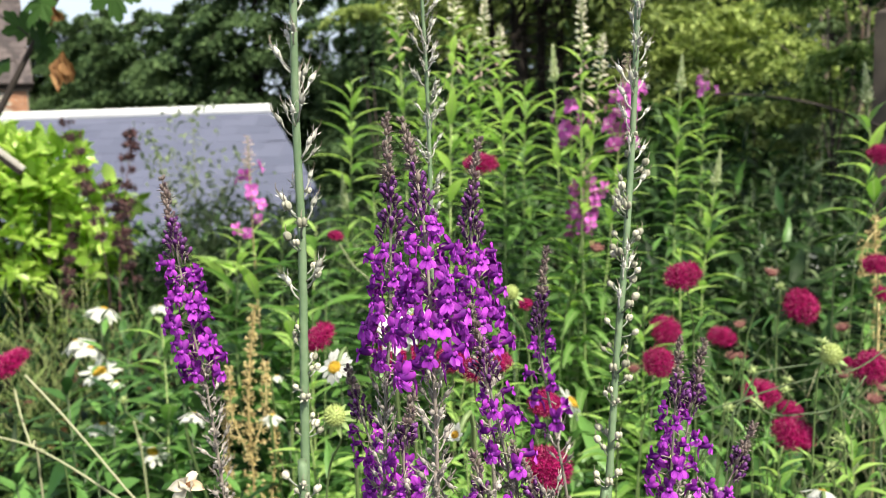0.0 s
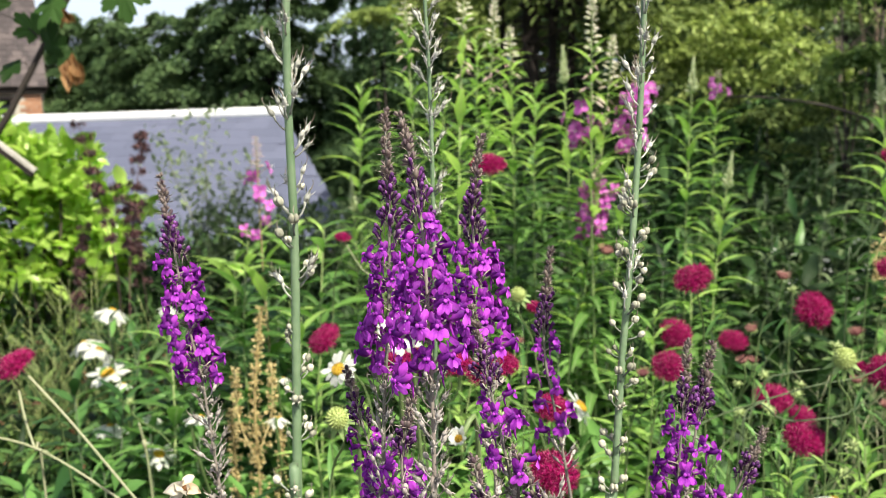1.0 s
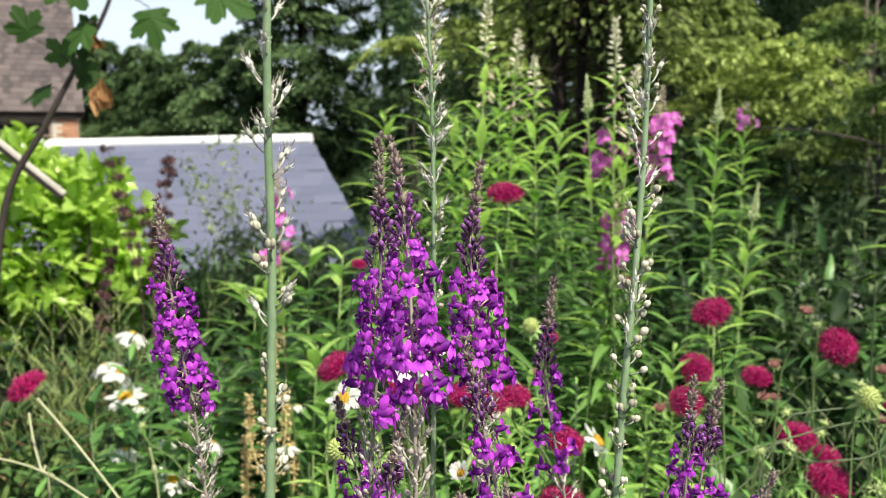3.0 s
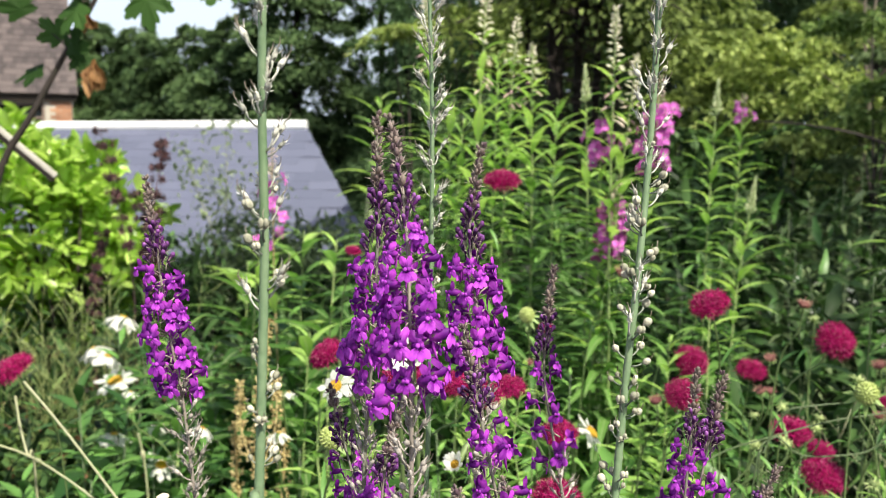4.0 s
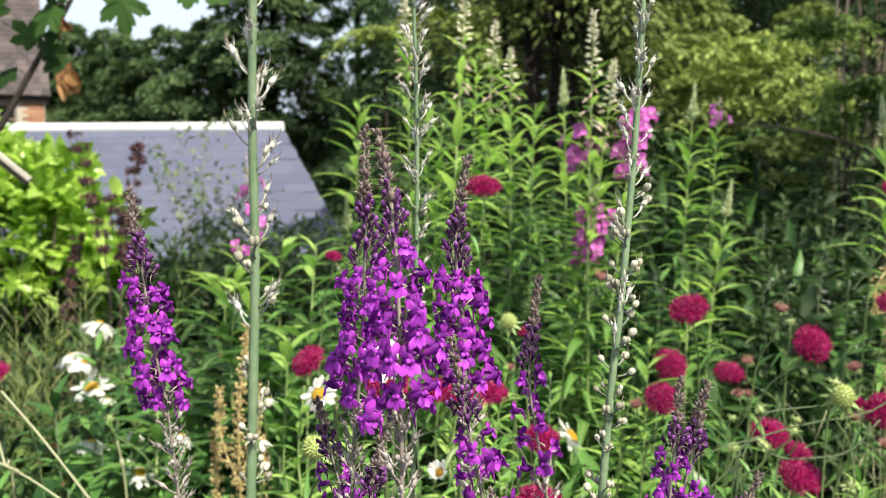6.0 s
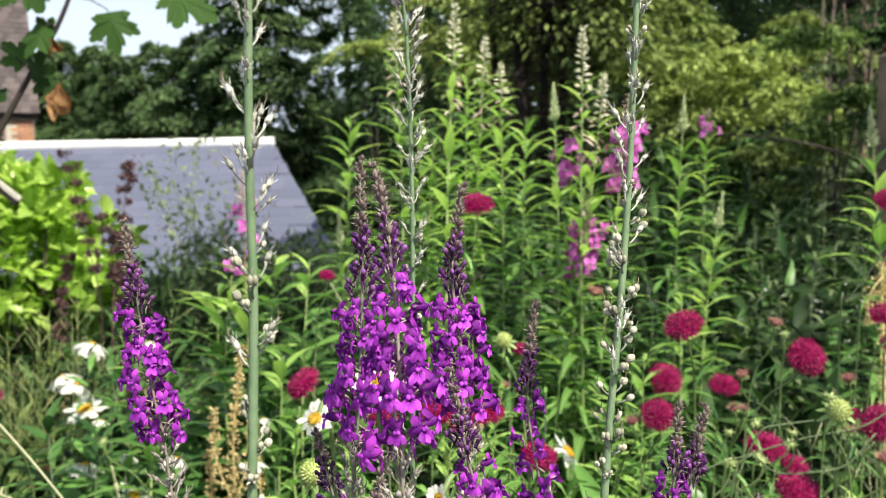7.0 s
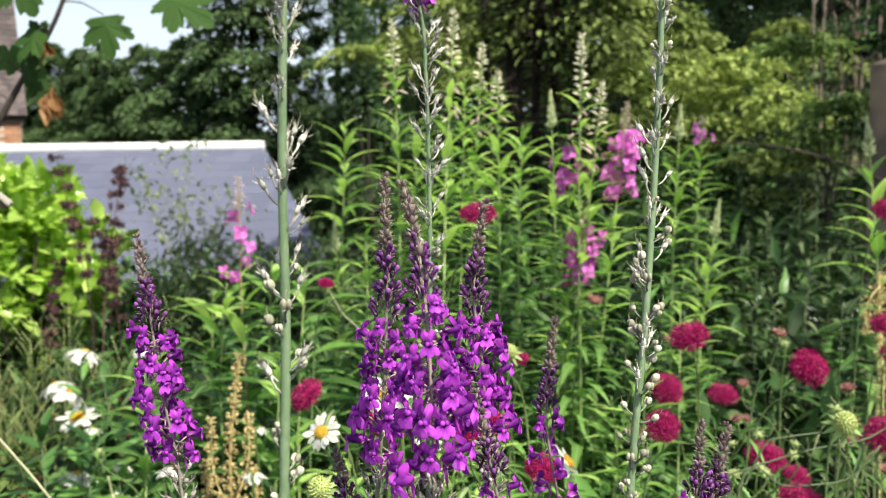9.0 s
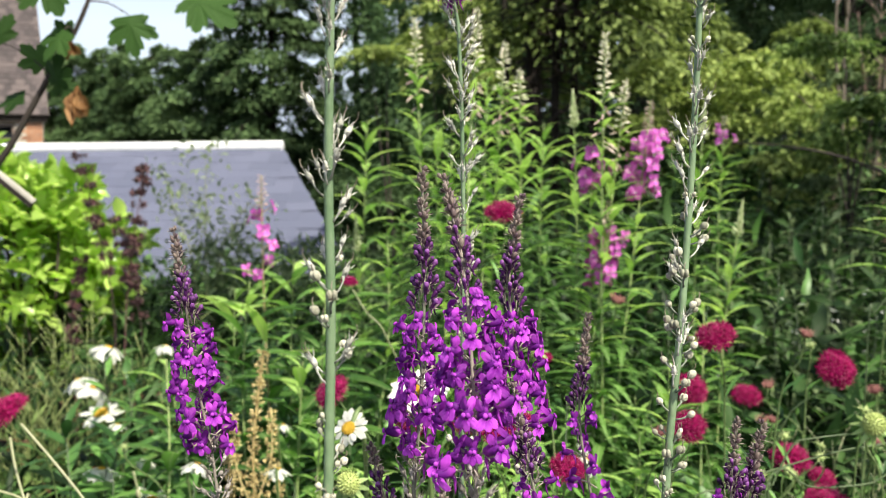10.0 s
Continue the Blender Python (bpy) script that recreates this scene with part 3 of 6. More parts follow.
def timber_post():
    at = Vector((1.351, 2.624, 1.086))
    foot = Vector((at.x, at.y, 0))
    post = thing("fence_post", foot, "weathered grey-brown square timber fence post", "post")
    post.rotation_euler = (0, 0, radians(-27))
    g = Geo().box((-0.05, -0.05, -0.05), (0.05, 0.05, 1.385))
    g.add([(-0.05, -0.05, 1.385), (0.05, -0.05, 1.385), (0.05, 0.05, 1.385), (-0.05, 0.05, 1.385), (0, 0, 1.41)], [(0, 1, 4), (1, 2, 4), (2, 3, 4), (3, 0, 4)])
    part("shaft", g, M_WOOD, post, smooth=False)


timber_post()


def leaning_timber():
    a, b = Vector((-1.655, 2.643, 1.341)), Vector((-1.215, 2.554, 1.010))
    d = (b - a).normalized()
    foot = Vector((a.x - 0.2, a.y + 0.1, 0))
    ob = thing("leaning_timber", foot, "bleached timber board leaning in the shrub, with a dark strip for the shaded gap below", "timber")
    L = lambda p: Vector(p) - foot
    n = Vector((0, -1, 0))
    w = d.cross(n).normalized()
    # second row: near-black strip added for the shaded gap below the board
    for nm, off, wid, dep, mt in (("board", 0.0, 0.006, 0.006, M_PALEWOOD), ("frame", -0.014, 0.007, 0.010, M_TRUNK)):
        g = Geo()
        c0, c1 = L(a) + w * (-off if w.z < 0 else off), L(b) + w * (-off if w.z < 0 else off)
        vs = []
        for c in (c0, c1):
            vs += [c - w * wid - n * dep, c + w * wid - n * dep, c + w * wid + n * dep, c - w * wid + n * dep]
        g.add(vs, [(0, 1, 2, 3), (7, 6, 5, 4), (0, 4, 5, 1), (1, 5, 6, 2), (2, 6, 7, 3), (3, 7, 4, 0)])
        part(nm, g, mt, ob, smooth=False)
    part("prop", Geo().tube([(0, 0, -0.05), L(a) + Vector((0.05, 0.05, 0))], [0.04, 0.04], 6), M_WOOD, ob)


leaning_timber()


# ---- trees and shrubs ----
def crown_points(n_clump, per, centre, radii, spread, shell=0.55):
    """Places of leaves in clumps through a lumpy crown."""
    w = random_ways(n_clump)
    w /= np.linalg.norm(w, axis=1, keepdims=True)
    lump = np.array([1 + 0.35 * noise.noise(Vector(p) * 1.9 + Vector(centre)) for p in w])
    r = (shell + (1 - shell) * rng.random(n_clump) ** 0.6) * lump
    c = np.array(centre) + w * np.array(radii) * r[:, None]
    pos = np.repeat(c, per, 0) + rng.normal(size=(n_clump * per, 3)) * np.array(spread)
    out = np.repeat(w, per, 0)
    return pos, out


def tree(name, at, height, crown_z, radii, n_clump, per, leaf, mat, label, spread=0.22, form=SHORT, droop=0.25, trunk=0.14, lean=None):
    foot = Vector((at[0], at[1], 0))
    ob = thing(name, foot, label, "tree")
    g = Geo()
    top = Vector((rnd.uniform(-0.3, 0.3), rnd.uniform(-0.3, 0.3), height))
    if lean:
        top.x, top.y = lean[0] * 2, lean[1] * 2
    pts = [Vector((0, 0, -0.1)), top * 0.35 + Vector((rnd.uniform(-0.15, 0.15), 0, 0)), top * 0.7, top]
    g.tube(line_of(pts, 12), [trunk * (1 - 0.85 * i / 12) for i in range(13)], 9)
    part("trunk", g, M_TRUNK, ob)
    for k in range(9):
        u = 0.3 + 0.6 * k / 9
        p, _ = curve_at(pts, u)
        a = k * 2.4
        reach = radii[0] * (1.05 - 0.6 * u)
        q = p + Vector((math.cos(a) * reach, math.sin(a) * reach * radii[1] / radii[0], reach * 0.35))
        part("branch", Geo().tube(line_of([p, p.lerp(q, 0.5) + Z * 0.15 * reach, q], 5), [trunk * 0.4 * (1 - 0.15 * i) for i in range(6)], 6), M_TRUNK, ob)
    pos, out = crown_points(n_clump, per, (top.x * 0.5, top.y * 0.5, crown_z), radii, spread)
    ways = out * 0.7 + random_ways(len(pos), -droop) * 0.8
    faces = random_ways(len(pos), 1.3)
    me = scattered("crown", *form, pos, ways, faces, leaf * rng.uniform(0.6, 1.3, len(pos)), mat)
    tagged(part("crown", me, None, ob), kind="stuff")
    return ob


def boughs(n, z0, top, reach, per, leaf, mat, lean=0.0, flat=0.05, spin=0.0, full=0.75):
    """Layered drooping boughs round a trunk: lines for their wood, and one mesh of sprays over them."""
    lines, pos, ways, faces = [], [], [], []
    for k in range(n):
        u = (k + rng.random()) / n
        z = z0 + (top - z0) * u
        r = reach * (1 - u) ** full * rng.uniform(0.65, 1.15) + 0.12 * reach
        a = spin + 2.4 * k + rng.uniform(-0.4, 0.4)
        rise, sag = rng.uniform(-0.05, 0.25), rng.uniform(0.25, 0.55)
        out = np.array((math.cos(a), math.sin(a), 0.0))
        side = np.array((-out[1], out[0], 0.0))
        q = lambda t: out * (r * t) + np.array((lean * u, 0, z + r * (rise * t - sag * t * t)))
        lines.append([q(t) for t in (0.0, 0.33, 0.66, 0.95)])
        t = 0.2 + 0.8 * rng.random(per) ** 0.8
        w = rng.normal(size=per) * 0.17 * r * (1.25 - t * 0.75)
        drop = rng.random(per) ** 2 * flat * 3.2
        c = out * (r * t)[:, None] + side * w[:, None]
        c[:, 0] += lean * u
        c[:, 2] += z + r * (rise * t - sag * t * t) - 1.1 * w * w / r - drop + rng.normal(size=per) * flat * 0.35
        pos.append(c)
        ways.append(out * 0.6 + side * (np.sign(w) * 0.5)[:, None] + np.array((0, 0, -0.35)) + rng.normal(size=(per, 3)) * 0.3)
        faces.append(np.array((0, 0, 1.0)) + out * 0.35 + rng.normal(size=(per, 3)) * 0.35)
    pos = np.concatenate(pos)
    me = scattered("crown", *FAR, pos, np.concatenate(ways), np.concatenate(faces), leaf * rng.uniform(0.5, 1.3, len(pos)), mat)
    return lines, me


def bough_tree(name, at, height, z0, reach, n, per, leaf, mat, label, full=0.75, trunk=0.1):
    foot = Vector((at[0], at[1], 0))
    ob = thing(name, foot, label, "tree")
    part("trunk", Geo().tube(line_of([(0, 0, -0.1), (0.03, 0, height * 0.5), (0, 0.02, height)], 8), [trunk * (1 - 0.11 * i) for i in range(9)], 8), M_TRUNK, ob)
    lines, me = boughs(n, z0, height, reach, per, leaf, mat, full=full)
    for ln in lines[::9]:
        part("branch", Geo().tube(line_of(ln, 5), [0.022 - 0.0035 * i for i in range(6)], 5), M_TRUNK, ob)
    tagged(part("crown", me, None, ob), kind="stuff")


# tall trees behind the outbuilding, with the sky in their gaps
DARK = "tall dark-green tree with sky through its crown"
HEDGE = "dark-green clipped conifer behind the slate roof"
FINE = (0.17, 0.17, 0.09)
LAYER = (0.23, 0.23, 0.065)
bough_tree("conifer_tree", (-9.35, 21.6), 4.6, 0.3, 1.3, 70, 420, 0.12, M_CONIFER, "dark-green conifer close beside the brick house", 0.35)
bough_tree("conifer_tree", (-6.55, 17.2), 3.8, 0.2, 1.35, 64, 420, 0.10, M_CONIFER, HEDGE, 0.4)
bough_tree("conifer_tree", (-5.3, 16.6), 3.7, 0.2, 1.6, 60, 420, 0.10, M_CONIFER, HEDGE, 0.4)
bough_tree("conifer_tree", (-4.25, 15.8), 3.7, 0.2, 1.5, 60, 420, 0.10, M_CONIFER, HEDGE, 0.4)
bough_tree("conifer_tree", (-3.1, 15.2), 6.4, 0.3, 1.5, 115, 420, 0.11, M_CONIFER, DARK, 0.4)
bough_tree("conifer_tree", (-1.75, 16.4), 7.6, 0.4, 1.3, 72, 400, 0.11, M_TREELEAF2, DARK, 0.4)
bough_tree("conifer_tree", (-0.9, 11.6), 2.6, 0.2, 1.25, 50, 420, 0.075, M_CONIFER, "dark spreading conifer beyond the slate roof", 0.6)
tree("broadleaf_tree", (-0.75, 15.12, 1.113), 8.0, 4.2, (0.7, 1.2, 3.8), 70, 110, 0.095, M_TREELEAF2, DARK, (0.22, 0.22, 0.14), FAR)
tree("broadleaf_tree", (0.514, 11.082, 1.049), 8.0, 3.8, (1.6, 1.6, 4.2), 260, 160, 0.075, M_TREELEAF2, DARK, FINE, FAR)
tree("broadleaf_tree", (2.515, 11.075, 0.987), 9.0, 4.0, (2.6, 1.8, 4.4), 300, 170, 0.075, M_TREELEAF, DARK, FINE, FAR)
tree("broadleaf_tree", (4.365, 10.06, 0.928), 9.0, 4.0, (2.6, 1.8, 4.4), 300, 170, 0.075, M_TREELEAF, DARK, FINE, FAR)
tree("broadleaf_tree", (1.875, 13.093, 1.01), 9.0, 3.4, (2.4, 1.2, 4.4), 300, 140, 0.09, M_TREELEAF2, DARK, FINE, FAR)
tree("broadleaf_tree", (4.408, 13.083, 0.931), 9.0, 3.4, (2.6, 1.2, 4.4), 300, 140, 0.09, M_TREELEAF, DARK, FINE, FAR)
tree("broadleaf_tree", (5.051, 8.042, 0.904), 8.0, 3.6, (2.0, 1.8, 4.0), 260, 150, 0.075, M_TREELEAF, DARK, FINE, FAR)

# added tree outside the view, only there to shade the back of the bed
tree("broadleaf_tree", (2.9, 0.9, 0), 6.0, 4.2, (1.15, 1.15, 1.2), 28, 55, 0.10, M_TREELEAF2, "unseen tree added to shade the back of the bed", FINE, FAR, trunk=0.09)


# second added tree outside the view; its crown is aimed to shade the low shrubs
tree("broadleaf_tree", (2.3, 0.0, 0), 4.75, 3.85, (0.38, 0.34, 0.26), 32, 60, 0.08, M_TREELEAF2, "unseen tree with a small leaning crown, added to shade the low shrubs", (0.10, 0.10, 0.06), FAR, trunk=0.05, lean=(-1.59, 1.38))


def far_wood():
    """The dense wood that closes the view behind the garden trees."""
    n = 26000
    x, y = rng.uniform(-0.6, 17, n), rng.uniform(17.5, 19.5, n)
    z = rng.random(n) * (8.5 + np.array([1.2 * noise.noise((a * 0.5, 0, 0)) for a in x]))
    me = scattered("far_wood", *FAR, np.stack([x, y, z], 1), random_ways(n, -0.2), random_ways(n, 1.0), 0.4 * rng.uniform(0.5, 1.3, n), M_TREELEAF)
    tagged(new("far_wood", me), "dark dense wood beyond the garden", "wood", kind="stuff")


far_wood()


def maple_shrub(at, centre, radii, pads, label, mat=M_YELLOWLEAF, size=0.045, wide=0.24, per=420):
    """A shrub of flat layered sprays of small leaves with dark gaps between."""
    foot = Vector((at[0], at[1], 0))
    ob = thing("shrub", foot, label, "shrub")
    c = Vector(centre) - foot
    pos, ways, faces = [], [], []
    for k in range(pads):
        q = c + Vector([rng.uniform(-1, 1) * radii[i] for i in range(3)])
        q.z = c.z + radii[2] * (round((q.z - c.z) / radii[2] * 2) / 2 + rng.uniform(-0.06, 0.06))
        slope = Vector((rng.uniform(-0.25, 0.25), rng.uniform(-0.3, 0.1), 1)).normalized()
        w = wide * rng.uniform(0.6, 1.25)
        if k % 3 == 0:
            part("branch", Geo().tube(line_of([(rnd.uniform(-0.06, 0.06), rnd.uniform(-0.06, 0.06), -0.05), Vector((c.x * 0.6 + q.x * 0.4, c.y, c.z * 0.6)), q - Z * 0.03], 8), [0.010 * (1 - 0.10 * i) for i in range(9)], 5), M_BARK, ob)
        th, r = rng.uniform(0, 6.283, per), rng.random(per) ** 0.6 * rng.uniform(0.75, 1.1)
        lump = 1 + 0.35 * np.sin(3 * th + k) + 0.2 * np.sin(7 * th + 2 * k)
        x, y = np.cos(th) * r * w * lump, np.sin(th) * r * w * 0.7 * lump
        z = -x * slope.x - y * slope.y - 0.35 * (x * x + y * y) / w + rng.normal(size=per) * 0.013
        pos.append(np.stack([x + q.x, y + q.y, z + q.z], 1))
        ways.append(np.stack([np.cos(th), np.sin(th), -0.45 * r - 0.1], 1) + rng.normal(size=(per, 3)) * 0.45)
        faces.append(np.array(slope) + rng.normal(size=(per, 3)) * 0.28)
    pos, ways, faces = np.concatenate(pos), np.concatenate(ways), np.concatenate(faces)
    me = scattered("foliage", *FAR, pos, ways, faces, size * rng.uniform(0.5, 1.3, len(pos)), mat)
    tagged(part("foliage", me, None, ob), kind="stuff")


PADS = "yellow-green layered maple shrub in dappled sun"
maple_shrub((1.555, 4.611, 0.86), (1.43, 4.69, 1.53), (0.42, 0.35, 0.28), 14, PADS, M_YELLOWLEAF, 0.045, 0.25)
maple_shrub((1.62, 5.1, 0.86), (1.66, 5.2, 1.52), (0.62, 0.25, 0.42), 13, "layered maple shrub with light shade put into its olive leaf colour", M_OLIVELEAF, 0.05, 0.25)
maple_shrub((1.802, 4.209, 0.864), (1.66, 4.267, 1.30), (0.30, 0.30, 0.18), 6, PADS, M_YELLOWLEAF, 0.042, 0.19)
maple_shrub((1.252, 5.516, 0.841), (1.35, 5.62, 1.69), (0.35, 0.4, 0.45), 6, "layered shrub with deep shade put into its olive leaf colour", M_OLIVELEAF, 0.05, 0.22)
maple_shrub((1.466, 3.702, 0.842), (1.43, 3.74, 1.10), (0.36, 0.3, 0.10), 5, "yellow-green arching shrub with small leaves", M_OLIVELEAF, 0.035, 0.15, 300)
maple_shrub((1.637, 3.601, 0.841), (1.78, 3.65, 1.20), (0.26, 0.3, 0.30), 11, "dark green arching shrub with small leaves", M_GREYLEAF, 0.035, 0.13, 240)
maple_shrub((1.95, 3.4, 0.841), (1.92, 3.45, 1.42), (0.24, 0.3, 0.34), 10, "dark green weeping shrub with small leaves", M_LEAFSHADE, 0.045, 0.15, 260)
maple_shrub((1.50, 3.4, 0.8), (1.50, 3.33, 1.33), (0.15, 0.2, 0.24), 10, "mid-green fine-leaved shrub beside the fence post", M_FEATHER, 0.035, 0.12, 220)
maple_shrub((1.253, 4.197, 0.773), (1.20, 4.236, 1.12), (0.42, 0.3, 0.14), 9, "dark blue-green arching shrub with small leaves", M_LEAFSHADE, 0.06, 0.18, 260)
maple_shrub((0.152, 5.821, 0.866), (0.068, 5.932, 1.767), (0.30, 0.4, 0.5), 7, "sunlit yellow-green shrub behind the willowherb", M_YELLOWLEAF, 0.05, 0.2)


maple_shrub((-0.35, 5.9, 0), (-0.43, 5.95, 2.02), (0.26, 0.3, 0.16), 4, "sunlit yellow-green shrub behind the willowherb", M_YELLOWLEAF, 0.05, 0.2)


def saplings():
    """Thin pale trunks in the shade behind the shrubs."""
    for k, (a, b) in enumerate((((1.714, 3.999, 0.796), (1.823, 4.122, 1.799)), ((1.823, 3.898, 0.797), (1.968, 4.018, 1.774)), ((2.127, 4.197, 0.773), (2.195, 4.334, 1.882)), ((1.87, 4.299, 0.776), (1.912, 4.438, 1.912)))):
        a, b = Vector(a), Vector(b)
        foot = Vector((a.x, a.y, 0))
        ob = thing("sapling", foot, "thin bare grey-brown sapling trunk behind the shrubs", "tree", "thin saplings")
        pts = [Vector((0, 0, -0.05)), a - foot, (a + b) / 2 - foot + Vector((0.02, 0, 0)), b - foot, b - foot + Vector((0.1, 0, 0.9))]
        part("trunk", Geo().tube(line_of(pts, 16), [0.011 - 0.0004 * i for i in range(17)], 7), M_POLE, ob)
        for j in range(5):
            p, d = curve_at(pts, 0.35 + 0.1 * j)
            q = p + around(d, 2.4 * j + k, 0.7) * (0.3 + 0.05 * j)
            part("branch", Geo().tube(line_of([p, p.lerp(q, 0.5) + Z * 0.03, q], 5), [0.006 - 0.001 * i for i in range(6)], 5), M_POLE, ob)


saplings()


def dead_conifer():
    at = Vector((0.509, 4.615, 0.892))
    foot = Vector((at.x, at.y, 0))
    ob = thing("bare_conifer", foot, "conifer with bare lower trunks coloured dark for shade and drooping olive boughs", "tree")
    for k in range(5):
        x = (-0.19, -0.06, 0.05, 0.15, 0.26)[k]
        r = (0.022, 0.055, 0.03, 0.026, 0.022)[k]
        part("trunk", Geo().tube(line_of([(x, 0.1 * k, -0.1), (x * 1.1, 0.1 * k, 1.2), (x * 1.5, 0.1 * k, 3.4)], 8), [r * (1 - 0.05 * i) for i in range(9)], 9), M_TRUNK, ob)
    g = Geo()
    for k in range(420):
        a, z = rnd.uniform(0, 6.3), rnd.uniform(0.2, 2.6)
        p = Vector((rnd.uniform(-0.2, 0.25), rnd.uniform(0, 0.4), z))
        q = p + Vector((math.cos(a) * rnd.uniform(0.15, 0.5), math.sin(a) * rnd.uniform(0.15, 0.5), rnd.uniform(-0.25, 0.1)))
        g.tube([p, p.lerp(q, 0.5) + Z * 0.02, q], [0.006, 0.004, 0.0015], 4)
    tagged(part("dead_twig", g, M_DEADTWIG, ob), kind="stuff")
    lines, me = boughs(22, 1.75, 2.75, 0.75, 420, 0.055, M_OLIVELEAF, 0.5, 0.06, 0.4, 0.5)
    for ln in lines:
        part("branch", Geo().tube(line_of(ln, 6), [0.018 - 0.0025 * i for i in range(7)], 5), M_TRUNK, ob)
    tagged(part("crown", me, None, ob, "olive-green drooping boughs"), kind="stuff")


dead_conifer()


def bright_bush():
    """A sunlit evergreen shrub of glossy oval leaves in rosettes."""
    base = Vector((-1.413, 2.974, 0.653))
    foot = Vector((base.x, base.y, 0))
    ob = thing("evergreen_shrub", foot, "bright-green glossy-leaved evergreen shrub in full sun", "shrub")
    n = 440
    c = np.array((-0.10, 0, 0.76))
    w = random_ways(n, 0.25)
    w /= np.linalg.norm(w, axis=1, keepdims=True)
    lump = np.array([1 + 0.3 * noise.noise(Vector(p) * 2.4) for p in w])
    tips = c + w * np.array((0.37, 0.36, 0.37)) * (rng.uniform(0.55, 1.05, n) * lump)[:, None]
    g = Geo()
    for k in range(26):
        q = Vector(tips[k * 16])
        g.tube(line_of([(0, 0, -0.05), q * 0.5 + Z * 0.05, q], 4), [0.012, 0.01, 0.007, 0.005, 0.003], 5)
    tagged(part("twig", g, M_BARK, ob), kind="stuff")
    per = 9
    pos = np.repeat(tips, per, 0) + rng.normal(size=(n * per, 3)) * 0.018
    ways = np.repeat(w, per, 0) * 0.5 + random_ways(n * per, 0.75)
    me = scattered("foliage", *OVAL, pos, ways, random_ways(n * per, 1.6), 0.074 * rng.uniform(0.5, 1.3, n * per), M_BUSH)
    tagged(part("foliage", me, None, ob), kind="stuff")


bright_bush()


def undergrowth(name, label, n, xs, ys, height, form, size, mat, up=0.5, low=0.0, bend=0.0):
    """Leaves on short stems between the plants; taller toward the back."""
    x = rng.uniform(*xs, n)
    y = ys[0] + (ys[1] - ys[0]) * rng.random(n) ** 0.8
    x = x * (y / ys[1]) ** 0.7 if bend == 0 else x
    top = np.array([height[0] + (height[1] - height[0]) * (b - ys[0]) / (ys[1] - ys[0]) + 0.10 * noise.noise((a * 3.1, b * 3.1, 0.3)) for a, b in zip(x, y)])
    z = low + (top - low) * rng.random(n) ** 0.55
    ways = random_ways(n, up)
    me = scattered(name, *form, np.stack([x, y, z], 1), ways, random_ways(n, 1.6), size * rng.uniform(0.6, 1.3, n), mat)
    tagged(new(name, me), label, "foliage", kind="stuff")


# the darkest leaves below carry the shade between the plants in their colour
undergrowth("undergrowth", "dense dark-green leafy undergrowth rising from the bed", 9000, (0.15, 3.0), (1.3, 3.4), (0.66, 0.98), BROAD, 0.105, M_LEAFSHADE, 0.5, 0.0, 1)
undergrowth("undergrowth", "dense dark-green leafy undergrowth below the shrub", 9500, (-2.8, 0.3), (1.5, 3.4), (0.52, 0.70), LANCE, 0.10, M_LEAFSHADE, 0.5, 0.0, 1)
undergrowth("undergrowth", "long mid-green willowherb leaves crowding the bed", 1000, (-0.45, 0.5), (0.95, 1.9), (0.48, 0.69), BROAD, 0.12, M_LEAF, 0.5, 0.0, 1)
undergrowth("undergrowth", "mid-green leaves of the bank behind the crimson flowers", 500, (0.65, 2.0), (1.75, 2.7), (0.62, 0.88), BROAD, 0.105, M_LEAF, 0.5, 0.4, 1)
undergrowth("undergrowth", "shaded leaves between the crimson flowers", 1600, (0.35, 1.3), (0.95, 1.7), (0.42, 0.56), BROAD, 0.075, M_LEAFSHADE, 0.5, 0.0, 1)
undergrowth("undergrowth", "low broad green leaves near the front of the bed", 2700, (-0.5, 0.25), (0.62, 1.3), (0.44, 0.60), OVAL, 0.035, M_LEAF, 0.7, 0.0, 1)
undergrowth("undergrowth", "broad dark-green leaves under the daisies", 1700, (-1.2, -0.3), (1.05, 1.8), (0.46, 0.58), LANCE, 0.10, M_LEAFSHADE, 0.5, 0.0, 1)
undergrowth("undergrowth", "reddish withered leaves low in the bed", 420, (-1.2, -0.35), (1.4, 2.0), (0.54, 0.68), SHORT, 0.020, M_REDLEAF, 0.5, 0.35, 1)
undergrowth("undergrowth", "dark shrub leaves in the shade at the back", 7000, (-0.2, 4.2), (3.2, 5.4), (0.95, 1.25), LANCE, 0.14, M_LEAFSHADE)
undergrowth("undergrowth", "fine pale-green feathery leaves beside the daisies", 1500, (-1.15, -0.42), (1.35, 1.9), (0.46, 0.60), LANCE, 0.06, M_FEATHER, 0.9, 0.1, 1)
undergrowth("undergrowth", "dark-green leaves of low shrubs before the slate roof", 3200, (-1.35, -0.35), (3.2, 3.9), (0.56, 0.70), SHORT, 0.05, M_LEAFSHADE, 0.5, 0.2, 1)
undergrowth("undergrowth", "dark leaves below the slate roof", 6000, (-4.6, 0.2), (3.6, 5.6), (0.50, 0.62), SHORT, 0.10, M_LEAFSHADE)


ARCH = leaf_form(1, 0.19, 1.5, 0.12, 6, 0.35)


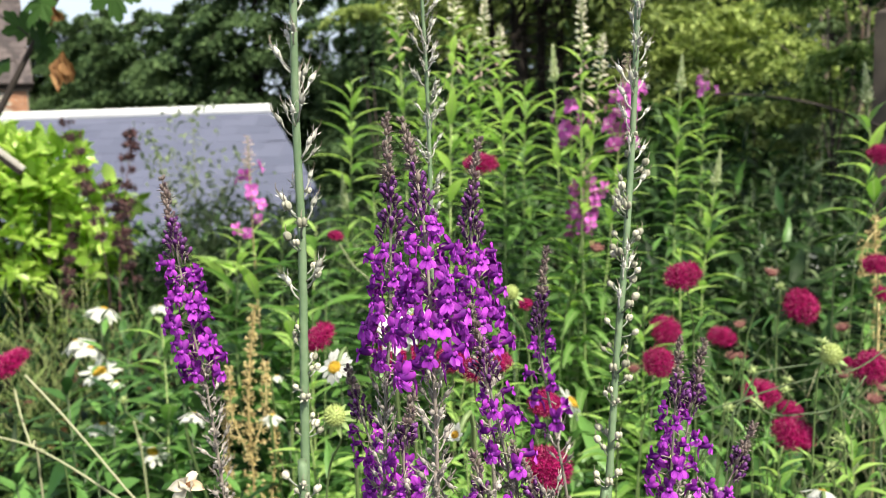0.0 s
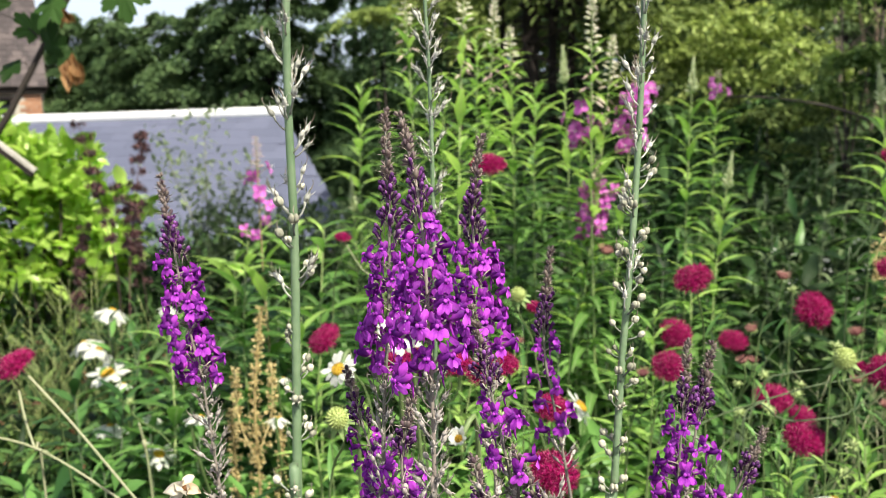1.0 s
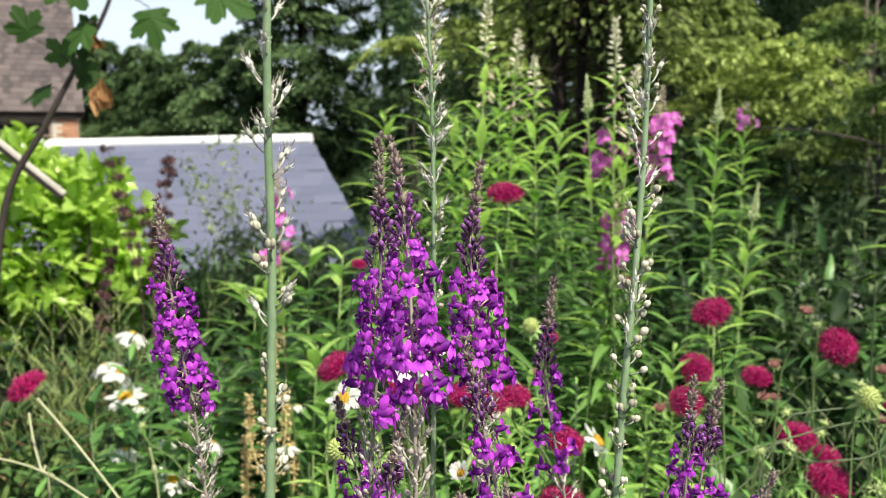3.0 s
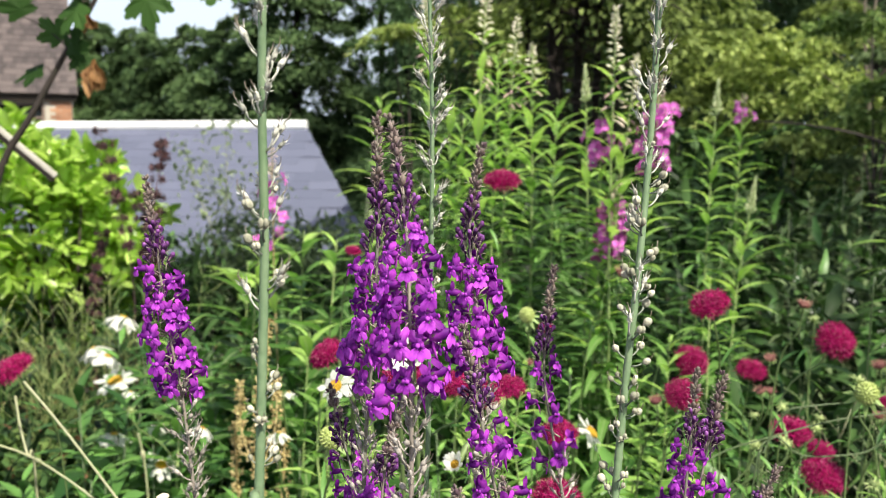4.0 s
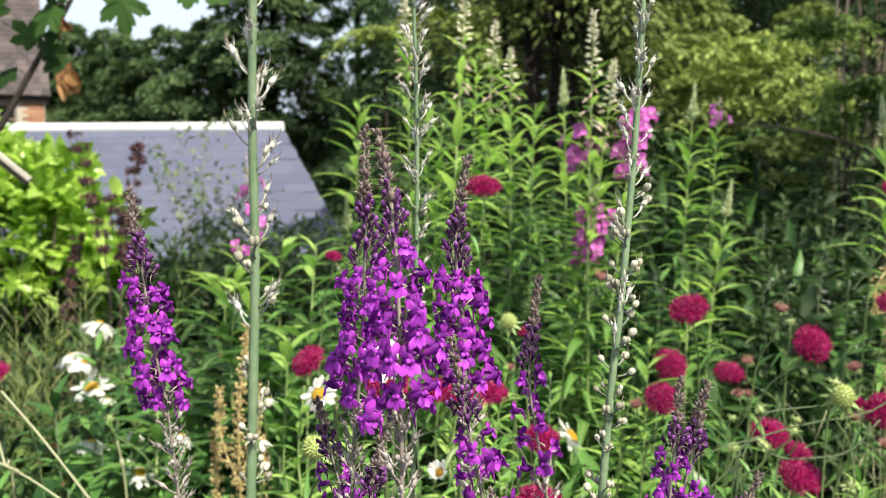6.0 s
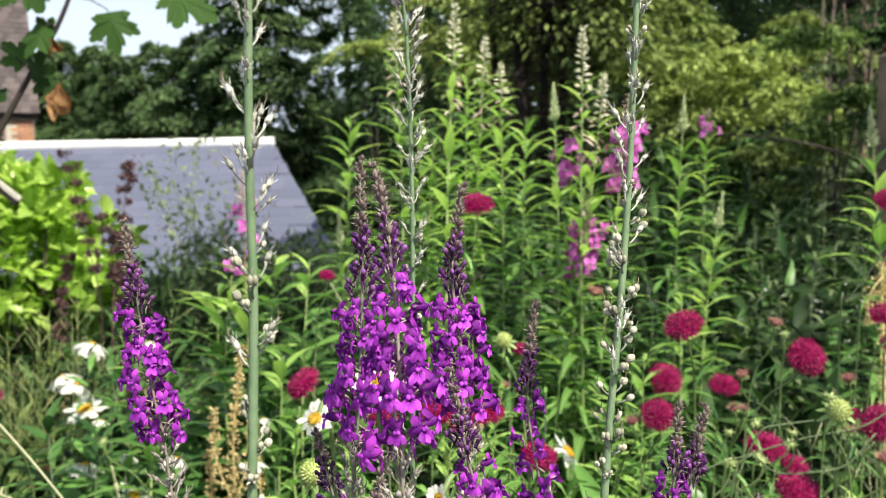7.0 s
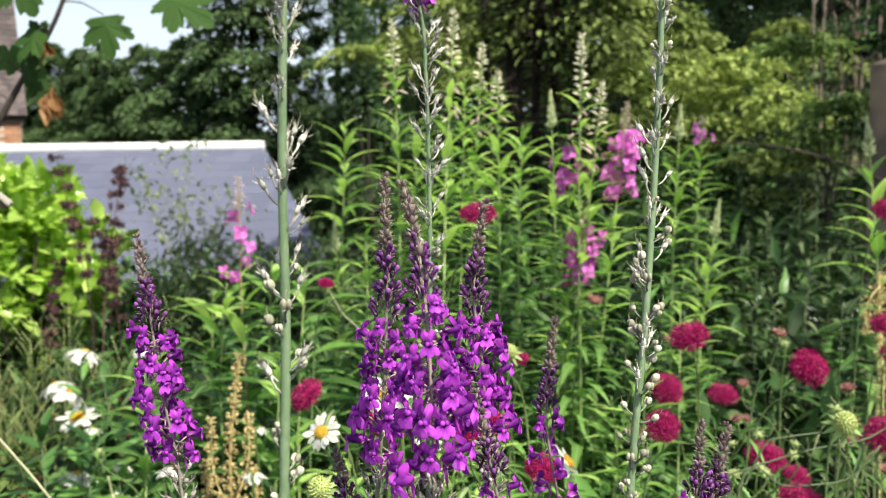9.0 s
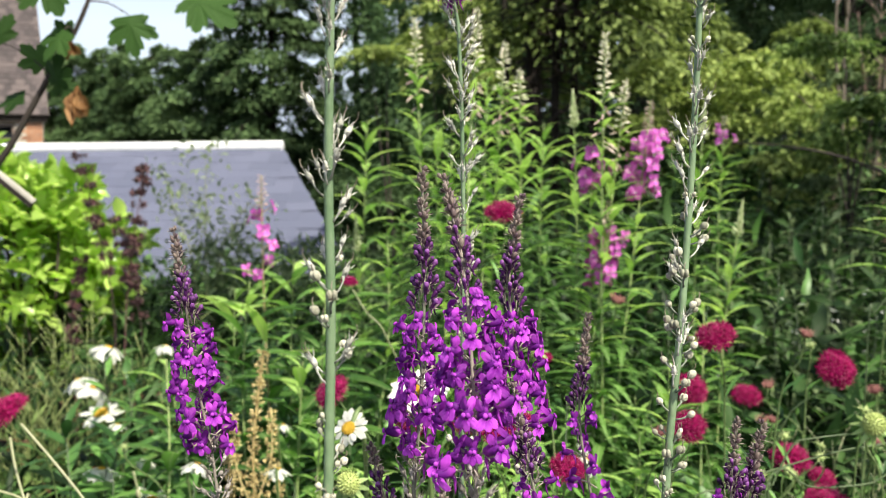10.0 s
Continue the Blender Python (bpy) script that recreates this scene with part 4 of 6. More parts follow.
def shoots(label, n, xs, ys, tops, leaf, mat, form=ARCH, per=22, span=0.22):
    """Leafy stems that crowd the bed: leaves in a spiral, small and upright at the tip, long and arching below."""
    ob = thing("leafy_shoots", ((xs[0] + xs[1]) / 2, (ys[0] + ys[1]) / 2, 0), label, "foliage", kind="stuff")
    g, pos, ways, size = Geo(), [], [], []
    for k in range(n):
        x, y = rng.uniform(xs[0], xs[1]), rng.uniform(ys[0], ys[1])
        top = tops[0] + (tops[1] - tops[0]) * (y - ys[0]) / (ys[1] - ys[0]) + rng.normal() * 0.035
        lx, ly, big = rng.normal() * 0.035, rng.normal() * 0.03, rng.uniform(0.75, 1.2)
        x, y = x - ob.location.x, y - ob.location.y
        g.tube([(x, y, -0.02), (x + lx * 0.4, y + ly * 0.4, top * 0.6), (x + lx, y + ly, top)], [0.0022, 0.0018, 0.001], 5)
        for i in range(per):
            u = i / (per - 1)
            h = top - span * (1 - u)
            f = h / top
            a, lift = 2.4 * i + k, 0.25 + 0.95 * u * u + rng.uniform(-0.2, 0.2)
            pos.append((x + lx * f * f, y + ly * f * f, h))
            ways.append((math.cos(a) * math.cos(lift), math.sin(a) * math.cos(lift), math.sin(lift)))
            size.append(leaf * big * (1.2 - 0.8 * u) * rng.uniform(0.8, 1.2))
    faces = np.array((0, 0, 1.0)) + rng.normal(size=(len(pos), 3)) * 0.12
    me = scattered("foliage", *form, np.array(pos), np.array(ways), faces, np.array(size), mat)
    tagged(part("foliage", me, None, ob), kind="stuff")
    tagged(part("stems", g, M_DARKSTEM, ob), kind="stuff")


shoots("mid-green willowherb shoots massed behind the crimson flowers", 20, (0.18, 0.58), (1.25, 2.0), (0.55, 0.81), 0.11, M_LEAF, BROAD, 15)
shoots("fresh green leafy shoots among the purple spikes", 20, (-0.12, 0.32), (0.85, 1.25), (0.66, 0.72), 0.06, M_LEAFTOP, ARCH, 18, 0.14)
shoots("long-leaved green shoots round the ochre docks", 34, (-0.62, -0.12), (1.05, 1.65), (0.58, 0.76), 0.115, M_LEAF, BROAD, 16, 0.2)
shoots("fresh green leafy shoots under the crimson flowers", 6, (0.26, 0.62), (0.85, 1.15), (0.60, 0.64), 0.05, M_LEAFTOP, ARCH, 16, 0.12)
shoots("shaded leafy shoots on the bank", 66, (0.65, 1.7), (1.8, 2.8), (0.72, 0.98), 0.095, M_GREYLEAF)


# ---- toadflax: flowers, buds, capsules ----
def flower_mesh(spread=1.0, open_=1.0):
    """A two-lipped toadflax flower facing local y, 1 unit about 10 mm; its spur hangs behind."""
    g = Geo()
    g.pillow((0, -0.16, 0.02), (0, 1, 0.1), Z, 0.15, 0.17, 0.32, 2)
    for sx in (-1, 1):
        g.lobe((0.03 * sx, 0.02, 0.10), (0.52 * sx * spread, 0.15 - 0.25 * open_, 1), (0.5 * sx, 1, -0.1), 0.44, 0.27, -0.35, 0.30 * open_, 2, 9, 0.10)
        g.lobe((0.05 * sx, 0.15, 0.0), (0.80 * sx * spread, 0.40, -0.80), (-0.1 * sx, 1, 0.5), 0.36, 0.26, -0.45, 0.5 * open_, 0, 9, 0.12)
        g.pillow((0.065 * sx, 0.19, 0.06), (0.3 * sx, 1, 0.25), Z, 0.075, 0.08, 0.04, 0, 5, 7)
    g.lobe((0, 0.18, -0.06), (0, 0.45, -1), (0, 1, 0.4), 0.30, 0.24, -0.4, 0.4 * open_, 0, 9, 0.10)
    g.tube(line_of([(0, -0.28, -0.05), (0.02, -0.42, -0.25), (0.03, -0.38, -0.66)], 4), [0.09, 0.07, 0.05, 0.035, 0.012], 5, 2)
    for k in range(4):
        a = 1.57 * k + 0.4
        g.blade((0.05 * math.cos(a), -0.42, 0.05 * math.sin(a)), (0.6 * math.cos(a), 0.6, 0.6 * math.sin(a)), (math.cos(a), -0.5, math.sin(a)), 0.30, 0.11, 0.0, 0.1, 2, 1)
    g.tube([(0, -0.40, 0), (0, -0.72, -0.14), (0, -1.1, -0.42)], [0.04, 0.03, 0.03], 4, 1)
    return g.mesh("flower", [M_PURPLE, M_CALYX, M_VIOLET])


def bud_mesh(kind):
    """A closed bud along local y: a dark tube with a paler rounded end when large, a knob among pointed sepals when small."""
    g = Geo()
    if kind == "large":
        g.tube(line_of([(0, -0.05, 0), (0, 0.18, 0.02), (0, 0.40, 0.06)], 4), [0.05, 0.075, 0.09, 0.10, 0.10], 7, 0)
        g.pillow((0, 0.46, 0.08), (0, 1, 0.25), Z, 0.115, 0.105, 0.13, 2, 5, 7)
        g.pillow((0, 0.43, -0.01), (0, 1, -0.2), Z, 0.085, 0.07, 0.09, 0, 4, 6)
        g.tube([(0, 0.05, 0), (0.02, -0.08, -0.2), (0.0, -0.05, -0.38)], [0.05, 0.04, 0.01], 5, 0)
        n, ln, out = 5, 0.34, 0.5
    else:
        g.pillow((0, 0.17, 0), (0, 1, 0), Z, 0.105, 0.105, 0.18, 0, 5, 6)
        n, ln, out = 5, 0.38, 0.75
    for k in range(n):
        a = 6.283 * k / n + 0.4
        g.blade((0.03 * math.cos(a), -0.02, 0.03 * math.sin(a)), (out * math.cos(a), 1, out * math.sin(a)), (math.cos(a), -0.3, math.sin(a)), ln * (1 + 0.25 * math.sin(5 * k)), 0.11, -0.3, 0.1, 2, 1)
    g.tube([(0, 0, 0), (0, -0.2, -0.08), (0, -0.4, -0.25)], [0.03, 0.03, 0.03], 4, 1)
    return g.mesh("bud", [M_BUD if kind == "large" else M_BUDTIP, M_CALYX, M_LILAC])


def capsule_mesh(kind, seed=0, skin=None):
    """A seed capsule on its stalk: the stalk starts at the origin and goes along local y; 1 unit is 10 mm."""
    r = random.Random(seed)
    g = Geo()
    if kind == "round":
        c = Vector((0, 0.72, 0.34))
        g.tube(line_of([(0, 0, 0), (0.03, 0.32, 0.08), (0, 0.55, 0.22)], 3), [0.05, 0.042, 0.045, 0.075], 5, 1)
        for sx in (-1, 1):
            g.pillow(c + Vector((0.085 * sx, 0, 0)), (0, 0.75, 0.6), (1, 0, 0), 0.165, 0.115, 0.20, 0, 6, 8)
        g.tube(line_of([c + Vector((0, 0.14, 0.14)), c + Vector((0.02, 0.22, 0.24)), c + Vector((0.0, 0.27, 0.34)), c + Vector((-0.04, 0.28, 0.42))], 6), [0.028, 0.024, 0.022, 0.02, 0.018, 0.014, 0.006], 4, 2)
        base, ln, wd = Vector((0, 0.56, 0.23)), 0.30, 0.12
    elif kind == "open":
        way = Vector((0, 0.78, 0.63))
        c = way * 1.0
        g.tube(line_of([(0, 0, 0), way * 0.4 + Vector((0.03, 0.06, -0.06)), way * 0.78], 3), [0.05, 0.04, 0.042, 0.075], 5, 1)
        g.ball(c, way, 0.25, 0.145, 0, 6, 8, 0.3)
        for k in range(4):
            a = 1.57 * k + r.uniform(-0.4, 0.4)
            w = Vector((math.cos(a), -0.63 * math.sin(a), 0.78 * math.sin(a)))
            g.blade(c + way * 0.10 + w * 0.09, way + w * r.uniform(0.1, 0.45), w, r.uniform(0.28, 0.44), 0.10, -0.3, 0.3, 3, 0, 0.3)
        bend = r.choice((-1, 1))
        g.tube(line_of([c + way * 0.22, c + way * 0.5 + Vector((0.06 * bend, 0, 0)), c + way * 0.66 + Vector((0.14 * bend, -0.04, 0.08)), c + way * 0.66 + Vector((0.2 * bend, -0.06, 0.16))], 5), [0.026, 0.024, 0.02, 0.018, 0.014, 0.006], 4, 2)
        base, ln, wd = way * 0.76, 0.28, 0.11
    else:
        c = Vector((0, 0.40, 0.26))
        g.tube([(0, 0, 0), (0, 0.30, 0.16)], [0.045, 0.055], 5, 1)
        g.pillow(c, (0, 0.7, 0.7), (1, 0, 0), 0.13, 0.14, 0.17, 0, 5, 7)
        g.tube([c + Vector((0, 0.1, 0.1)), c + Vector((0.05, 0.16, 0.3)), c + Vector((-0.04, 0.14, 0.42))], [0.022, 0.018, 0.006], 4, 2)
        base, ln, wd = Vector((0, 0.30, 0.16)), 0.28, 0.10
    for k in range(5):
        a = 1.256 * k + r.uniform(-0.2, 0.2)
        g.blade(base, (0.8 * math.cos(a), 0.8, 0.5 + 0.8 * math.sin(a)), (math.cos(a), -0.5, math.sin(a)), ln, wd, -0.5, 0.15, 3, 3)
    return g.mesh("seed_capsule", [skin or M_POD, skin or M_PODSTALK, M_WHISKER, skin or M_SEPAL])


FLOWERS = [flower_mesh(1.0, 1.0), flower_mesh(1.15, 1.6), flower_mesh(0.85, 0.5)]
FLOWER = FLOWERS[0]
BUD_L, BUD_S = bud_mesh("large"), bud_mesh("small")
CAP_ROUND, CAP_OPEN, CAP_SMALL = capsule_mesh("round"), capsule_mesh("open", 2, M_SILVER), capsule_mesh("small")
DRY = [capsule_mesh("open", 5, M_DRYPOD), capsule_mesh("small", 6, M_DRYPOD), capsule_mesh("open", 7, M_DRYPOD)]
NARROW = [Geo().blade((0, 0, 0), (0, 1, 0), (0, 0, 1), 1, 0.11 + 0.02 * k, 0.5 + 0.3 * k, 0.25, 5, 0, 0.4).mesh("leaf", [M_LEAF]) for k in range(2)]


def arc_table(pts, n=60):
    ps = line_of(pts, n)
    acc = [0.0]
    for a, b in zip(ps, ps[1:]):
        acc.append(acc[-1] + (b - a).length)
    return ps, acc


def at_length(pts, s, table):
    ps, acc = table
    s = min(max(s, 0), acc[-1])
    i = max(0, min(len(acc) - 2, int(np.searchsorted(acc, s)) - 1))
    f = (s - acc[i]) / max(acc[i + 1] - acc[i], 1e-9)
    return ps[i].lerp(ps[i + 1], f), (ps[i + 1] - ps[i]).normalized()


def toadflax(pts, top, blooms, seeds=0.05, thick=0.0013, size=0.0098, n_bloom=42, seed=1, gap=1.0, label="flowering toadflax spike, purple below dark buds"):
    """A flowering spike along pts, low to high. top: length of its budding tip; blooms: length that is in flower below it."""
    r = random.Random(seed)
    foot, loc = to_ground(pts)
    ob = thing("toadflax_spike", foot, label, "flower", "purple toadflax spikes")
    tab = arc_table(loc)
    full = tab[1][-1]
    stem = part("stem", Geo().tube(tab[0], [thick * (1.3 - 0.95 * (s / full) ** 3) for s in tab[1]], 6), M_TSTEM, ob)
    n_top = int(top / 0.00062)
    a = r.uniform(0, 6)
    for i in range(n_top):
        u = i / n_top
        near = (round(u * top / 0.0046) + r.gauss(0, 0.20 if u < 0.5 else 0.5)) * 0.0046 / top
        p, d = at_length(loc, full - top * (1 - near), tab)
        a += 2.4
        big = u < 0.46 + r.uniform(-0.10, 0.06)
        sz = size * ((0.80 - 0.2 * u) if big else (1.32 - 0.60 * u)) * r.uniform(0.8, 1.2)
        if big and r.random() < 0.16:
            continue
        w = around(d, a, 0.75 + 0.3 * u + r.uniform(-0.15, 0.15))
        piece("bud", BUD_L if big else BUD_S, stem, frame_of(p + w * (thick * 0.5 + sz * (0.62 - 1.1 * u if big else 0.06)), w, d, sz * (1.15 if big else 1.0)))
    n_bloom = int(n_bloom * 0.95)
    for i in range(n_bloom):
        tiers = max(2, round(blooms / 0.0118))
        tier = i * tiers // n_bloom
        u = (tier + 0.35 + r.gauss(0, 0.22)) / tiers
        p, d = at_length(loc, full - top - blooms * u, tab)
        a += 2.4 + r.uniform(-0.2, 0.2)
        if r.random() > gap:
            continue
        sz = 1.24 * size * r.uniform(0.85, 1.12) * (0.78 + 0.3 * min(1.0, u * 1.6))
        w = around(d, a, r.uniform(-0.3, 0.25))
        droopy = around(d, a, -0.9) * r.uniform(-0.12, 0.22)
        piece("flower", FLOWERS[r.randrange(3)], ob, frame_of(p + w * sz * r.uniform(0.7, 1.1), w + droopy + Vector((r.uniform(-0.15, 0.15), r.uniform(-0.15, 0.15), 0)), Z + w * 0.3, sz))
    n_seed = int(seeds / 0.0014)
    for i in range(n_seed):
        p, d = at_length(loc, full - top - blooms - seeds * (i + r.random()) / n_seed, tab)
        a += 2.4
        w = around(d, a, r.uniform(-0.1, 0.4))
        piece("seed_capsule", DRY[r.randrange(3)], stem, frame_of(p, w, d, size * r.uniform(0.65, 1.0)))
    return ob


toadflax([(-0.1091, 0.4173, 0.8382), (-0.1143, 0.4218, 0.8747), (-0.1217, 0.4285, 0.9295), (-0.1285, 0.4301, 0.9672), (-0.1346, 0.434, 1.007), (-0.1394, 0.4374, 1.0347)], 0.042, 0.060, 0.075, n_bloom=40, seed=3, size=0.0092)
toadflax([(-0.0297, 0.3554, 0.8675), (-0.0282, 0.3563, 0.8997), (-0.0262, 0.3597, 0.9439), (-0.0233, 0.3609, 0.9778), (-0.0218, 0.3641, 1.0206), (-0.0225, 0.369, 1.0604)], 0.054, 0.056, 0.06, n_bloom=36, seed=5, size=0.0088, gap=0.95, label="flowering toadflax spike with purple whorls and a long brown tip")
toadflax([(-0.0052, 0.2956, 0.8976), (-0.0046, 0.2978, 0.9237), (-0.0045, 0.3013, 0.9605), (-0.0051, 0.3053, 0.9926), (-0.0075, 0.3177, 1.0281), (-0.0137, 0.3334, 1.0575)], 0.044, 0.054, 0.06, n_bloom=42, seed=8, size=0.0084, label="dense toadflax spike crowded with purple flowers")
toadflax([(0.0213, 0.3979, 0.8439), (0.0201, 0.4, 0.9026), (0.0181, 0.4024, 0.9463), (0.016, 0.405, 0.9839), (0.0132, 0.4086, 1.0131), (0.0181, 0.413, 1.0495)], 0.048, 0.054, 0.05, n_bloom=40, seed=11, size=0.0096)
toadflax([(0.0621, 0.4309, 0.8255), (0.0609, 0.4355, 0.8632), (0.0543, 0.4387, 0.9057), (0.0487, 0.4427, 0.947), (0.0534, 0.4483, 0.9924)], 0.046, 0.048, 0.02, n_bloom=14, seed=14, size=0.0092, gap=0.9, label="slender toadflax spike with few purple flowers remaining")
toadflax([(0.0284, 0.3505, 0.8682), (0.0258, 0.3529, 0.9048), (0.0214, 0.3549, 0.929), (0.016, 0.3571, 0.9555), (0.0115, 0.3591, 0.9795)], 0.034, 0.034, 0.03, n_bloom=13, seed=17, size=0.0084, label="young toadflax spike beginning to flower at its base")
toadflax([(-0.0265, 0.3791, 0.8552), (-0.0304, 0.3839, 0.894), (-0.0379, 0.3871, 0.9201), (-0.0456, 0.3906, 0.9487)], 0.030, 0.042, 0.03, n_bloom=20, seed=19, size=0.0086, label="low toadflax spike with a dark curved tip")
toadflax([(0.1098, 0.407, 0.8363), (0.1084, 0.4114, 0.8718), (0.1119, 0.4162, 0.9111), (0.1156, 0.4209, 0.9499)], 0.036, 0.045, 0.03, n_bloom=18, seed=23, size=0.0086, gap=0.85)
toadflax([(0.1128, 0.4127, 0.8332), (0.1139, 0.4171, 0.8698), (0.1208, 0.422, 0.909), (0.1291, 0.4265, 0.9458)], 0.038, 0.03, 0.03, n_bloom=10, seed=27, size=0.0095, gap=0.8, label="slender toadflax spike still mostly in bud")
toadflax([(0.131, 0.4259, 0.8258), (0.1394, 0.4301, 0.8604), (0.1488, 0.4326, 0.8804), (0.1576, 0.4348, 0.8991)], 0.030, 0.022, 0.02, n_bloom=8, seed=29, size=0.009, gap=0.8, label="slender toadflax spike still mostly in bud")
toadflax([(-0.0156, 0.3411, 0.8744), (-0.0179, 0.3443, 0.9), (-0.0188, 0.3471, 0.9233), (-0.0133, 0.3503, 0.9487)], 0.030, 0.02, 0.03, n_bloom=8, seed=31, size=0.009, label="toadflax spike still mostly in brown bud")
toadflax([(0.0155, 0.3221, 0.8832), (0.0138, 0.3242, 0.9008), (0.0117, 0.3261, 0.9163), (0.0094, 0.3276, 0.9284)], 0.026, 0.02, 0.02, n_bloom=6, seed=33, size=0.0085, label="toadflax spike still mostly in brown bud")
toadflax([(0.0428, 0.3409, 0.8726), (0.0387, 0.3432, 0.8913), (0.0334, 0.3452, 0.9077), (0.0264, 0.3473, 0.9242)], 0.030, 0.02, 0.02, n_bloom=8, seed=37, size=0.0085, label="toadflax spike still mostly in brown bud")


def seed_stalk(pts, thick, size, spans, seed, tuft=0, many=(2, 3, 3, 4), label="tall grey-green seed stalk hung with pale round capsules"):
    """A tall stalk with clusters of capsules. spans: rows of height, how many, and which kind of capsule."""
    r = random.Random(seed)
    foot, loc = to_ground(pts)
    ob = thing("seed_stalk", foot, label, "seed stalk", "tall seed stalks")
    tab = arc_table(loc, 80)
    full = tab[1][-1]
    g = Geo()
    k = 8
    g.tube(tab[0], [thick * (1.08 - 0.45 * (s / full) ** 4) for s in tab[1]], k)
    stem = part("stem", g, M_GSTEM, ob)
    zs = [p.z for p in tab[0]]
    for z0, z1, count, kinds in spans:
        for i in range(count):
            z = z0 + (z1 - z0) * (i + r.uniform(-0.35, 0.35)) / count
            s = float(np.interp(z, zs, tab[1]))
            a = r.uniform(0, 6.3)
            for j in range(r.choice(many)):
                p, d = at_length(loc, s + r.uniform(-0.003, 0.003), tab)
                a += r.choice((0.4, 0.6, 0.9, 2.7))
                w = around(d, a, r.uniform(0.0, 0.55))
                me = r.choice(kinds)
                piece("seed_capsule", me, stem, frame_of(p + w * thick * 0.7, w, d + w * 0.1, size * r.uniform(0.72, 1.12)))
    for i in range(int(tuft)):
        p, d = at_length(loc, full - 0.0011 * i, tab)
        w = around(d, 2.4 * i, 0.3)
        piece("flower", FLOWER, ob, frame_of(p + w * 0.006, w, Z, 0.009))
    return ob


R_, O_, S_ = CAP_ROUND, CAP_OPEN, CAP_SMALL
seed_stalk([(-0.0485, 0.2752, 0.9115), (-0.0484, 0.2779, 0.9336), (-0.0471, 0.2819, 0.9831), (-0.0463, 0.2845, 1.0205), (-0.0464, 0.2855, 1.0609), (-0.045, 0.2846, 1.1034), (-0.0435, 0.2829, 1.1389)], 0.00185, 0.0076,
           [(0.895, 1.0, 9, (R_, R_, S_)), (1.0, 1.045, 5, (R_, O_, O_)), (1.045, 1.16, 12, (O_,))], 41, 0, (3, 3, 4))
seed_stalk([(-0.009, 0.4457, 0.8234), (-0.0073, 0.452, 0.9158), (-0.0057, 0.4568, 1.0124), (-0.0056, 0.461, 1.0714), (-0.007, 0.4628, 1.1264), (-0.0088, 0.4626, 1.1411), (-0.0096, 0.4626, 1.1545)], 0.0014, 0.0082,
           [(0.93, 1.0, 5, (R_, S_)), (1.0, 1.03, 3, (O_, S_)), (1.03, 1.13, 12, (O_,)), (1.13, 1.165, 5, (O_,))], 43, 12, (4, 4, 5), "tall seed stalk with silvery open capsules and a few last flowers")
seed_stalk([(0.0692, 0.379, 0.8548), (0.0726, 0.3847, 0.8843), (0.0792, 0.394, 0.9519), (0.0841, 0.3991, 0.9933), (0.0897, 0.4078, 1.0478), (0.0928, 0.41, 1.107), (0.0945, 0.4118, 1.1623)], 0.0019, 0.0090,
           [(0.88, 0.97, 8, (R_, S_, R_)), (0.97, 1.04, 9, (R_, R_, O_)), (1.04, 1.19, 15, (O_, O_, O_, S_))], 47, 0, (3, 4, 4))


# ---- knautia, daisies and other flowers of the bed ----
def knautia_head(seed, flat=0.62):
    """A crimson pincushion, radius 1: small frilled florets over a dome."""
    r = random.Random(seed)
    g = Geo()
    g.ball((0, 0, 0.03), (0, 0, 1), 0.34, 0.5, 0, 5, 10)
    n = 380
    for i in range(n):
        u = (i + 0.5) / n
        th = math.acos(1 - u * 1.15)
        a = i * 2.39996 + r.uniform(-0.3, 0.3)
        d = Vector((math.sin(th) * math.cos(a), math.sin(th) * math.sin(a), math.cos(th)))
        lump = 1 + 0.20 * noise.noise(d * 1.7 + Vector((seed * 5.0, 0, 0)))
        e = Vector((d.x, d.y, d.z * flat)) * lump
        base = e * 0.45
        tip = e * r.uniform(0.66, 0.86) + Vector((0, 0, 0.03))
        g.tube([base, tip], [0.025, 0.036], 4)
        side = d.orthogonal().normalized()
        for k in range(5):
            b = 1.257 * k + a
            w = (side * math.cos(b) + d.cross(side) * math.sin(b)) * r.uniform(0.5, 1.0) + d * r.uniform(0.4, 1.1) + Vector((d.x, d.y, -0.1)) * 0.5 * u
            g.blade(tip, w, d, (0.16 + 0.20 * u) * r.uniform(0.6, 1.4), 0.030 + 0.016 * u, r.uniform(-0.2, 0.7), 0.3, 2, 0, 0.55, 0.4)
        if i % 2 == 0:
            q = tip + d * r.uniform(0.1, 0.22)
            g.tube([tip, q], [0.008, 0.006], 3, 1)
            g.ball(q, d, 0.018, 0.014, 1, 3, 4)
    return g.mesh("flower_head", [M_CRIMSON, M_PINKTIP])


def bract_mesh(n=10):
    g = Geo()
    for k in range(n):
        a = 6.283 * k / n
        g.blade((0, 0, -0.05), (math.cos(a), math.sin(a), -0.15), Z, 0.75, 0.24, 0.4, 0.1, 3, 0, 0.4)
    g.ball((0, 0, -0.08), Z, 0.14, 0.3, 0, 4, 8)
    return g.mesh("bract", [M_BRACT])


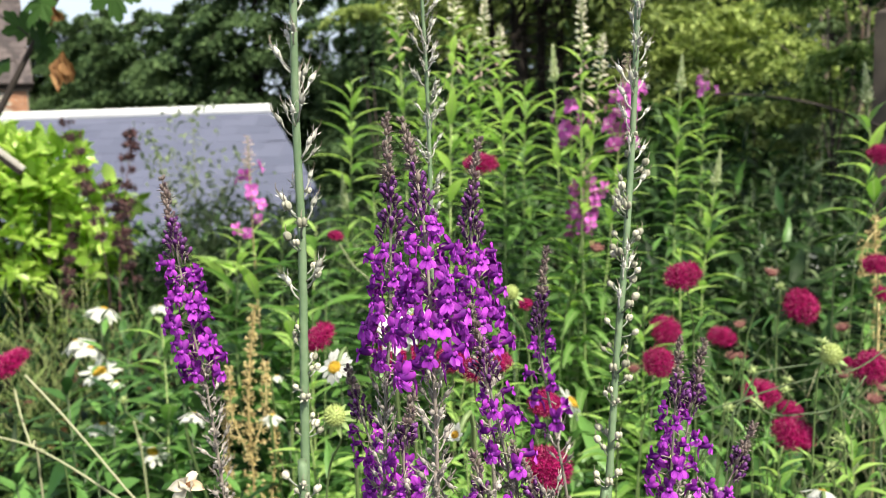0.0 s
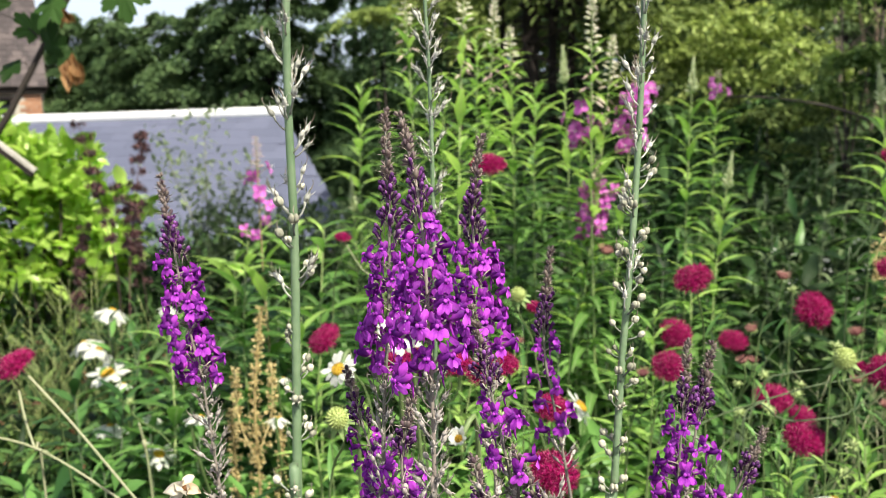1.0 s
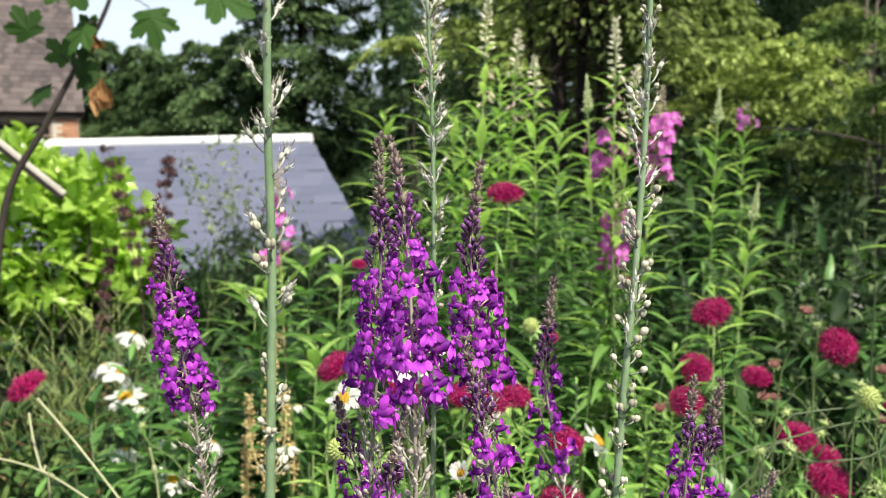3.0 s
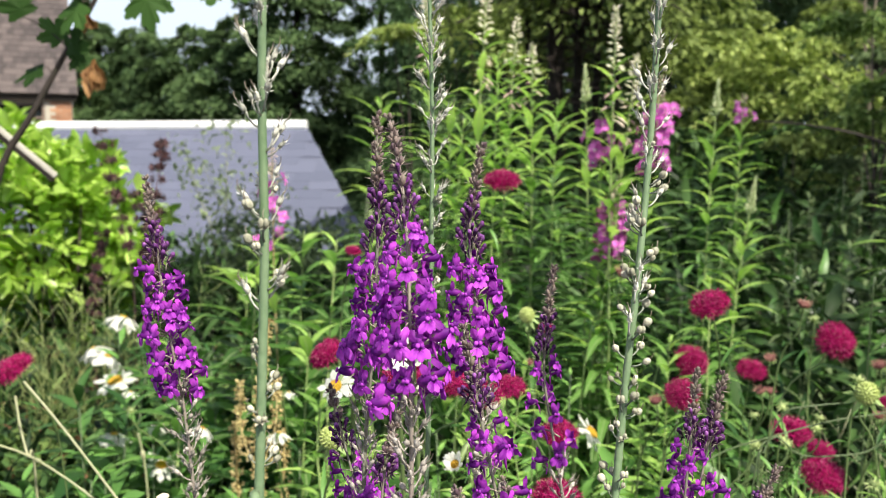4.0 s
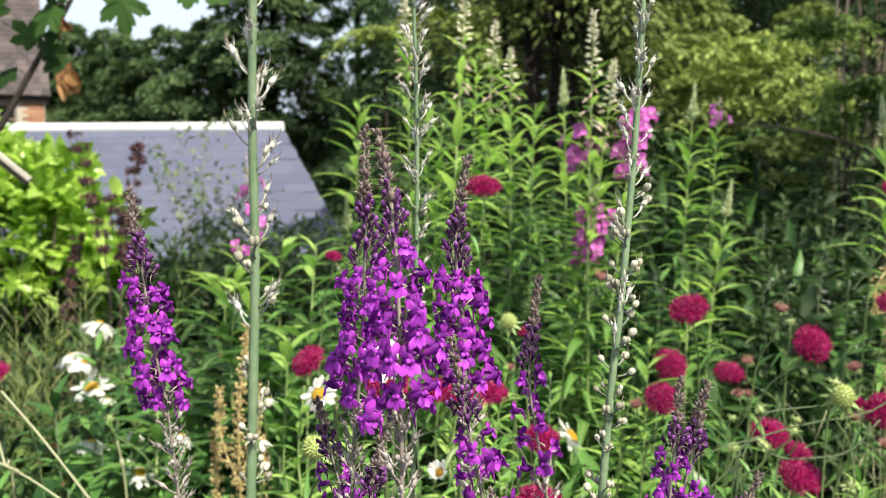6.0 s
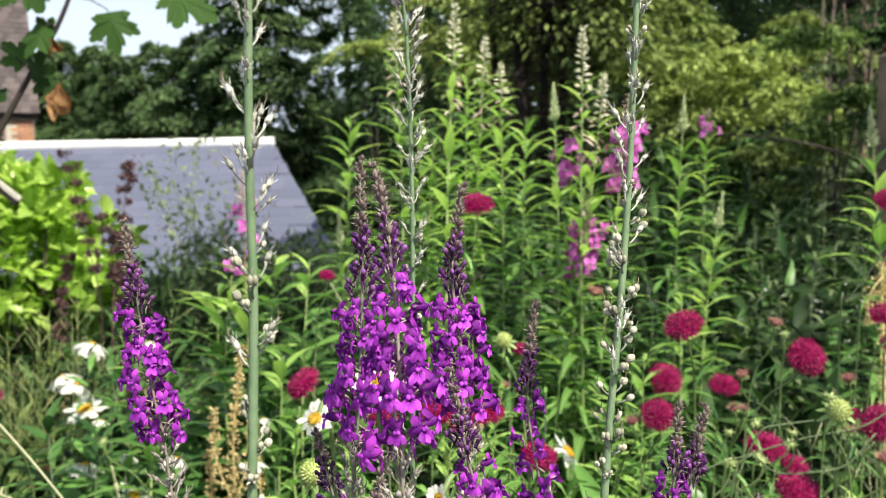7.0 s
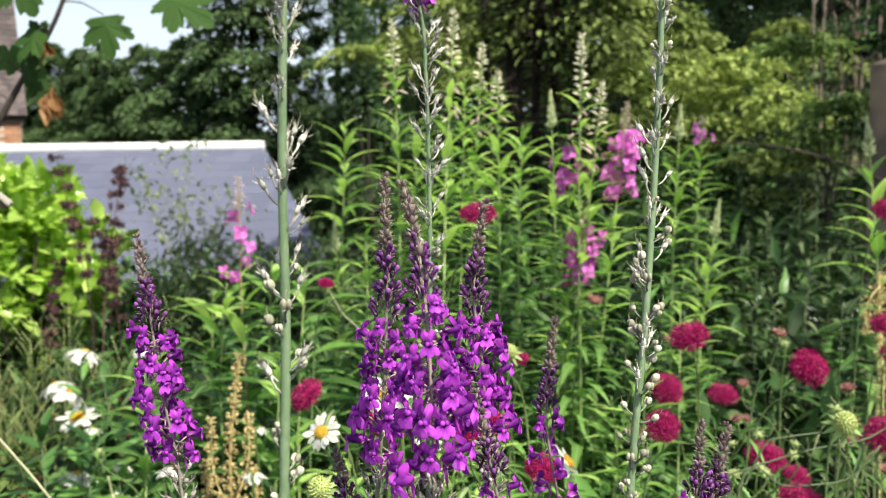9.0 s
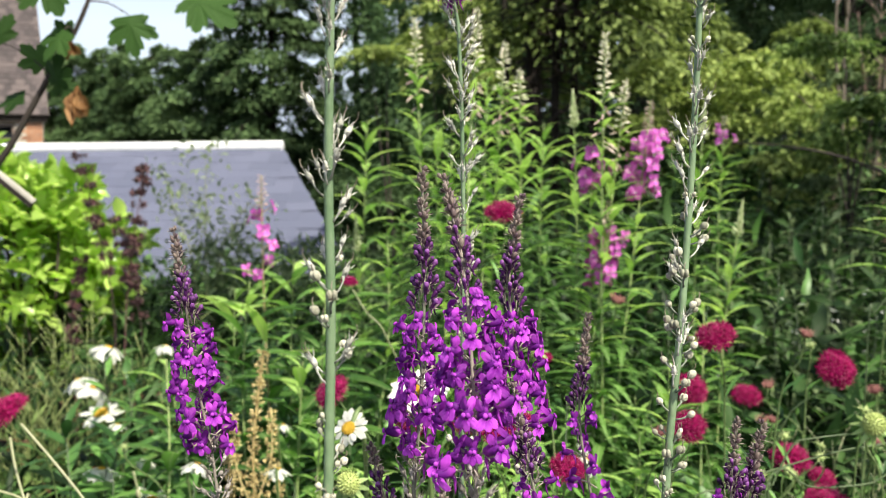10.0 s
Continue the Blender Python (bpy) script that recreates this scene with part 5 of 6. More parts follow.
def seedball_mesh():
    g = Geo()
    g.ball((0, 0, 0.3), Z, 0.72, 0.78, 0, 7, 12)
    for i in range(120):
        u = (i + 0.5) / 120
        th, a = math.acos(1 - 2 * u * 0.85), i * 2.4
        d = Vector((math.sin(th) * math.cos(a), math.sin(th) * math.sin(a), math.cos(th)))
        c = Vector((0, 0, 0.3)) + d * 0.76
        g.ball(c, d, 0.13, 0.075, 0, 3, 5)
        g.tube([c + d * 0.1, c + d * 0.26], [0.012, 0.004], 3)
    return g.mesh("seed_head", [M_SEEDHEAD])


def button_mesh():
    """A faded head: a knobbly cushion with pointed bristles spreading round it."""
    r = random.Random(3)
    g = Geo()
    g.ball((0, 0, 0.05), Z, 0.26, 0.5, 0, 5, 10)
    for i in range(44):
        u = (i + 0.5) / 44
        a, rad = i * 2.4, 0.55 * math.sqrt(u)
        g.ball((rad * math.cos(a), rad * math.sin(a), 0.30 - 0.22 * u), (0.6 * math.cos(a), 0.6 * math.sin(a), 1), r.uniform(0.09, 0.17), 0.06, 0, 3, 5)
    for i in range(40):
        a = i * 2.4
        g.blade((0.35 * math.cos(a), 0.35 * math.sin(a), 0.05 + 0.2 * r.random()), (math.cos(a), math.sin(a), r.uniform(-0.1, 0.9)), Z, r.uniform(0.35, 0.75), 0.09, -0.1, 0.3, 2, 1)
    return g.mesh("bud_head", [M_DULLBUD, M_BRISTLE])


def star_mesh():
    """A spent pale-green calyx: pointed bracts spread round a small green core."""
    r = random.Random(9)
    g = Geo().ball((0, 0, 0.1), Z, 0.3, 0.42, 0, 5, 9)
    for k in range(16):
        a = 2.4 * k
        g.blade((0.2 * math.cos(a), 0.2 * math.sin(a), 0.05), (math.cos(a), math.sin(a), r.uniform(-0.2, 0.9)), Z, r.uniform(0.8, 1.35), 0.24, r.uniform(-0.2, 0.5), 0.2, 3, 0, 0.35)
    return g.mesh("seed_head", [M_STAR])


HEADS = [knautia_head(k, 0.55 + 0.12 * k) for k in range(3)]
BRACTS, SEEDBALL, BUTTON, STAR = bract_mesh(), seedball_mesh(), button_mesh(), star_mesh()


def knautia(head, facing, radius, kind="flower", bend=(0.02, 0.04), seed=1, leaves=0):
    """A wiry stem with one head at its top that looks along facing."""
    r = random.Random(seed)
    h = Vector(head)
    f = Vector(facing).normalized()
    neck = h - f * radius * 0.2
    under = neck - f * radius * 1.5 - Z * 0.01
    foot = Vector((h.x - f.x * 0.05 + bend[0], h.y - f.y * 0.05 + bend[1], 0))
    mid = Vector((h.x - f.x * 0.03 + bend[0] * 0.8, h.y - f.y * 0.03 + bend[1] * 0.8, h.z * 0.55))
    mid += Vector((r.uniform(-0.05, 0.05), r.uniform(-0.01, 0.03), 0))
    upper = under.lerp(Vector((mid.x, mid.y, h.z - 0.14)), 0.6)
    names = {"flower": ("knautia_flower", "crimson pincushion flower on a wiry green stem", "flower", "crimson knautia flowers"),
             "seed": ("knautia_seed_head", "round pale-green seed head with bristles and bracts", "seed head", "knautia seed heads"),
             "bud": ("knautia_bud", "small dull-pink faded button on a wiry stem", "flower bud", "faded knautia buttons"),
             "spent": ("knautia_calyx", "spent pale-green calyx star on a wiry stem", "seed head", "spent knautia calyces")}[kind]
    ob = thing(names[0], foot, names[1], names[2], names[3])
    pts = [Vector((0, 0, -0.01)), mid - foot, upper - foot, under - foot, neck - foot]
    stem = part("stem", Geo().tube(line_of(pts, 22), [0.0012 - 0.00002 * i for i in range(23)], 6), M_THINSTEM, ob)
    side = Vector((r.uniform(-1, 1), r.uniform(-1, 1), 0.1))
    m = frame_of(h - foot, side - f * side.dot(f), f, radius)
    piece({"flower": "flower_head", "seed": "seed_head", "bud": "bud_head", "spent": "seed_head"}[kind], {"spent": STAR, "flower": HEADS[seed % 3], "seed": SEEDBALL, "bud": BUTTON}[kind], ob, m)
    piece("bract", BRACTS, ob, m @ Matrix.Diagonal((2.2, 2.2, 2.4, 1)) if kind == "seed" else m @ Matrix.Diagonal((0.8, 0.8, 0.8, 1) if kind == "flower" else (1.1, 1.1, 1.0, 1)))
    for k in range(leaves):
        p, d = curve_at(pts, 0.55 + 0.08 * k)
        piece("leaf", NARROW[k % 2], stem, frame_of(p, around(d, k * 3.1 + seed, 0.6), Z, r.uniform(0.03, 0.05)))
    return ob


TOWARD = (-0.1, -0.75, 0.65)
KNAUTIAS = [
    ((0.225, 0.8098, 0.9171), (-0.35, -0.35, 0.75), 0.0180), ((0.3893, 0.9337, 0.8595), (0.1, -0.75, 0.5), 0.0205), ((0.268, 1.039, 0.813), (0, -0.7, 0.5), 0.0200),
    ((0.2092, 0.8343, 0.8289), (-0.2, -0.7, 0.6), 0.0165), ((0.395, 1.221, 0.76), (0, -0.4, 0.9), 0.0205), ((0.379, 1.024, 0.735), (0, -0.3, 0.9), 0.0230),
    ((0.4, 0.988, 0.726), (0.1, -0.3, 0.9), 0.0155), ((0.3784, 0.9235, 0.7184), (0.1, -0.5, 0.8), 0.0230), ((0.4387, 0.8766, 0.8041), (-0.2, -0.7, 0.6), 0.0195),
    ((0.523, 1.038, 0.887), (-0.3, -0.5, 0.8), 0.0160), ((0.607, 1.205, 1.014), (-0.2, -0.7, 0.6), 0.0170), ((-0.4343, 0.851, 0.8424), (-0.45, -0.3, 0.75), 0.0195),
]
KNAUTIAS += [
    ((-0.1159, 0.7845, 0.8751), (-0.5, -0.4, 0.6), 0.0165), ((0.0442, 0.954, 1.0242), (0, -0.3, 0.9), 0.0190), ((-0.138, 1.114, 0.934), (0.15, -0.2, 0.95), 0.0105),
    ((-0.0402, 0.7039, 0.8748), (0, -0.5, 0.8), 0.0175), ((0.0741, 0.6346, 0.8024), (0.1, -0.5, 0.7), 0.0190), ((0.102, 1.083, 0.843), (0, -0.4, 0.8), 0.0100),
    ((0.0946, 0.8248, 0.7932), (0.1, -0.4, 0.8), 0.0175), ((0.025, 0.7316, 0.8542), (0, -0.4, 0.8), 0.0140), ((0.578, 1.132, 0.833), (0, -0.6, 0.7), 0.0120),
    ((0.0024, 0.7619, 0.8547), (0, -0.4, 0.8), 0.0150), ((0.0466, 0.7812, 0.8483), (0, -0.4, 0.8), 0.0140), ((0.553, 1.17, 0.732), (0, -0.5, 0.7), 0.0090),
]
for k, (h, f, rad) in enumerate(KNAUTIAS):
    knautia(h, f, rad * 0.95, "flower", (rnd.uniform(-0.05, 0.05), rnd.uniform(0.0, 0.07)), k, 2)
SEEDBALLS = [((0.3468, 0.7661, 0.8478), TOWARD, 0.0115), ((-0.0777, 0.5817, 0.8643), TOWARD, 0.0090), ((0.0608, 0.7789, 0.9115), TOWARD, 0.0080), ((0.1296, 0.4807, 0.8621), TOWARD, 0.0065)]
for k, (h, f, rad) in enumerate(SEEDBALLS):
    knautia(h, f, rad, "seed", (rnd.uniform(-0.03, 0.03), 0.03), k, 1)
BUTTONS = [
    ((0.3383, 0.8889, 0.9042), 0.0100), ((0.3172, 0.9439, 0.8031), 0.0090), ((0.373, 1.079, 0.808), 0.0110), ((0.523, 1.123, 0.79), 0.0130), ((0.4172, 0.824, 0.7864), 0.0110), ((0.216, 1.22, 0.893), 0.0160),
    ((0.1937, 0.8773, 0.81), 0.0095), ((0.3289, 0.9468, 0.802), 0.0080), ((0.454, 0.973, 0.769), 0.0100), ((0.333, 1.282, 0.828), 0.0080), ((0.075, 0.98, 0.823), 0.0080), ((0.499, 0.971, 0.752), 0.0100),
]
for k, (h, rad) in enumerate(BUTTONS):
    knautia(h, (rnd.uniform(-0.3, 0.3), -0.3, 0.9), rad, "bud", (rnd.uniform(-0.09, 0.09), rnd.uniform(0, 0.06)), k, 2)
for k, h in enumerate(((0.291, 0.8722, 0.7688), (0.3204, 0.8723, 0.7693), (0.3052, 0.9243, 0.7827), (0.3462, 0.7823, 0.8566), (0.3365, 0.7231, 0.7847), (-0.409, 1.07, 0.739), (0.425, 1.084, 0.856), (0.2885, 0.8689, 0.7686), (0.3263, 0.8983, 0.766), (0.3888, 0.9678, 0.768), (0.3325, 0.9202, 0.7932), (0.355, 0.7748, 0.7396), (0.3525, 0.881, 0.7837))):
    knautia(h, (0.3 * math.sin(k), -0.3, 0.9), 0.0070, "spent", (0.08 * math.cos(2.4 * k), 0.03), k, 2)

RAY = [Geo().blade((0, 0, 0), (0, 1, 0.05), Z, 1, 0.50, 0.2 + 0.45 * k, -0.12, 4, 0, 0.6, 0.9).mesh("petal", [M_WHITE]) for k in range(2)]


def disc_mesh():
    g = Geo()
    g.ball((0, 0, 0.0), Z, 0.16, 0.34, 0, 6, 12)
    for i in range(70):
        u = (i + 0.5) / 70
        a, rad = i * 2.4, 0.33 * math.sqrt(u)
        g.ball((rad * math.cos(a), rad * math.sin(a), 0.02 + 0.13 * math.sqrt(1 - 0.9 * u)), Z, 0.035, 0.024, 0, 3, 5)
    return g.mesh("disc", [M_YELLOW])


DISC = disc_mesh()


def daisy(head, facing, radius, n=19, seed=1, cup=0.0):
    r = random.Random(seed)
    h, f = Vector(head), Vector(facing).normalized()
    foot = Vector((h.x + r.uniform(-0.05, 0.05), h.y + 0.06, 0))
    ob = thing("daisy", foot, "white ox-eye daisy with a yellow disc", "flower", "white daisies")
    pts = [Vector((0, 0, -0.01)), Vector((h.x - foot.x, 0.03, h.z * 0.6)), h - f * 0.03 - foot, h - foot - f * 0.002]
    part("stem", Geo().tube(line_of(pts, 14), [0.0019] * 15, 6), M_THINSTEM, ob)
    m = frame_of(h - foot, f.orthogonal(), f, radius)
    piece("disc", DISC, ob, m @ Matrix.Diagonal((0.5, 0.5, 0.3, 1)) if cup < 0 else m)
    for k in range(n):
        a = 6.283 * k / n + r.uniform(-0.08, 0.08)
        q = m @ pose(0.26 * math.cos(a), 0.26 * math.sin(a), 0.0) @ frame_of((0, 0, 0), (math.cos(a), math.sin(a), cup + r.uniform(-0.5, 0.5)), Z, r.uniform(0.55, 0.85))
        piece("petal", RAY[k % 2], ob, q)
    g = Geo().ball((0, 0, -0.12), Z, 0.1, 0.3, 0, 4, 10)
    part("calyx", g.mesh("calyx", [M_BRACT]), None, ob).matrix_basis = m


DAISIES = [
    ((-0.658, 1.656, 0.753), (0.25, 0.16, 0.95), 0.043), ((-0.69, 1.59, 0.705), (-0.4, 0.12, 0.85), 0.038), ((-0.654, 1.569, 0.696), (0.35, 0.15, 0.9), 0.038), ((-0.611, 1.495, 0.668), (-0.15, -0.30, 0.95), 0.038),
    ((-0.523, 1.577, 0.769), (0.1, 0.2, 0.9), 0.026), ((-0.556, 1.357, 0.618), (0.1, 0.1, 0.95), 0.036), ((-0.469, 1.31, 0.644), (0.2, -0.1, 0.9), 0.018), ((-0.32, 1.068, 0.719), (0.3, 0.3, 0.9), 0.026),
    ((-0.0851, 0.6445, 0.8832), (-0.3, -0.7, 0.6), 0.0155), ((0.162, 1.101, 0.708), (0.75, -0.15, 0.65), 0.027), ((-0.0368, 0.6281, 0.9137), (0.1, -0.75, 0.55), 0.0180),
]
DAISIES += [((-0.202, 0.97, 0.745), (0, 0.2, 0.9), 0.018), ((-0.022, 0.629, 0.9215), (0.2, -0.6, 0.6), 0.014), ((0.299, 0.67, 0.7625), (0.2, 0.3, 0.9), 0.018), ((0.004, 0.5315, 0.8661), (-0.35, -0.55, 0.5), 0.0085), ((-0.444, 1.255, 0.604), (0.3, -0.2, 0.9), 0.026), ((-0.571, 1.463, 0.658), (0.2, 0.1, 0.9), 0.018), ((-0.235, 1.171, 0.738), (0.2, 0.1, 0.9), 0.014)]
for k, (h, f, rad) in enumerate(DAISIES):
    daisy(h, f, rad, (15 if k == 8 else 21) - k % 4, k, -0.75 if f[1] > -0.11 else (1.7 if rad < 0.009 else 0.0))


def withered_flower():
    h = Vector((-0.1288, 0.4131, 0.8859))
    foot = Vector((h.x - 0.02, h.y + 0.03, 0))
    ob = thing("withered_flower", foot, "withered cream flower with curled browning petals", "flower")
    part("stem", Geo().tube(line_of([(0, 0, -0.01), (0.01, -0.01, 0.5), h - foot], 10), [0.0014] * 11, 6), M_THINSTEM, ob)
    for k in range(6):
        a = 1.05 * k
        g = Geo().blade((0, 0, 0), (math.cos(a), -0.5 + 0.5 * math.sin(a), 0.35 * math.sin(a) + (0.9 if k == 1 else -0.1)), (0, -1, 0.6), 0.0095 * (1 + 0.3 * math.sin(5 * k)), 0.0062, 1.4 * math.sin(2 * k), 0.6, 6, 0, 0.55, 0.6, 0.2)
        part("petal", g, M_CREAM, ob).location = h - foot
    part("disc", Geo().ball((0, -0.001, 0), (0, -1, 0.3), 0.002, 0.0022, 0, 4, 7), M_BROWNLEAF, ob).location = h - foot


withered_flower()


# ---- rosebay willowherb ----
WLEAF = [Geo().blade((0, 0, 0), (0, 1, 0), Z, 1, w, dr, 0.14, 7, 0, 0.34).mesh("leaf", [M_RIBLEAF]) for w, dr in ((0.185, 1.6), (0.205, 2.1), (0.17, 1.2))]
WBROAD = [Geo().blade((0, 0, 0), (0, 1, 0), Z, 1, w, dr, 0.16, 8, 0, 0.38).mesh("leaf", [M_RIBLEAF]) for w, dr in ((0.20, 1.0), (0.23, 1.3))]
WYOUNG = [Geo().blade((0, 0, 0), (0, 1, 0), Z, 1, w, dr, 0.14, 6, 0, 0.35).mesh("leaf", [M_RIBYOUNG]) for w, dr in ((0.19, 1.5), (0.205, 1.0))]


def rosebay_flower():
    g = Geo()
    for k in range(4):
        a = 0.785 + 1.571 * k
        g.lobe((0, 0.02, 0), (math.cos(a), 0.25, math.sin(a)), (0, 1, 0), 0.54 + 0.06 * math.sin(3 * k), 0.46, 0.3, 0.35 * math.cos(2 * k), 0)
    for k in range(4):
        a = 1.571 * k
        g.blade((0, 0, 0), (math.cos(a), 0.2, math.sin(a)), (0, 1, 0), 0.5, 0.1, 0.1, 0.1, 2, 1)
    for k in range(5):
        a = 1.25 * k
        g.tube([(0, 0, 0), (0.12 * math.cos(a), 0.4, 0.12 * math.sin(a))], [0.012, 0.01], 3, 2)
    g.tube([(0, 0, 0), (0, -0.5, -0.12), (0, -0.9, -0.3)], [0.04, 0.035, 0.02], 4, 1)
    return g.mesh("flower", [M_PINK, M_EPOD, M_WHITE])


ROSEBAY = rosebay_flower()
EBUD = Geo().tube([(0, 0, 0), (0, 0.45, 0)], [0.04, 0.045], 4).ball((0, 0.72, -0.02), (0, 1, -0.15), 0.42, 0.16, 0, 5, 6, 0.35).mesh("bud", [M_EBUD])
GBUD = Geo().ball((0, 0.5, 0), (0, 1, 0.1), 0.52, 0.19, 0, 5, 6, 0.4).mesh("bud", [M_GREENBUD])
PBUD = Geo().tube([(0, 0, 0), (0, 0.5, 0)], [0.035, 0.04], 4).ball((0, 0.75, -0.04), (0, 1, -0.25), 0.38, 0.10, 0, 5, 6, 0.35).mesh("bud", [M_PINKBUD])


def willowherb(tip, low, kind, leaf=0.09, seed=1, raceme=0.22, thick=0.0034, red=False, leafy=0.55, n_leaf=58, sparse=4, young=False, broad=False):
    """A leafy stem from the ground through low to tip. kind: what its top carries."""
    r = random.Random(seed)
    foot, loc = to_ground([Vector(low), Vector(low).lerp(Vector(tip), 0.5) + Vector((r.uniform(-0.01, 0.01), 0, 0)), Vector(tip)])
    label = {"pods": "rosebay willowherb with pale buds and pinkish pods on top", "bloom": "rosebay willowherb in pink flower", "bud": "leafy willowherb with a pale-green budding tip", "leaf": "leafy bright-green willowherb shoot"}[kind]
    ob = thing("willowherb", foot, label, "plant", "rosebay willowherbs")
    tab = arc_table(loc)
    full = tab[1][-1]
    stem = part("stem", Geo().tube(tab[0], [thick * (1.15 - 0.85 * s / full) for s in tab[1]], 7), M_REDSTEM if red else M_ESTEM, ob)
    top = {"pods": raceme, "bloom": raceme, "bud": 0.09, "leaf": 0.012}[kind]
    lo = full - top - leafy
    a = r.uniform(0, 6)
    for i in range(n_leaf):
        u = i / (n_leaf - 1)
        p, d = at_length(loc, lo + leafy * u, tab)
        a += 2.4
        size = leaf * (1.24 - 0.50 * u) * r.uniform(0.8, 1.2)
        lift = 0.50 + 0.60 * u * u + r.uniform(-0.15, 0.15)
        w = around(d, a, lift)
        me = r.choice(WYOUNG) if young or u > (0.8 if broad else 0.62) + r.uniform(-0.15, 0.15) else r.choice(WBROAD if broad else WLEAF)
        piece("leaf", me, stem, frame_of(p, w, Z, max(size * (1 - 0.5 * max(0, u - 0.9) * 10), 0.03)))
    if kind in ("pods", "bloom"):
        n = int(raceme / 0.0012)
        for i in range(n):
            u = i / n
            p, d = at_length(loc, full - raceme + raceme * u, tab)
            a += 2.4 + r.uniform(-0.7, 0.7)
            if kind == "pods" and i % 7 == 0 and u < 0.5:
                piece("leaf", r.choice(WYOUNG), stem, frame_of(p, around(d, a + 1, 0.8 + 0.3 * u), Z, leaf * r.uniform(0.5, 0.8) * (1.15 - u)))
            if kind == "bloom" and u < 0.68:
                if i % sparse == 1:
                    w = around(d, a, r.uniform(-0.1, 0.35))
                    piece("flower", ROSEBAY, ob, frame_of(p + w * r.uniform(0.014, 0.036), w, Z, 0.025 * r.uniform(0.75, 1.15)))
            elif kind == "pods":
                if (u < 0.45 and i % 3) or (u < 0.75 and i % 2):
                    continue
                lift = -0.5 + 1.5 * max(0.0, u - 0.12) + r.uniform(-0.25, 0.25)
                piece("bud", PBUD if u < 0.42 + r.uniform(-0.12, 0.12) else EBUD, stem, frame_of(p, around(d, a, lift), Z, r.uniform(0.019, 0.026) * (1.0 - 0.68 * u)))
            else:
                w = around(d, a, 0.2 + r.uniform(-0.3, 0.3))
                piece("bud", PBUD, stem, frame_of(p, w, Z, r.uniform(0.014, 0.022) * (1.35 - u)))
    elif kind == "bud":
        for i in range(84):
            u = i / 84
            p, d = at_length(loc, full - top * 0.75 * (1 - u), tab)
            a += 2.4
            piece("bud", GBUD, stem, frame_of(p, around(d, a, 0.35 + 0.8 * u + r.uniform(-0.25, 0.25)), Z, r.uniform(0.010, 0.0135) * (1.15 - 0.75 * u)))
    return ob


willowherb((-0.192, 1.972, 1.196), (-0.197, 1.896, 0.571), "leaf", 0.13, 1, leafy=0.6)
willowherb((0.056, 1.585, 1.24), (0.036, 1.514, 0.661), "leaf", 0.065, 61, young=True, leafy=0.3)
willowherb((-0.07, 1.546, 1.335), (-0.067, 1.465, 0.677), "pods", 0.10, 2, raceme=0.15)
willowherb((0.034, 1.445, 1.331), (0.009, 1.367, 0.699), "pods", 0.10, 3, raceme=0.18)
willowherb((0.091, 1.644, 1.308), (0.054, 1.563, 0.648), "pods", 0.10, 4, raceme=0.16)
willowherb((0.122, 1.709, 1.266), (0.116, 1.631, 0.628), "pods", 0.11, 5, raceme=0.10)
willowherb((0.216, 1.653, 1.223), (0.208, 1.562, 0.643), "bud", 0.09, 6)
willowherb((0.24, 1.46, 1.292), (0.226, 1.386, 0.688), "pods", 0.09, 7, raceme=0.18)
willowherb((0.279, 1.482, 1.219), (0.218, 1.415, 0.68), "pods", 0.09, 8, raceme=0.15)
willowherb((0.321, 1.488, 1.188), (0.256, 1.425, 0.677), "bloom", 0.09, 9, raceme=0.16, sparse=3)
willowherb((0.246, 1.448, 1.026), (0.201, 1.406, 0.683), "bloom", 0.08, 10, raceme=0.14)
willowherb((0.222, 1.48, 1.121), (0.213, 1.425, 0.678), "bloom", 0.08, 12, raceme=0.08)
willowherb((0.465, 1.681, 1.198), (0.428, 1.607, 0.602), "bud", 0.10, 13)
willowherb((0.526, 1.639, 1.02), (0.471, 1.588, 0.606), "bud", 0.11, 14)
willowherb((-0.195, 1.726, 0.992), (-0.198, 1.678, 0.603), "bud", 0.09, 15)
willowherb((-0.329, 1.504, 1.072), (-0.303, 1.411, 0.64), "bloom", 0.15, 16, raceme=0.17, red=True, sparse=10, broad=True, n_leaf=30)
willowherb((-0.035, 1.828, 1.17), (-0.047, 1.758, 0.601), "leaf", 0.11, 17)
willowherb((0.187, 1.88, 1.178), (0.174, 1.806, 0.582), "leaf", 0.12, 18)
willowherb((0.755, 2.481, 1.235), (0.72, 2.408, 0.637), "bloom", 0.12, 21, raceme=0.08, sparse=8)
willowherb((0.703, 1.454, 1.159), (0.701, 1.392, 0.652), "bud", 0.115, 22)
# leafy shoots low in the bed
willowherb((-0.275, 1.496, 0.93), (-0.279, 1.452, 0.567), "leaf", 0.15, 71, leafy=0.28, n_leaf=18, broad=True)
willowherb((-0.338, 1.442, 0.899), (-0.343, 1.404, 0.586), "leaf", 0.15, 72, leafy=0.28, n_leaf=18, broad=True)
willowherb((-0.203, 1.395, 0.923), (-0.216, 1.355, 0.598), "leaf", 0.13, 73, leafy=0.25, n_leaf=18, broad=True)
willowherb((0.0705, 0.9313, 0.8394), (0.0621, 0.892, 0.6832), "leaf", 0.05, 31, young=True, leafy=0.2, n_leaf=30, thick=0.002)
willowherb((0.0183, 0.7804, 0.8414), (0.0167, 0.7661, 0.7253), "leaf", 0.045, 32, young=True, leafy=0.2, n_leaf=26, thick=0.002)
willowherb((0.241, 1.033, 0.847), (0.227, 1.006, 0.631), "leaf", 0.065, 33, young=True, leafy=0.24, n_leaf=30, thick=0.002)
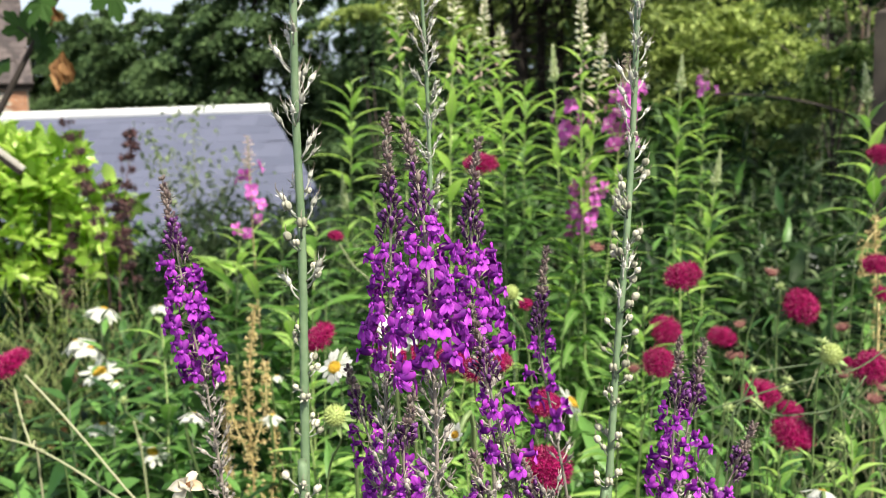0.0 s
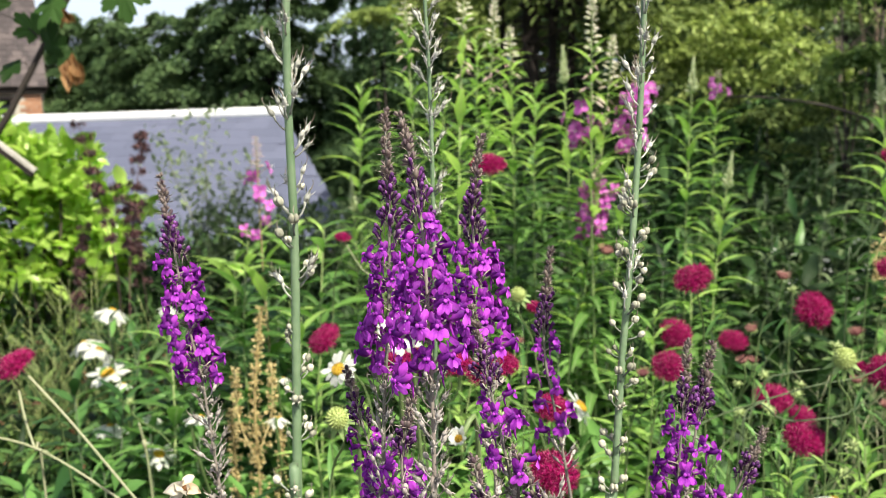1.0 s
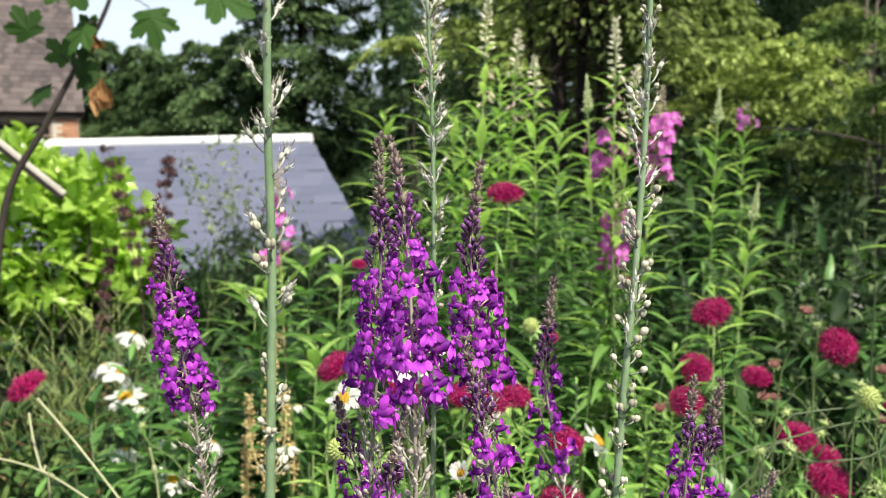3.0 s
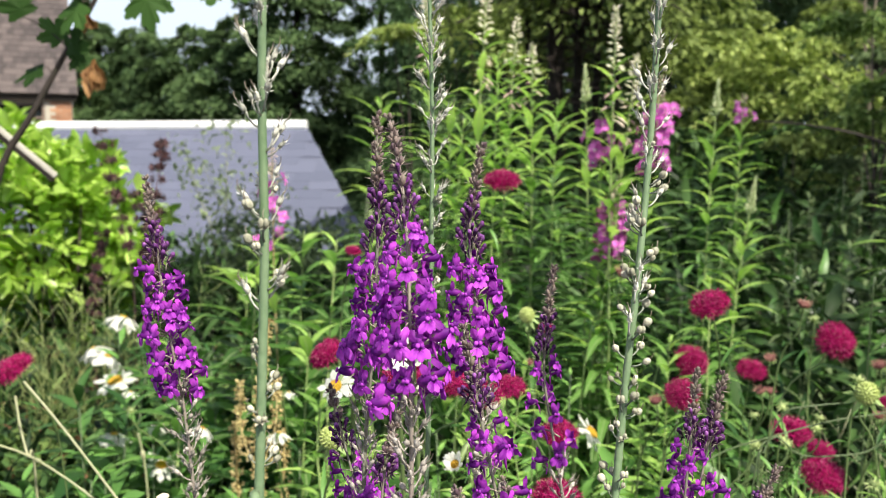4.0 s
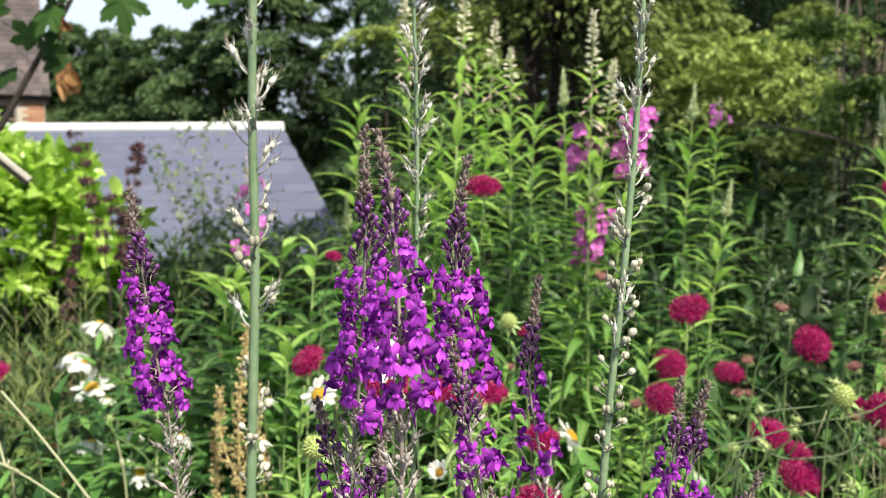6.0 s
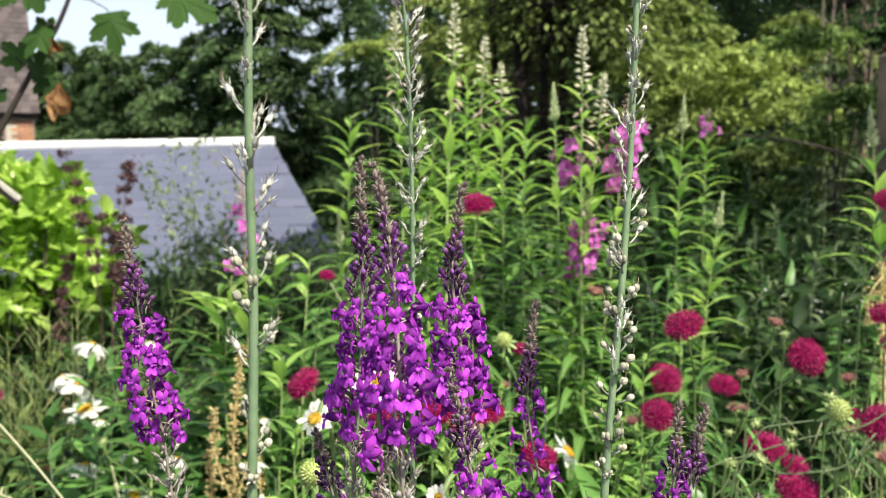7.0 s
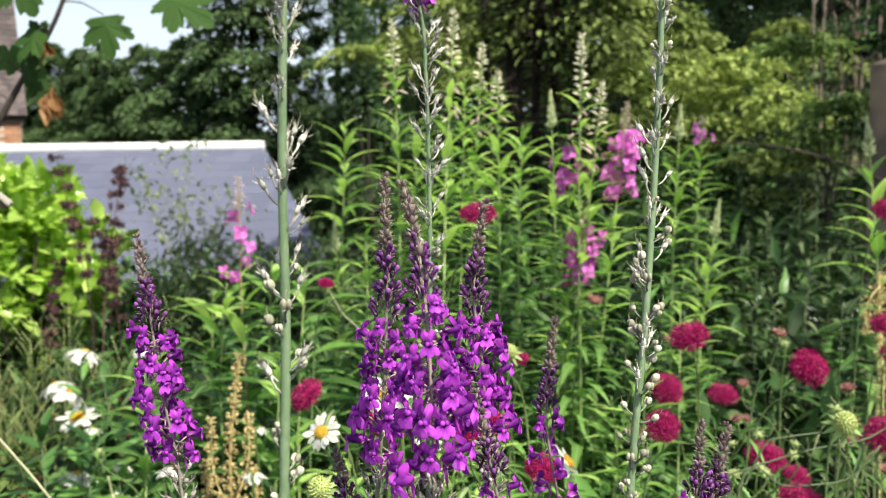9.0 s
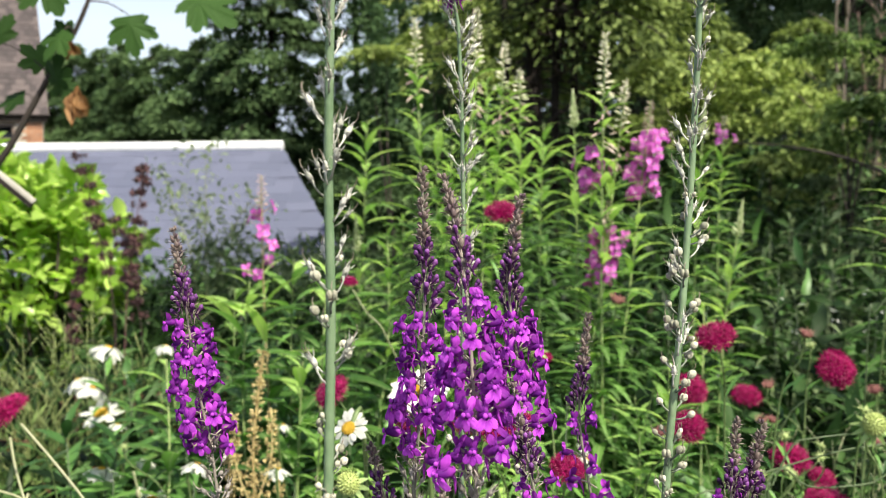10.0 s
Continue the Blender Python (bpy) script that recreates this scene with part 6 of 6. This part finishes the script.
willowherb((0.355, 1.289, 0.881), (0.34, 1.246, 0.529), "leaf", 0.075, 34, leafy=0.3, n_leaf=34)
willowherb((0.3924, 0.82, 0.7537), (0.3929, 0.8112, 0.6824), "leaf", 0.05, 35, young=True, leafy=0.15, n_leaf=30, thick=0.002)
willowherb((0.3066, 0.7707, 0.7628), (0.3022, 0.7638, 0.7061), "leaf", 0.045, 36, young=True, leafy=0.15, n_leaf=28, thick=0.002)
willowherb((-0.441, 1.329, 0.795), (-0.42, 1.247, 0.536), "leaf", 0.12, 37, leafy=0.3, n_leaf=24, broad=True)
willowherb((-0.424, 1.689, 0.857), (-0.424, 1.592, 0.48), "leaf", 0.16, 38, leafy=0.4, n_leaf=28, broad=True)
willowherb((-0.153, 0.977, 0.804), (-0.154, 0.958, 0.65), "leaf", 0.06, 39, young=True, leafy=0.2, n_leaf=30)
willowherb((-0.111, 1.907, 0.995), (-0.124, 1.856, 0.578), "leaf", 0.11, 40)
willowherb((-0.226, 1.279, 0.799), (-0.234, 1.248, 0.547), "leaf", 0.12, 41, leafy=0.3, n_leaf=24, broad=True)


willowherb((0.0451, 0.8775, 0.8117), (0.0434, 0.8618, 0.684), "leaf", 0.05, 51, young=True, leafy=0.2, n_leaf=28, thick=0.002)
willowherb((0.211, 1.077, 0.796), (0.202, 1.054, 0.612), "leaf", 0.06, 52, young=True, leafy=0.2, n_leaf=28, thick=0.002)
willowherb((-0.0939, 0.9238, 0.7784), (-0.0974, 0.9102, 0.6681), "leaf", 0.05, 53, young=True, leafy=0.2, n_leaf=28, thick=0.002)
willowherb((0.3886, 0.8662, 0.7197), (0.3868, 0.8591, 0.6616), "leaf", 0.05, 54, young=True, leafy=0.2, n_leaf=28, thick=0.002)
willowherb((-0.006, 1.621, 1.125), (-0.019, 1.563, 0.65), "leaf", 0.09, 55, young=True)
willowherb((-0.117, 1.502, 0.978), (-0.134, 1.458, 0.621), "leaf", 0.09, 56)


# ---- dock, dark seed spikes, weeds and stalks ----
FLAKE_G = Geo()
for k in range(3):
    FLAKE_G.blade((0, 0, 0), (0.15 * math.cos(2.1 * k), 1, 0.15 * math.sin(2.1 * k)), (math.cos(2.1 * k), 0, math.sin(2.1 * k)), 1, 0.55, -0.3, 0.35, 2, 0, 0.4)
FLAKE = FLAKE_G.mesh("seed_flake", [M_OCHRE])


def dock(pts, side_pts, seed):
    r = random.Random(seed)
    foot, loc = to_ground(pts)
    ob = thing("dock_stalk", foot, "ochre dock stalk packed with dry seed", "seed stalk", "ochre dock stalks")
    tab = arc_table(loc)
    full = tab[1][-1]
    stem = part("stem", Geo().tube(tab[0], [0.002] * len(tab[0]), 6), M_OCHRE, ob)
    runs = [(loc, full - 0.26, full, stem)]
    for sp in side_pts:
        sl = [Vector(p) - foot for p in sp]
        br = part("branch", Geo().tube(line_of(sl, 8), [0.0013] * 9, 5), M_OCHRE, ob)
        runs.append((sl, 0.0, arc_table(sl)[1][-1], br))
    for ln, s0, s1, par in runs:
        tb = arc_table(ln)
        n = int((s1 - s0) / 0.0009)
        for i in range(n):
            s = s0 + (s1 - s0) * i / n
            u = (s - s0) / (s1 - s0)
            if math.sin(s * 300 + seed) < -0.2 - 0.6 * u:
                continue
            p, d = at_length(ln, s, tb)
            w = around(d, i * 2.4, r.uniform(-0.3, 0.5))
            piece("seed_flake", FLAKE, par, frame_of(p + w * r.uniform(0.0, 0.011 - 0.007 * u), w, Z, r.uniform(0.0040, 0.0072)))


dock([(-0.266, 1.111, 0.494), (-0.264, 1.123, 0.599), (-0.268, 1.138, 0.72), (-0.255, 1.153, 0.841)], [[(-0.263, 1.127, 0.629), (-0.29, 1.135, 0.691), (-0.29, 1.133, 0.761)], [(-0.264, 1.129, 0.645), (-0.245, 1.136, 0.704), (-0.245, 1.144, 0.765)]], 3)
dock([(-0.297, 1.139, 0.48), (-0.301, 1.151, 0.573), (-0.305, 1.159, 0.643), (-0.308, 1.166, 0.697)], [[(-0.248, 1.148, 0.556), (-0.24, 1.158, 0.633), (-0.242, 1.165, 0.688)]], 4)

dock([(0.667, 1.313, 0.740), (0.666, 1.317, 0.790), (0.664, 1.322, 0.858), (0.664, 1.326, 0.917)], [[(0.664, 1.324, 0.895), (0.650, 1.322, 0.879), (0.643, 1.322, 0.858), (0.646, 1.320, 0.824)]], 6)

POD_G = Geo().ball((0, 0.3, 0), (0, 1, 0), 0.34, 0.22, 0, 4, 6, 0.4)
for k in range(5):
    POD_G.blade((0, 0, 0), (0.9 * math.cos(1.26 * k), 0.8, 0.9 * math.sin(1.26 * k)), (math.cos(1.26 * k), -1, math.sin(1.26 * k)), 0.75, 0.3, -0.5, 0.3, 2, 0, 0.5)
PODLET = POD_G.mesh("seed_pod", [M_MAROON])


def dark_spike(pts, seed, length):
    r = random.Random(seed)
    foot, loc = to_ground(pts)
    ob = thing("dark_seed_spike", foot, "dark maroon seed spike over the bright shrub", "seed stalk", "dark maroon seed spikes")
    tab = arc_table(loc)
    full = tab[1][-1]
    stem = part("stem", Geo().tube(tab[0], [0.003 - 0.0018 * s / full for s in tab[1]], 6), M_MAROON, ob)
    s = full
    while s > full - length:
        p, d = at_length(loc, s, tab)
        for k in range(r.choice((6, 9, 13))):
            w = around(d, r.uniform(0, 6.3), r.uniform(-0.3, 0.6))
            piece("seed_pod", PODLET, stem, frame_of(p + w * r.uniform(0.0, 0.022), w, Z, r.uniform(0.014, 0.026)))
        s -= r.uniform(0.02, 0.055)


dark_spike([(-0.958, 2.45, 0.486), (-0.967, 2.477, 0.713), (-1.009, 2.501, 0.907), (-1.067, 2.53, 1.138)], 3, 0.38)
dark_spike([(-0.915, 2.397, 0.465), (-0.912, 2.428, 0.718), (-0.889, 2.455, 0.939), (-0.865, 2.474, 1.099)], 5, 0.34)
dark_spike([(-0.912, 2.543, 0.428), (-0.923, 2.568, 0.629), (-0.959, 2.593, 0.832), (-1.006, 2.607, 0.951)], 7, 0.3)
dark_spike([(-1.115, 2.544, 0.434), (-1.127, 2.564, 0.602), (-1.113, 2.585, 0.769), (-1.106, 2.593, 0.836)], 9, 0.25)


def wispy_shrub(pts_list, seed):
    r = random.Random(seed)
    base = Vector(pts_list[0][0])
    foot = Vector((base.x, base.y, 0))
    ob = thing("wispy_shrub", foot, "wispy small-leaved shrub against the slate roof", "shrub")
    pos = []
    for pts in pts_list:
        loc = [Vector((0, 0, -0.02))] + [Vector(p) - foot for p in pts]
        part("branch", Geo().tube(line_of(loc, 14), [0.005 - 0.0003 * i for i in range(15)], 5), M_STRAW, ob)
        for k in range(120):
            p, d = curve_at(loc, 0.35 + 0.65 * r.random())
            pos.append(p + around(d, r.uniform(0, 6.3), 0.2) * r.uniform(0.0, 0.14))
    pos = np.array(pos)
    n = len(pos)
    me = scattered("foliage", *OVAL, pos, random_ways(n, 0.2), random_ways(n, 1.0), 0.029 * rng.uniform(0.6, 1.3, n), M_WISPY)
    tagged(part("foliage", me, None, ob), kind="stuff")


wispy_shrub([[(-1.013, 3.583, 0.692), (-1.016, 3.617, 0.971), (-1.02, 3.647, 1.215)], [(-1.06, 3.583, 0.693), (-1.146, 3.615, 0.951), (-1.198, 3.636, 1.127)], [(-0.967, 3.583, 0.69), (-0.89, 3.608, 0.897), (-0.816, 3.622, 1.011)], [(-0.944, 3.58, 0.666), (-1.054, 3.609, 0.902), (-1.119, 3.626, 1.044)]], 5)


def weed_tuft(at, n, height, label, seed, mat=M_THINSTEM, spread=0.1):
    """Thin upright stalks with slender pods."""
    r = random.Random(seed)
    foot = Vector((at[0], at[1], 0))
    ob = thing("weed_tuft", foot, label, "weed", "thin weeds")
    z = at[2]
    for k in range(n):
        x, y = r.gauss(0, spread), r.gauss(0, spread * 0.6)
        tip = Vector((x * 1.7 + r.uniform(-0.04, 0.04), y * 1.5, z + r.uniform(-height, 0)))
        pts = [Vector((x * 0.5, y * 0.5, -0.01)), Vector((x, y, z * 0.55)), tip]
        g = Geo().tube(line_of(pts, 8), [0.0012 - 0.0001 * i for i in range(9)], 4)
        for j in range(16):
            p, d = curve_at(pts, 0.5 + 0.031 * j)
            q = p + around(d, j * 2.4, 0.9) * r.uniform(0.03, 0.07)
            g.tube([p, p.lerp(q, 0.6), q], [0.0006, 0.0009, 0.0004], 4)
        part("stalk", g, mat, ob)


weed_tuft((-0.778, 1.739, 0.851), 13, 0.18, "thin green weed stalks with slender upright pods", 3, M_WEED, 0.09)
weed_tuft((-0.824, 1.68, 0.782), 12, 0.2, "thin green weed stalks with slender upright pods", 4, M_WEED, 0.09)
weed_tuft((0.609, 1.221, 0.734), 9, 0.14, "thin green weed stalks with slender upright pods", 7, M_STRAW, 0.08)


def bare_stalk(pts, radius, label="long pale-green bare flower stalk", mat=M_STRAW, nodes=()):
    low = Vector(pts[0])
    foot = Vector((low.x, low.y + 0.02, 0))
    ob = thing("bare_stalk", foot, label, "stalk", "bare stalks")
    loc = [Vector((0, 0, -0.01)), Vector((0, -0.01, low.z * 0.6))] + [Vector(p) - foot for p in pts]
    g = Geo().tube(line_of(loc, 24), [radius] * 25, 6)
    for u in nodes:
        p, d = curve_at(loc, u)
        g.ball(p, d, radius * 4, radius * 2.0, 0, 4, 6)
    part("stem", g, mat, ob)


bare_stalk([(-0.26, 0.7621, 0.6927), (-0.2925, 0.7673, 0.735), (-0.35, 0.7761, 0.8065), (-0.3882, 0.7814, 0.8495)], 0.0012)
bare_stalk([(-0.2665, 0.7812, 0.6837), (-0.3158, 0.7866, 0.7276), (-0.3915, 0.7926, 0.7765), (-0.455, 0.7946, 0.7928)], 0.0012, nodes=(0.78,))
bare_stalk([(-0.3963, 0.8094, 0.7491), (-0.3937, 0.7926, 0.7766), (-0.4122, 0.8154, 0.7984), (-0.4278, 0.8383, 0.8203)], 0.0012)
bare_stalk([(-0.342, 0.951, 0.591), (-0.348, 0.959, 0.656), (-0.354, 0.966, 0.708), (-0.362, 0.97, 0.743)], 0.0016, nodes=(0.85,))
WIRY = "thin arching dark-green wiry stem"
bare_stalk([(0.2602, 0.771, 0.7653), (0.2661, 0.7746, 0.7943), (0.2837, 0.7786, 0.8269), (0.2992, 0.7793, 0.8329), (0.3378, 0.7799, 0.8371)], 0.0008, WIRY, M_DARKSTEM)
bare_stalk([(0.1992, 0.7986, 0.7435), (0.2321, 0.8031, 0.7801), (0.2831, 0.8053, 0.7982), (0.3393, 0.8072, 0.8134), (0.3877, 0.8082, 0.8218), (0.4202, 0.8106, 0.8411)], 0.0008, WIRY, M_DARKSTEM)
bare_stalk([(0.2615, 0.7891, 0.7481), (0.2797, 0.7955, 0.8003), (0.3034, 0.7937, 0.7857), (0.335, 0.7936, 0.7851), (0.368, 0.7944, 0.7913), (0.3953, 0.7978, 0.8188)], 0.0008, WIRY, M_DARKSTEM)
bare_stalk([(-0.067, 1.124, 0.764), (-0.092, 1.106, 0.867), (-0.116, 1.109, 0.896), (-0.134, 1.113, 0.926)], 0.0012, "curving pale stem of a small red button flower")


bare_stalk([(0.466, 1.026, 0.886), (0.473, 1.027, 0.904), (0.499, 1.029, 0.937), (0.532, 1.032, 0.989)], 0.0009, WIRY, M_DARKSTEM)


def long_twig():
    a = Vector((1.405, 2.58, 0.977))
    foot = Vector((a.x + 0.1, a.y + 0.1, 0))
    ob = thing("bare_twig", foot, "long bare brown twig arching over the undergrowth", "twig")
    loc = [Vector((0, 0, -0.02)), Vector((0.04, 0, a.z * 0.7)), a - foot, Vector((1.175, 2.596, 1.107)) - foot, Vector((0.959, 2.602, 1.156)) - foot, Vector((0.756, 2.603, 1.166)) - foot]
    part("stem", Geo().tube(line_of(loc, 26), [0.008 - 0.00024 * i for i in range(27)], 6), M_BARK, ob)


long_twig()


def dry_twigs():
    """A tuft of dead pinkish-brown stalks standing over the shrubs."""
    r = random.Random(12)
    foot = Vector((1.96, 4.05, 0))
    ob = thing("dry_twigs", foot, "tuft of dead pinkish-brown twigs above the dark shrubs", "twigs")
    for k in range(9):
        tip = Vector((r.uniform(-0.24, 0.22), r.uniform(-0.1, 0.1), r.uniform(1.6, 2.0)))
        pts = [Vector((r.uniform(-0.03, 0.03), 0, -0.02)), Vector((tip.x * 0.2, tip.y * 0.2, 0.9)), tip]
        g = Geo().tube(line_of(pts, 10), [0.005 - 0.0003 * i for i in range(11)], 5)
        for j in range(7):
            p, d = curve_at(pts, 0.72 + 0.04 * j)
            q = p + around(d, j * 2.4 + k, 0.9) * r.uniform(0.04, 0.10)
            g.tube([p, q], [0.002, 0.001], 4)
        part("twig", g, M_DRYTWIG, ob)


dry_twigs()


def sycamore_leaf():
    """A five-lobed toothed leaf, 1 unit wide, stalk at the origin, along local y."""
    lobes = [(-108, 0.36), (-54, 0.54), (0, 0.64), (54, 0.54), (108, 0.36)]
    pts = [(0.0, 0.02)]
    for i, (deg, ln) in enumerate(lobes):
        for da, f in ((-22, 0.70), (-17, 0.86), (-11, 0.80), (-7, 0.93), (0, 1.0), (7, 0.93), (11, 0.80), (17, 0.86), (22, 0.70)):
            a = radians(deg + da)
            pts.append((math.sin(a) * ln * f, 0.18 + math.cos(a) * ln * f))
        if i < 4:
            a = radians(deg + 27)
            pts.append((math.sin(a) * 0.30, 0.18 + math.cos(a) * 0.30))
    g = Geo()
    bend = lambda x, y: -0.35 * x * x - 0.25 * (y - 0.2) ** 2 + 0.03 * math.sin(9 * x) * math.sin(7 * y)
    vs = [(0, 0.2, 0.0)] + [(x, y, bend(x, y)) for x, y in pts]
    n = len(pts)
    g.add(vs, [(0, 1 + (i + 1) % n, 1 + i) for i in range(n)])
    return g.mesh("leaf", [M_MAPLE], False)


def sycamore_branch():
    low = Vector((-1.01, 1.856, 0.989))
    foot = Vector((low.x - 0.15, low.y, 0))
    ob = thing("sycamore_sapling", foot, "sycamore sapling with lobed green leaves and one brown leaf", "tree")
    L = lambda p: Vector(p) - foot
    pts = [Vector((0, 0, -0.05)), L(low) * 0.6, L(low), L((-0.916, 1.857, 1.158)), L((-0.842, 1.862, 1.284)), L((-0.768, 1.857, 1.402)), L((-0.719, 1.875, 1.551))]
    br = part("trunk", Geo().tube(line_of(pts, 30), [0.0105 - 0.00022 * i for i in range(31)], 8), M_BARK, ob)
    me = sycamore_leaf()
    bg = Geo()
    for k in range(5):
        a = -0.9 + 0.45 * k
        bg.blade((0, 0, 0), (0.55 * math.sin(a), 0.25 * math.cos(3 * k), -1), (0.5 * math.cos(2 * k), -1, 0.2), 0.058 + 0.012 * math.sin(4 * k), 0.034, 0.9 * math.sin(1 + 2 * k), 0.5, 6, 0, 0.6, 0.5, 0.25)
    brown = bg.mesh("brown_leaf", [M_BROWNLEAF])
    for x, y, d, size, way, face in (
        (75, 95, 1.80, 0.09, (0.1, -0.2, 0.6), (-0.3, -0.9, 0.4)), (195, -37, 1.78, 0.115, (0.25, -0.3, -1), (0.1, -0.9, 0.4)), (85, -8, 1.75, 0.095, (-0.4, -0.2, -0.6), (-0.1, -0.75, 0.6)), (34, -110, 1.76, 0.15, (0.35, -0.3, -0.5), (0, -0.7, 0.7)),
        (54, 60, 1.84, 0.085, (-0.5, -0.1, 0.5), (-0.2, -0.8, 0.5)), (20, 110, 1.84, 0.09, (-0.8, -0.1, -0.3), (0, -0.6, 0.8)), (80, 80, 1.80, 0.065, (0.4, -0.3, -0.8), (0.2, -0.9, 0.3)),
        (298, -74, 1.70, 0.145, (0.8, -0.2, -0.45), (0.15, -0.75, 0.6)), (-20, 20, 1.86, 0.10, (-0.4, -0.1, 0.8), (0, -0.9, 0.3)), (95, 5, 1.82, 0.06, (-0.5, 0, 0.6), (0, -0.8, 0.5)),
    ):
        k = d / 1540
        z = EYE_Z + d * math.sin(radians(-7.0)) + (441 - y) * k * 0.9925
        yy = d * 0.9925 + (441 - y) * k * 0.1219
        p = Vector(((x - 784) * k + (441 - y) * k * 0.0314, yy, z - (x - 784) * k * 0.0314)) - foot
        u = min(range(40, 101), key=lambda i: (curve_at(pts, i / 100)[0] - p).length) / 100
        q = curve_at(pts, u)[0]
        part("stalk", Geo().tube(line_of([q, q.lerp(p, 0.5) + Z * 0.01, p], 4), [0.002, 0.0016, 0.0014, 0.0013, 0.0012], 5), M_BARK, ob)
        piece("leaf", me, ob, frame_of(p, way, face, size))
    p = L((-0.769, 1.819, 1.254))
    piece("brown_leaf", brown, ob, frame_of(p, (0, 1, 0), Z, 1.0) @ Matrix.Diagonal((0.72, 0.8, 1.2, 1)))
    piece("brown_leaf", brown, ob, frame_of(p + Vector((0.008, -0.01, 0.004)), (0.4, 1, 0.1), Z, 0.8) @ Matrix.Diagonal((0.7, 0.8, 1.25, 1)))
    p = L((-0.79, 1.851, 1.354))
    piece("brown_leaf", brown, ob, frame_of(p, (0.3, 1, 0.1), Z, 0.6))


EYE_Z = 1.05
sycamore_branch()


def white_blossoms():
    """Tiny white blossoms dotted through the shaded undergrowth."""
    n = 26
    x = rng.uniform(0.72, 1.05, n)
    y = rng.uniform(1.75, 2.1, n)
    z = rng.uniform(0.62, 0.86, n)
    c = np.stack([x, y, z], 1)
    pos = np.repeat(c, 5, 0) + rng.normal(size=(n * 5, 3)) * 0.003
    me = scattered("white_blossom", *FAR, pos, random_ways(n * 5, 0.5), random_ways(n * 5, 1.0), 0.008 * rng.uniform(0.6, 1.3, n * 5), M_WHITE)
    tagged(new("white_blossom", me), "tiny white blossoms in the shaded undergrowth", "blossom", kind="stuff")


white_blossoms()

# the last trees behind the house and the outbuilding
tree("conifer_tree", (-10.188, 25.271, 1.725), 3.9, 2.0, (1.7, 1.5, 1.95), 160, 480, 0.07, M_TREELEAF, "dark-green conifer behind the brick house", LAYER, FAR)


def low_wood():
    """Dark thicket beyond the outbuilding, under the tree crowns."""
    n = 7000
    x, y = rng.uniform(-6.5, -0.3, n), rng.uniform(17.5, 19.5, n)
    z = rng.random(n) * 2.1
    me = scattered("far_thicket", *FAR, np.stack([x, y, z], 1), random_ways(n, -0.2), random_ways(n, 1.0), 0.3 * rng.uniform(0.5, 1.3, n), M_TREELEAF)
    tagged(new("far_thicket", me), "dark thicket under the trees beyond the outbuilding", "wood", kind="stuff")


low_wood()

undergrowth("undergrowth", "loose green shrub leaves before the corner of the slate roof", 1500, (-0.98, -0.28), (3.0, 3.5), (0.80, 0.92), SHORT, 0.05, M_GREYLEAF, 0.5, 0.45, 1)
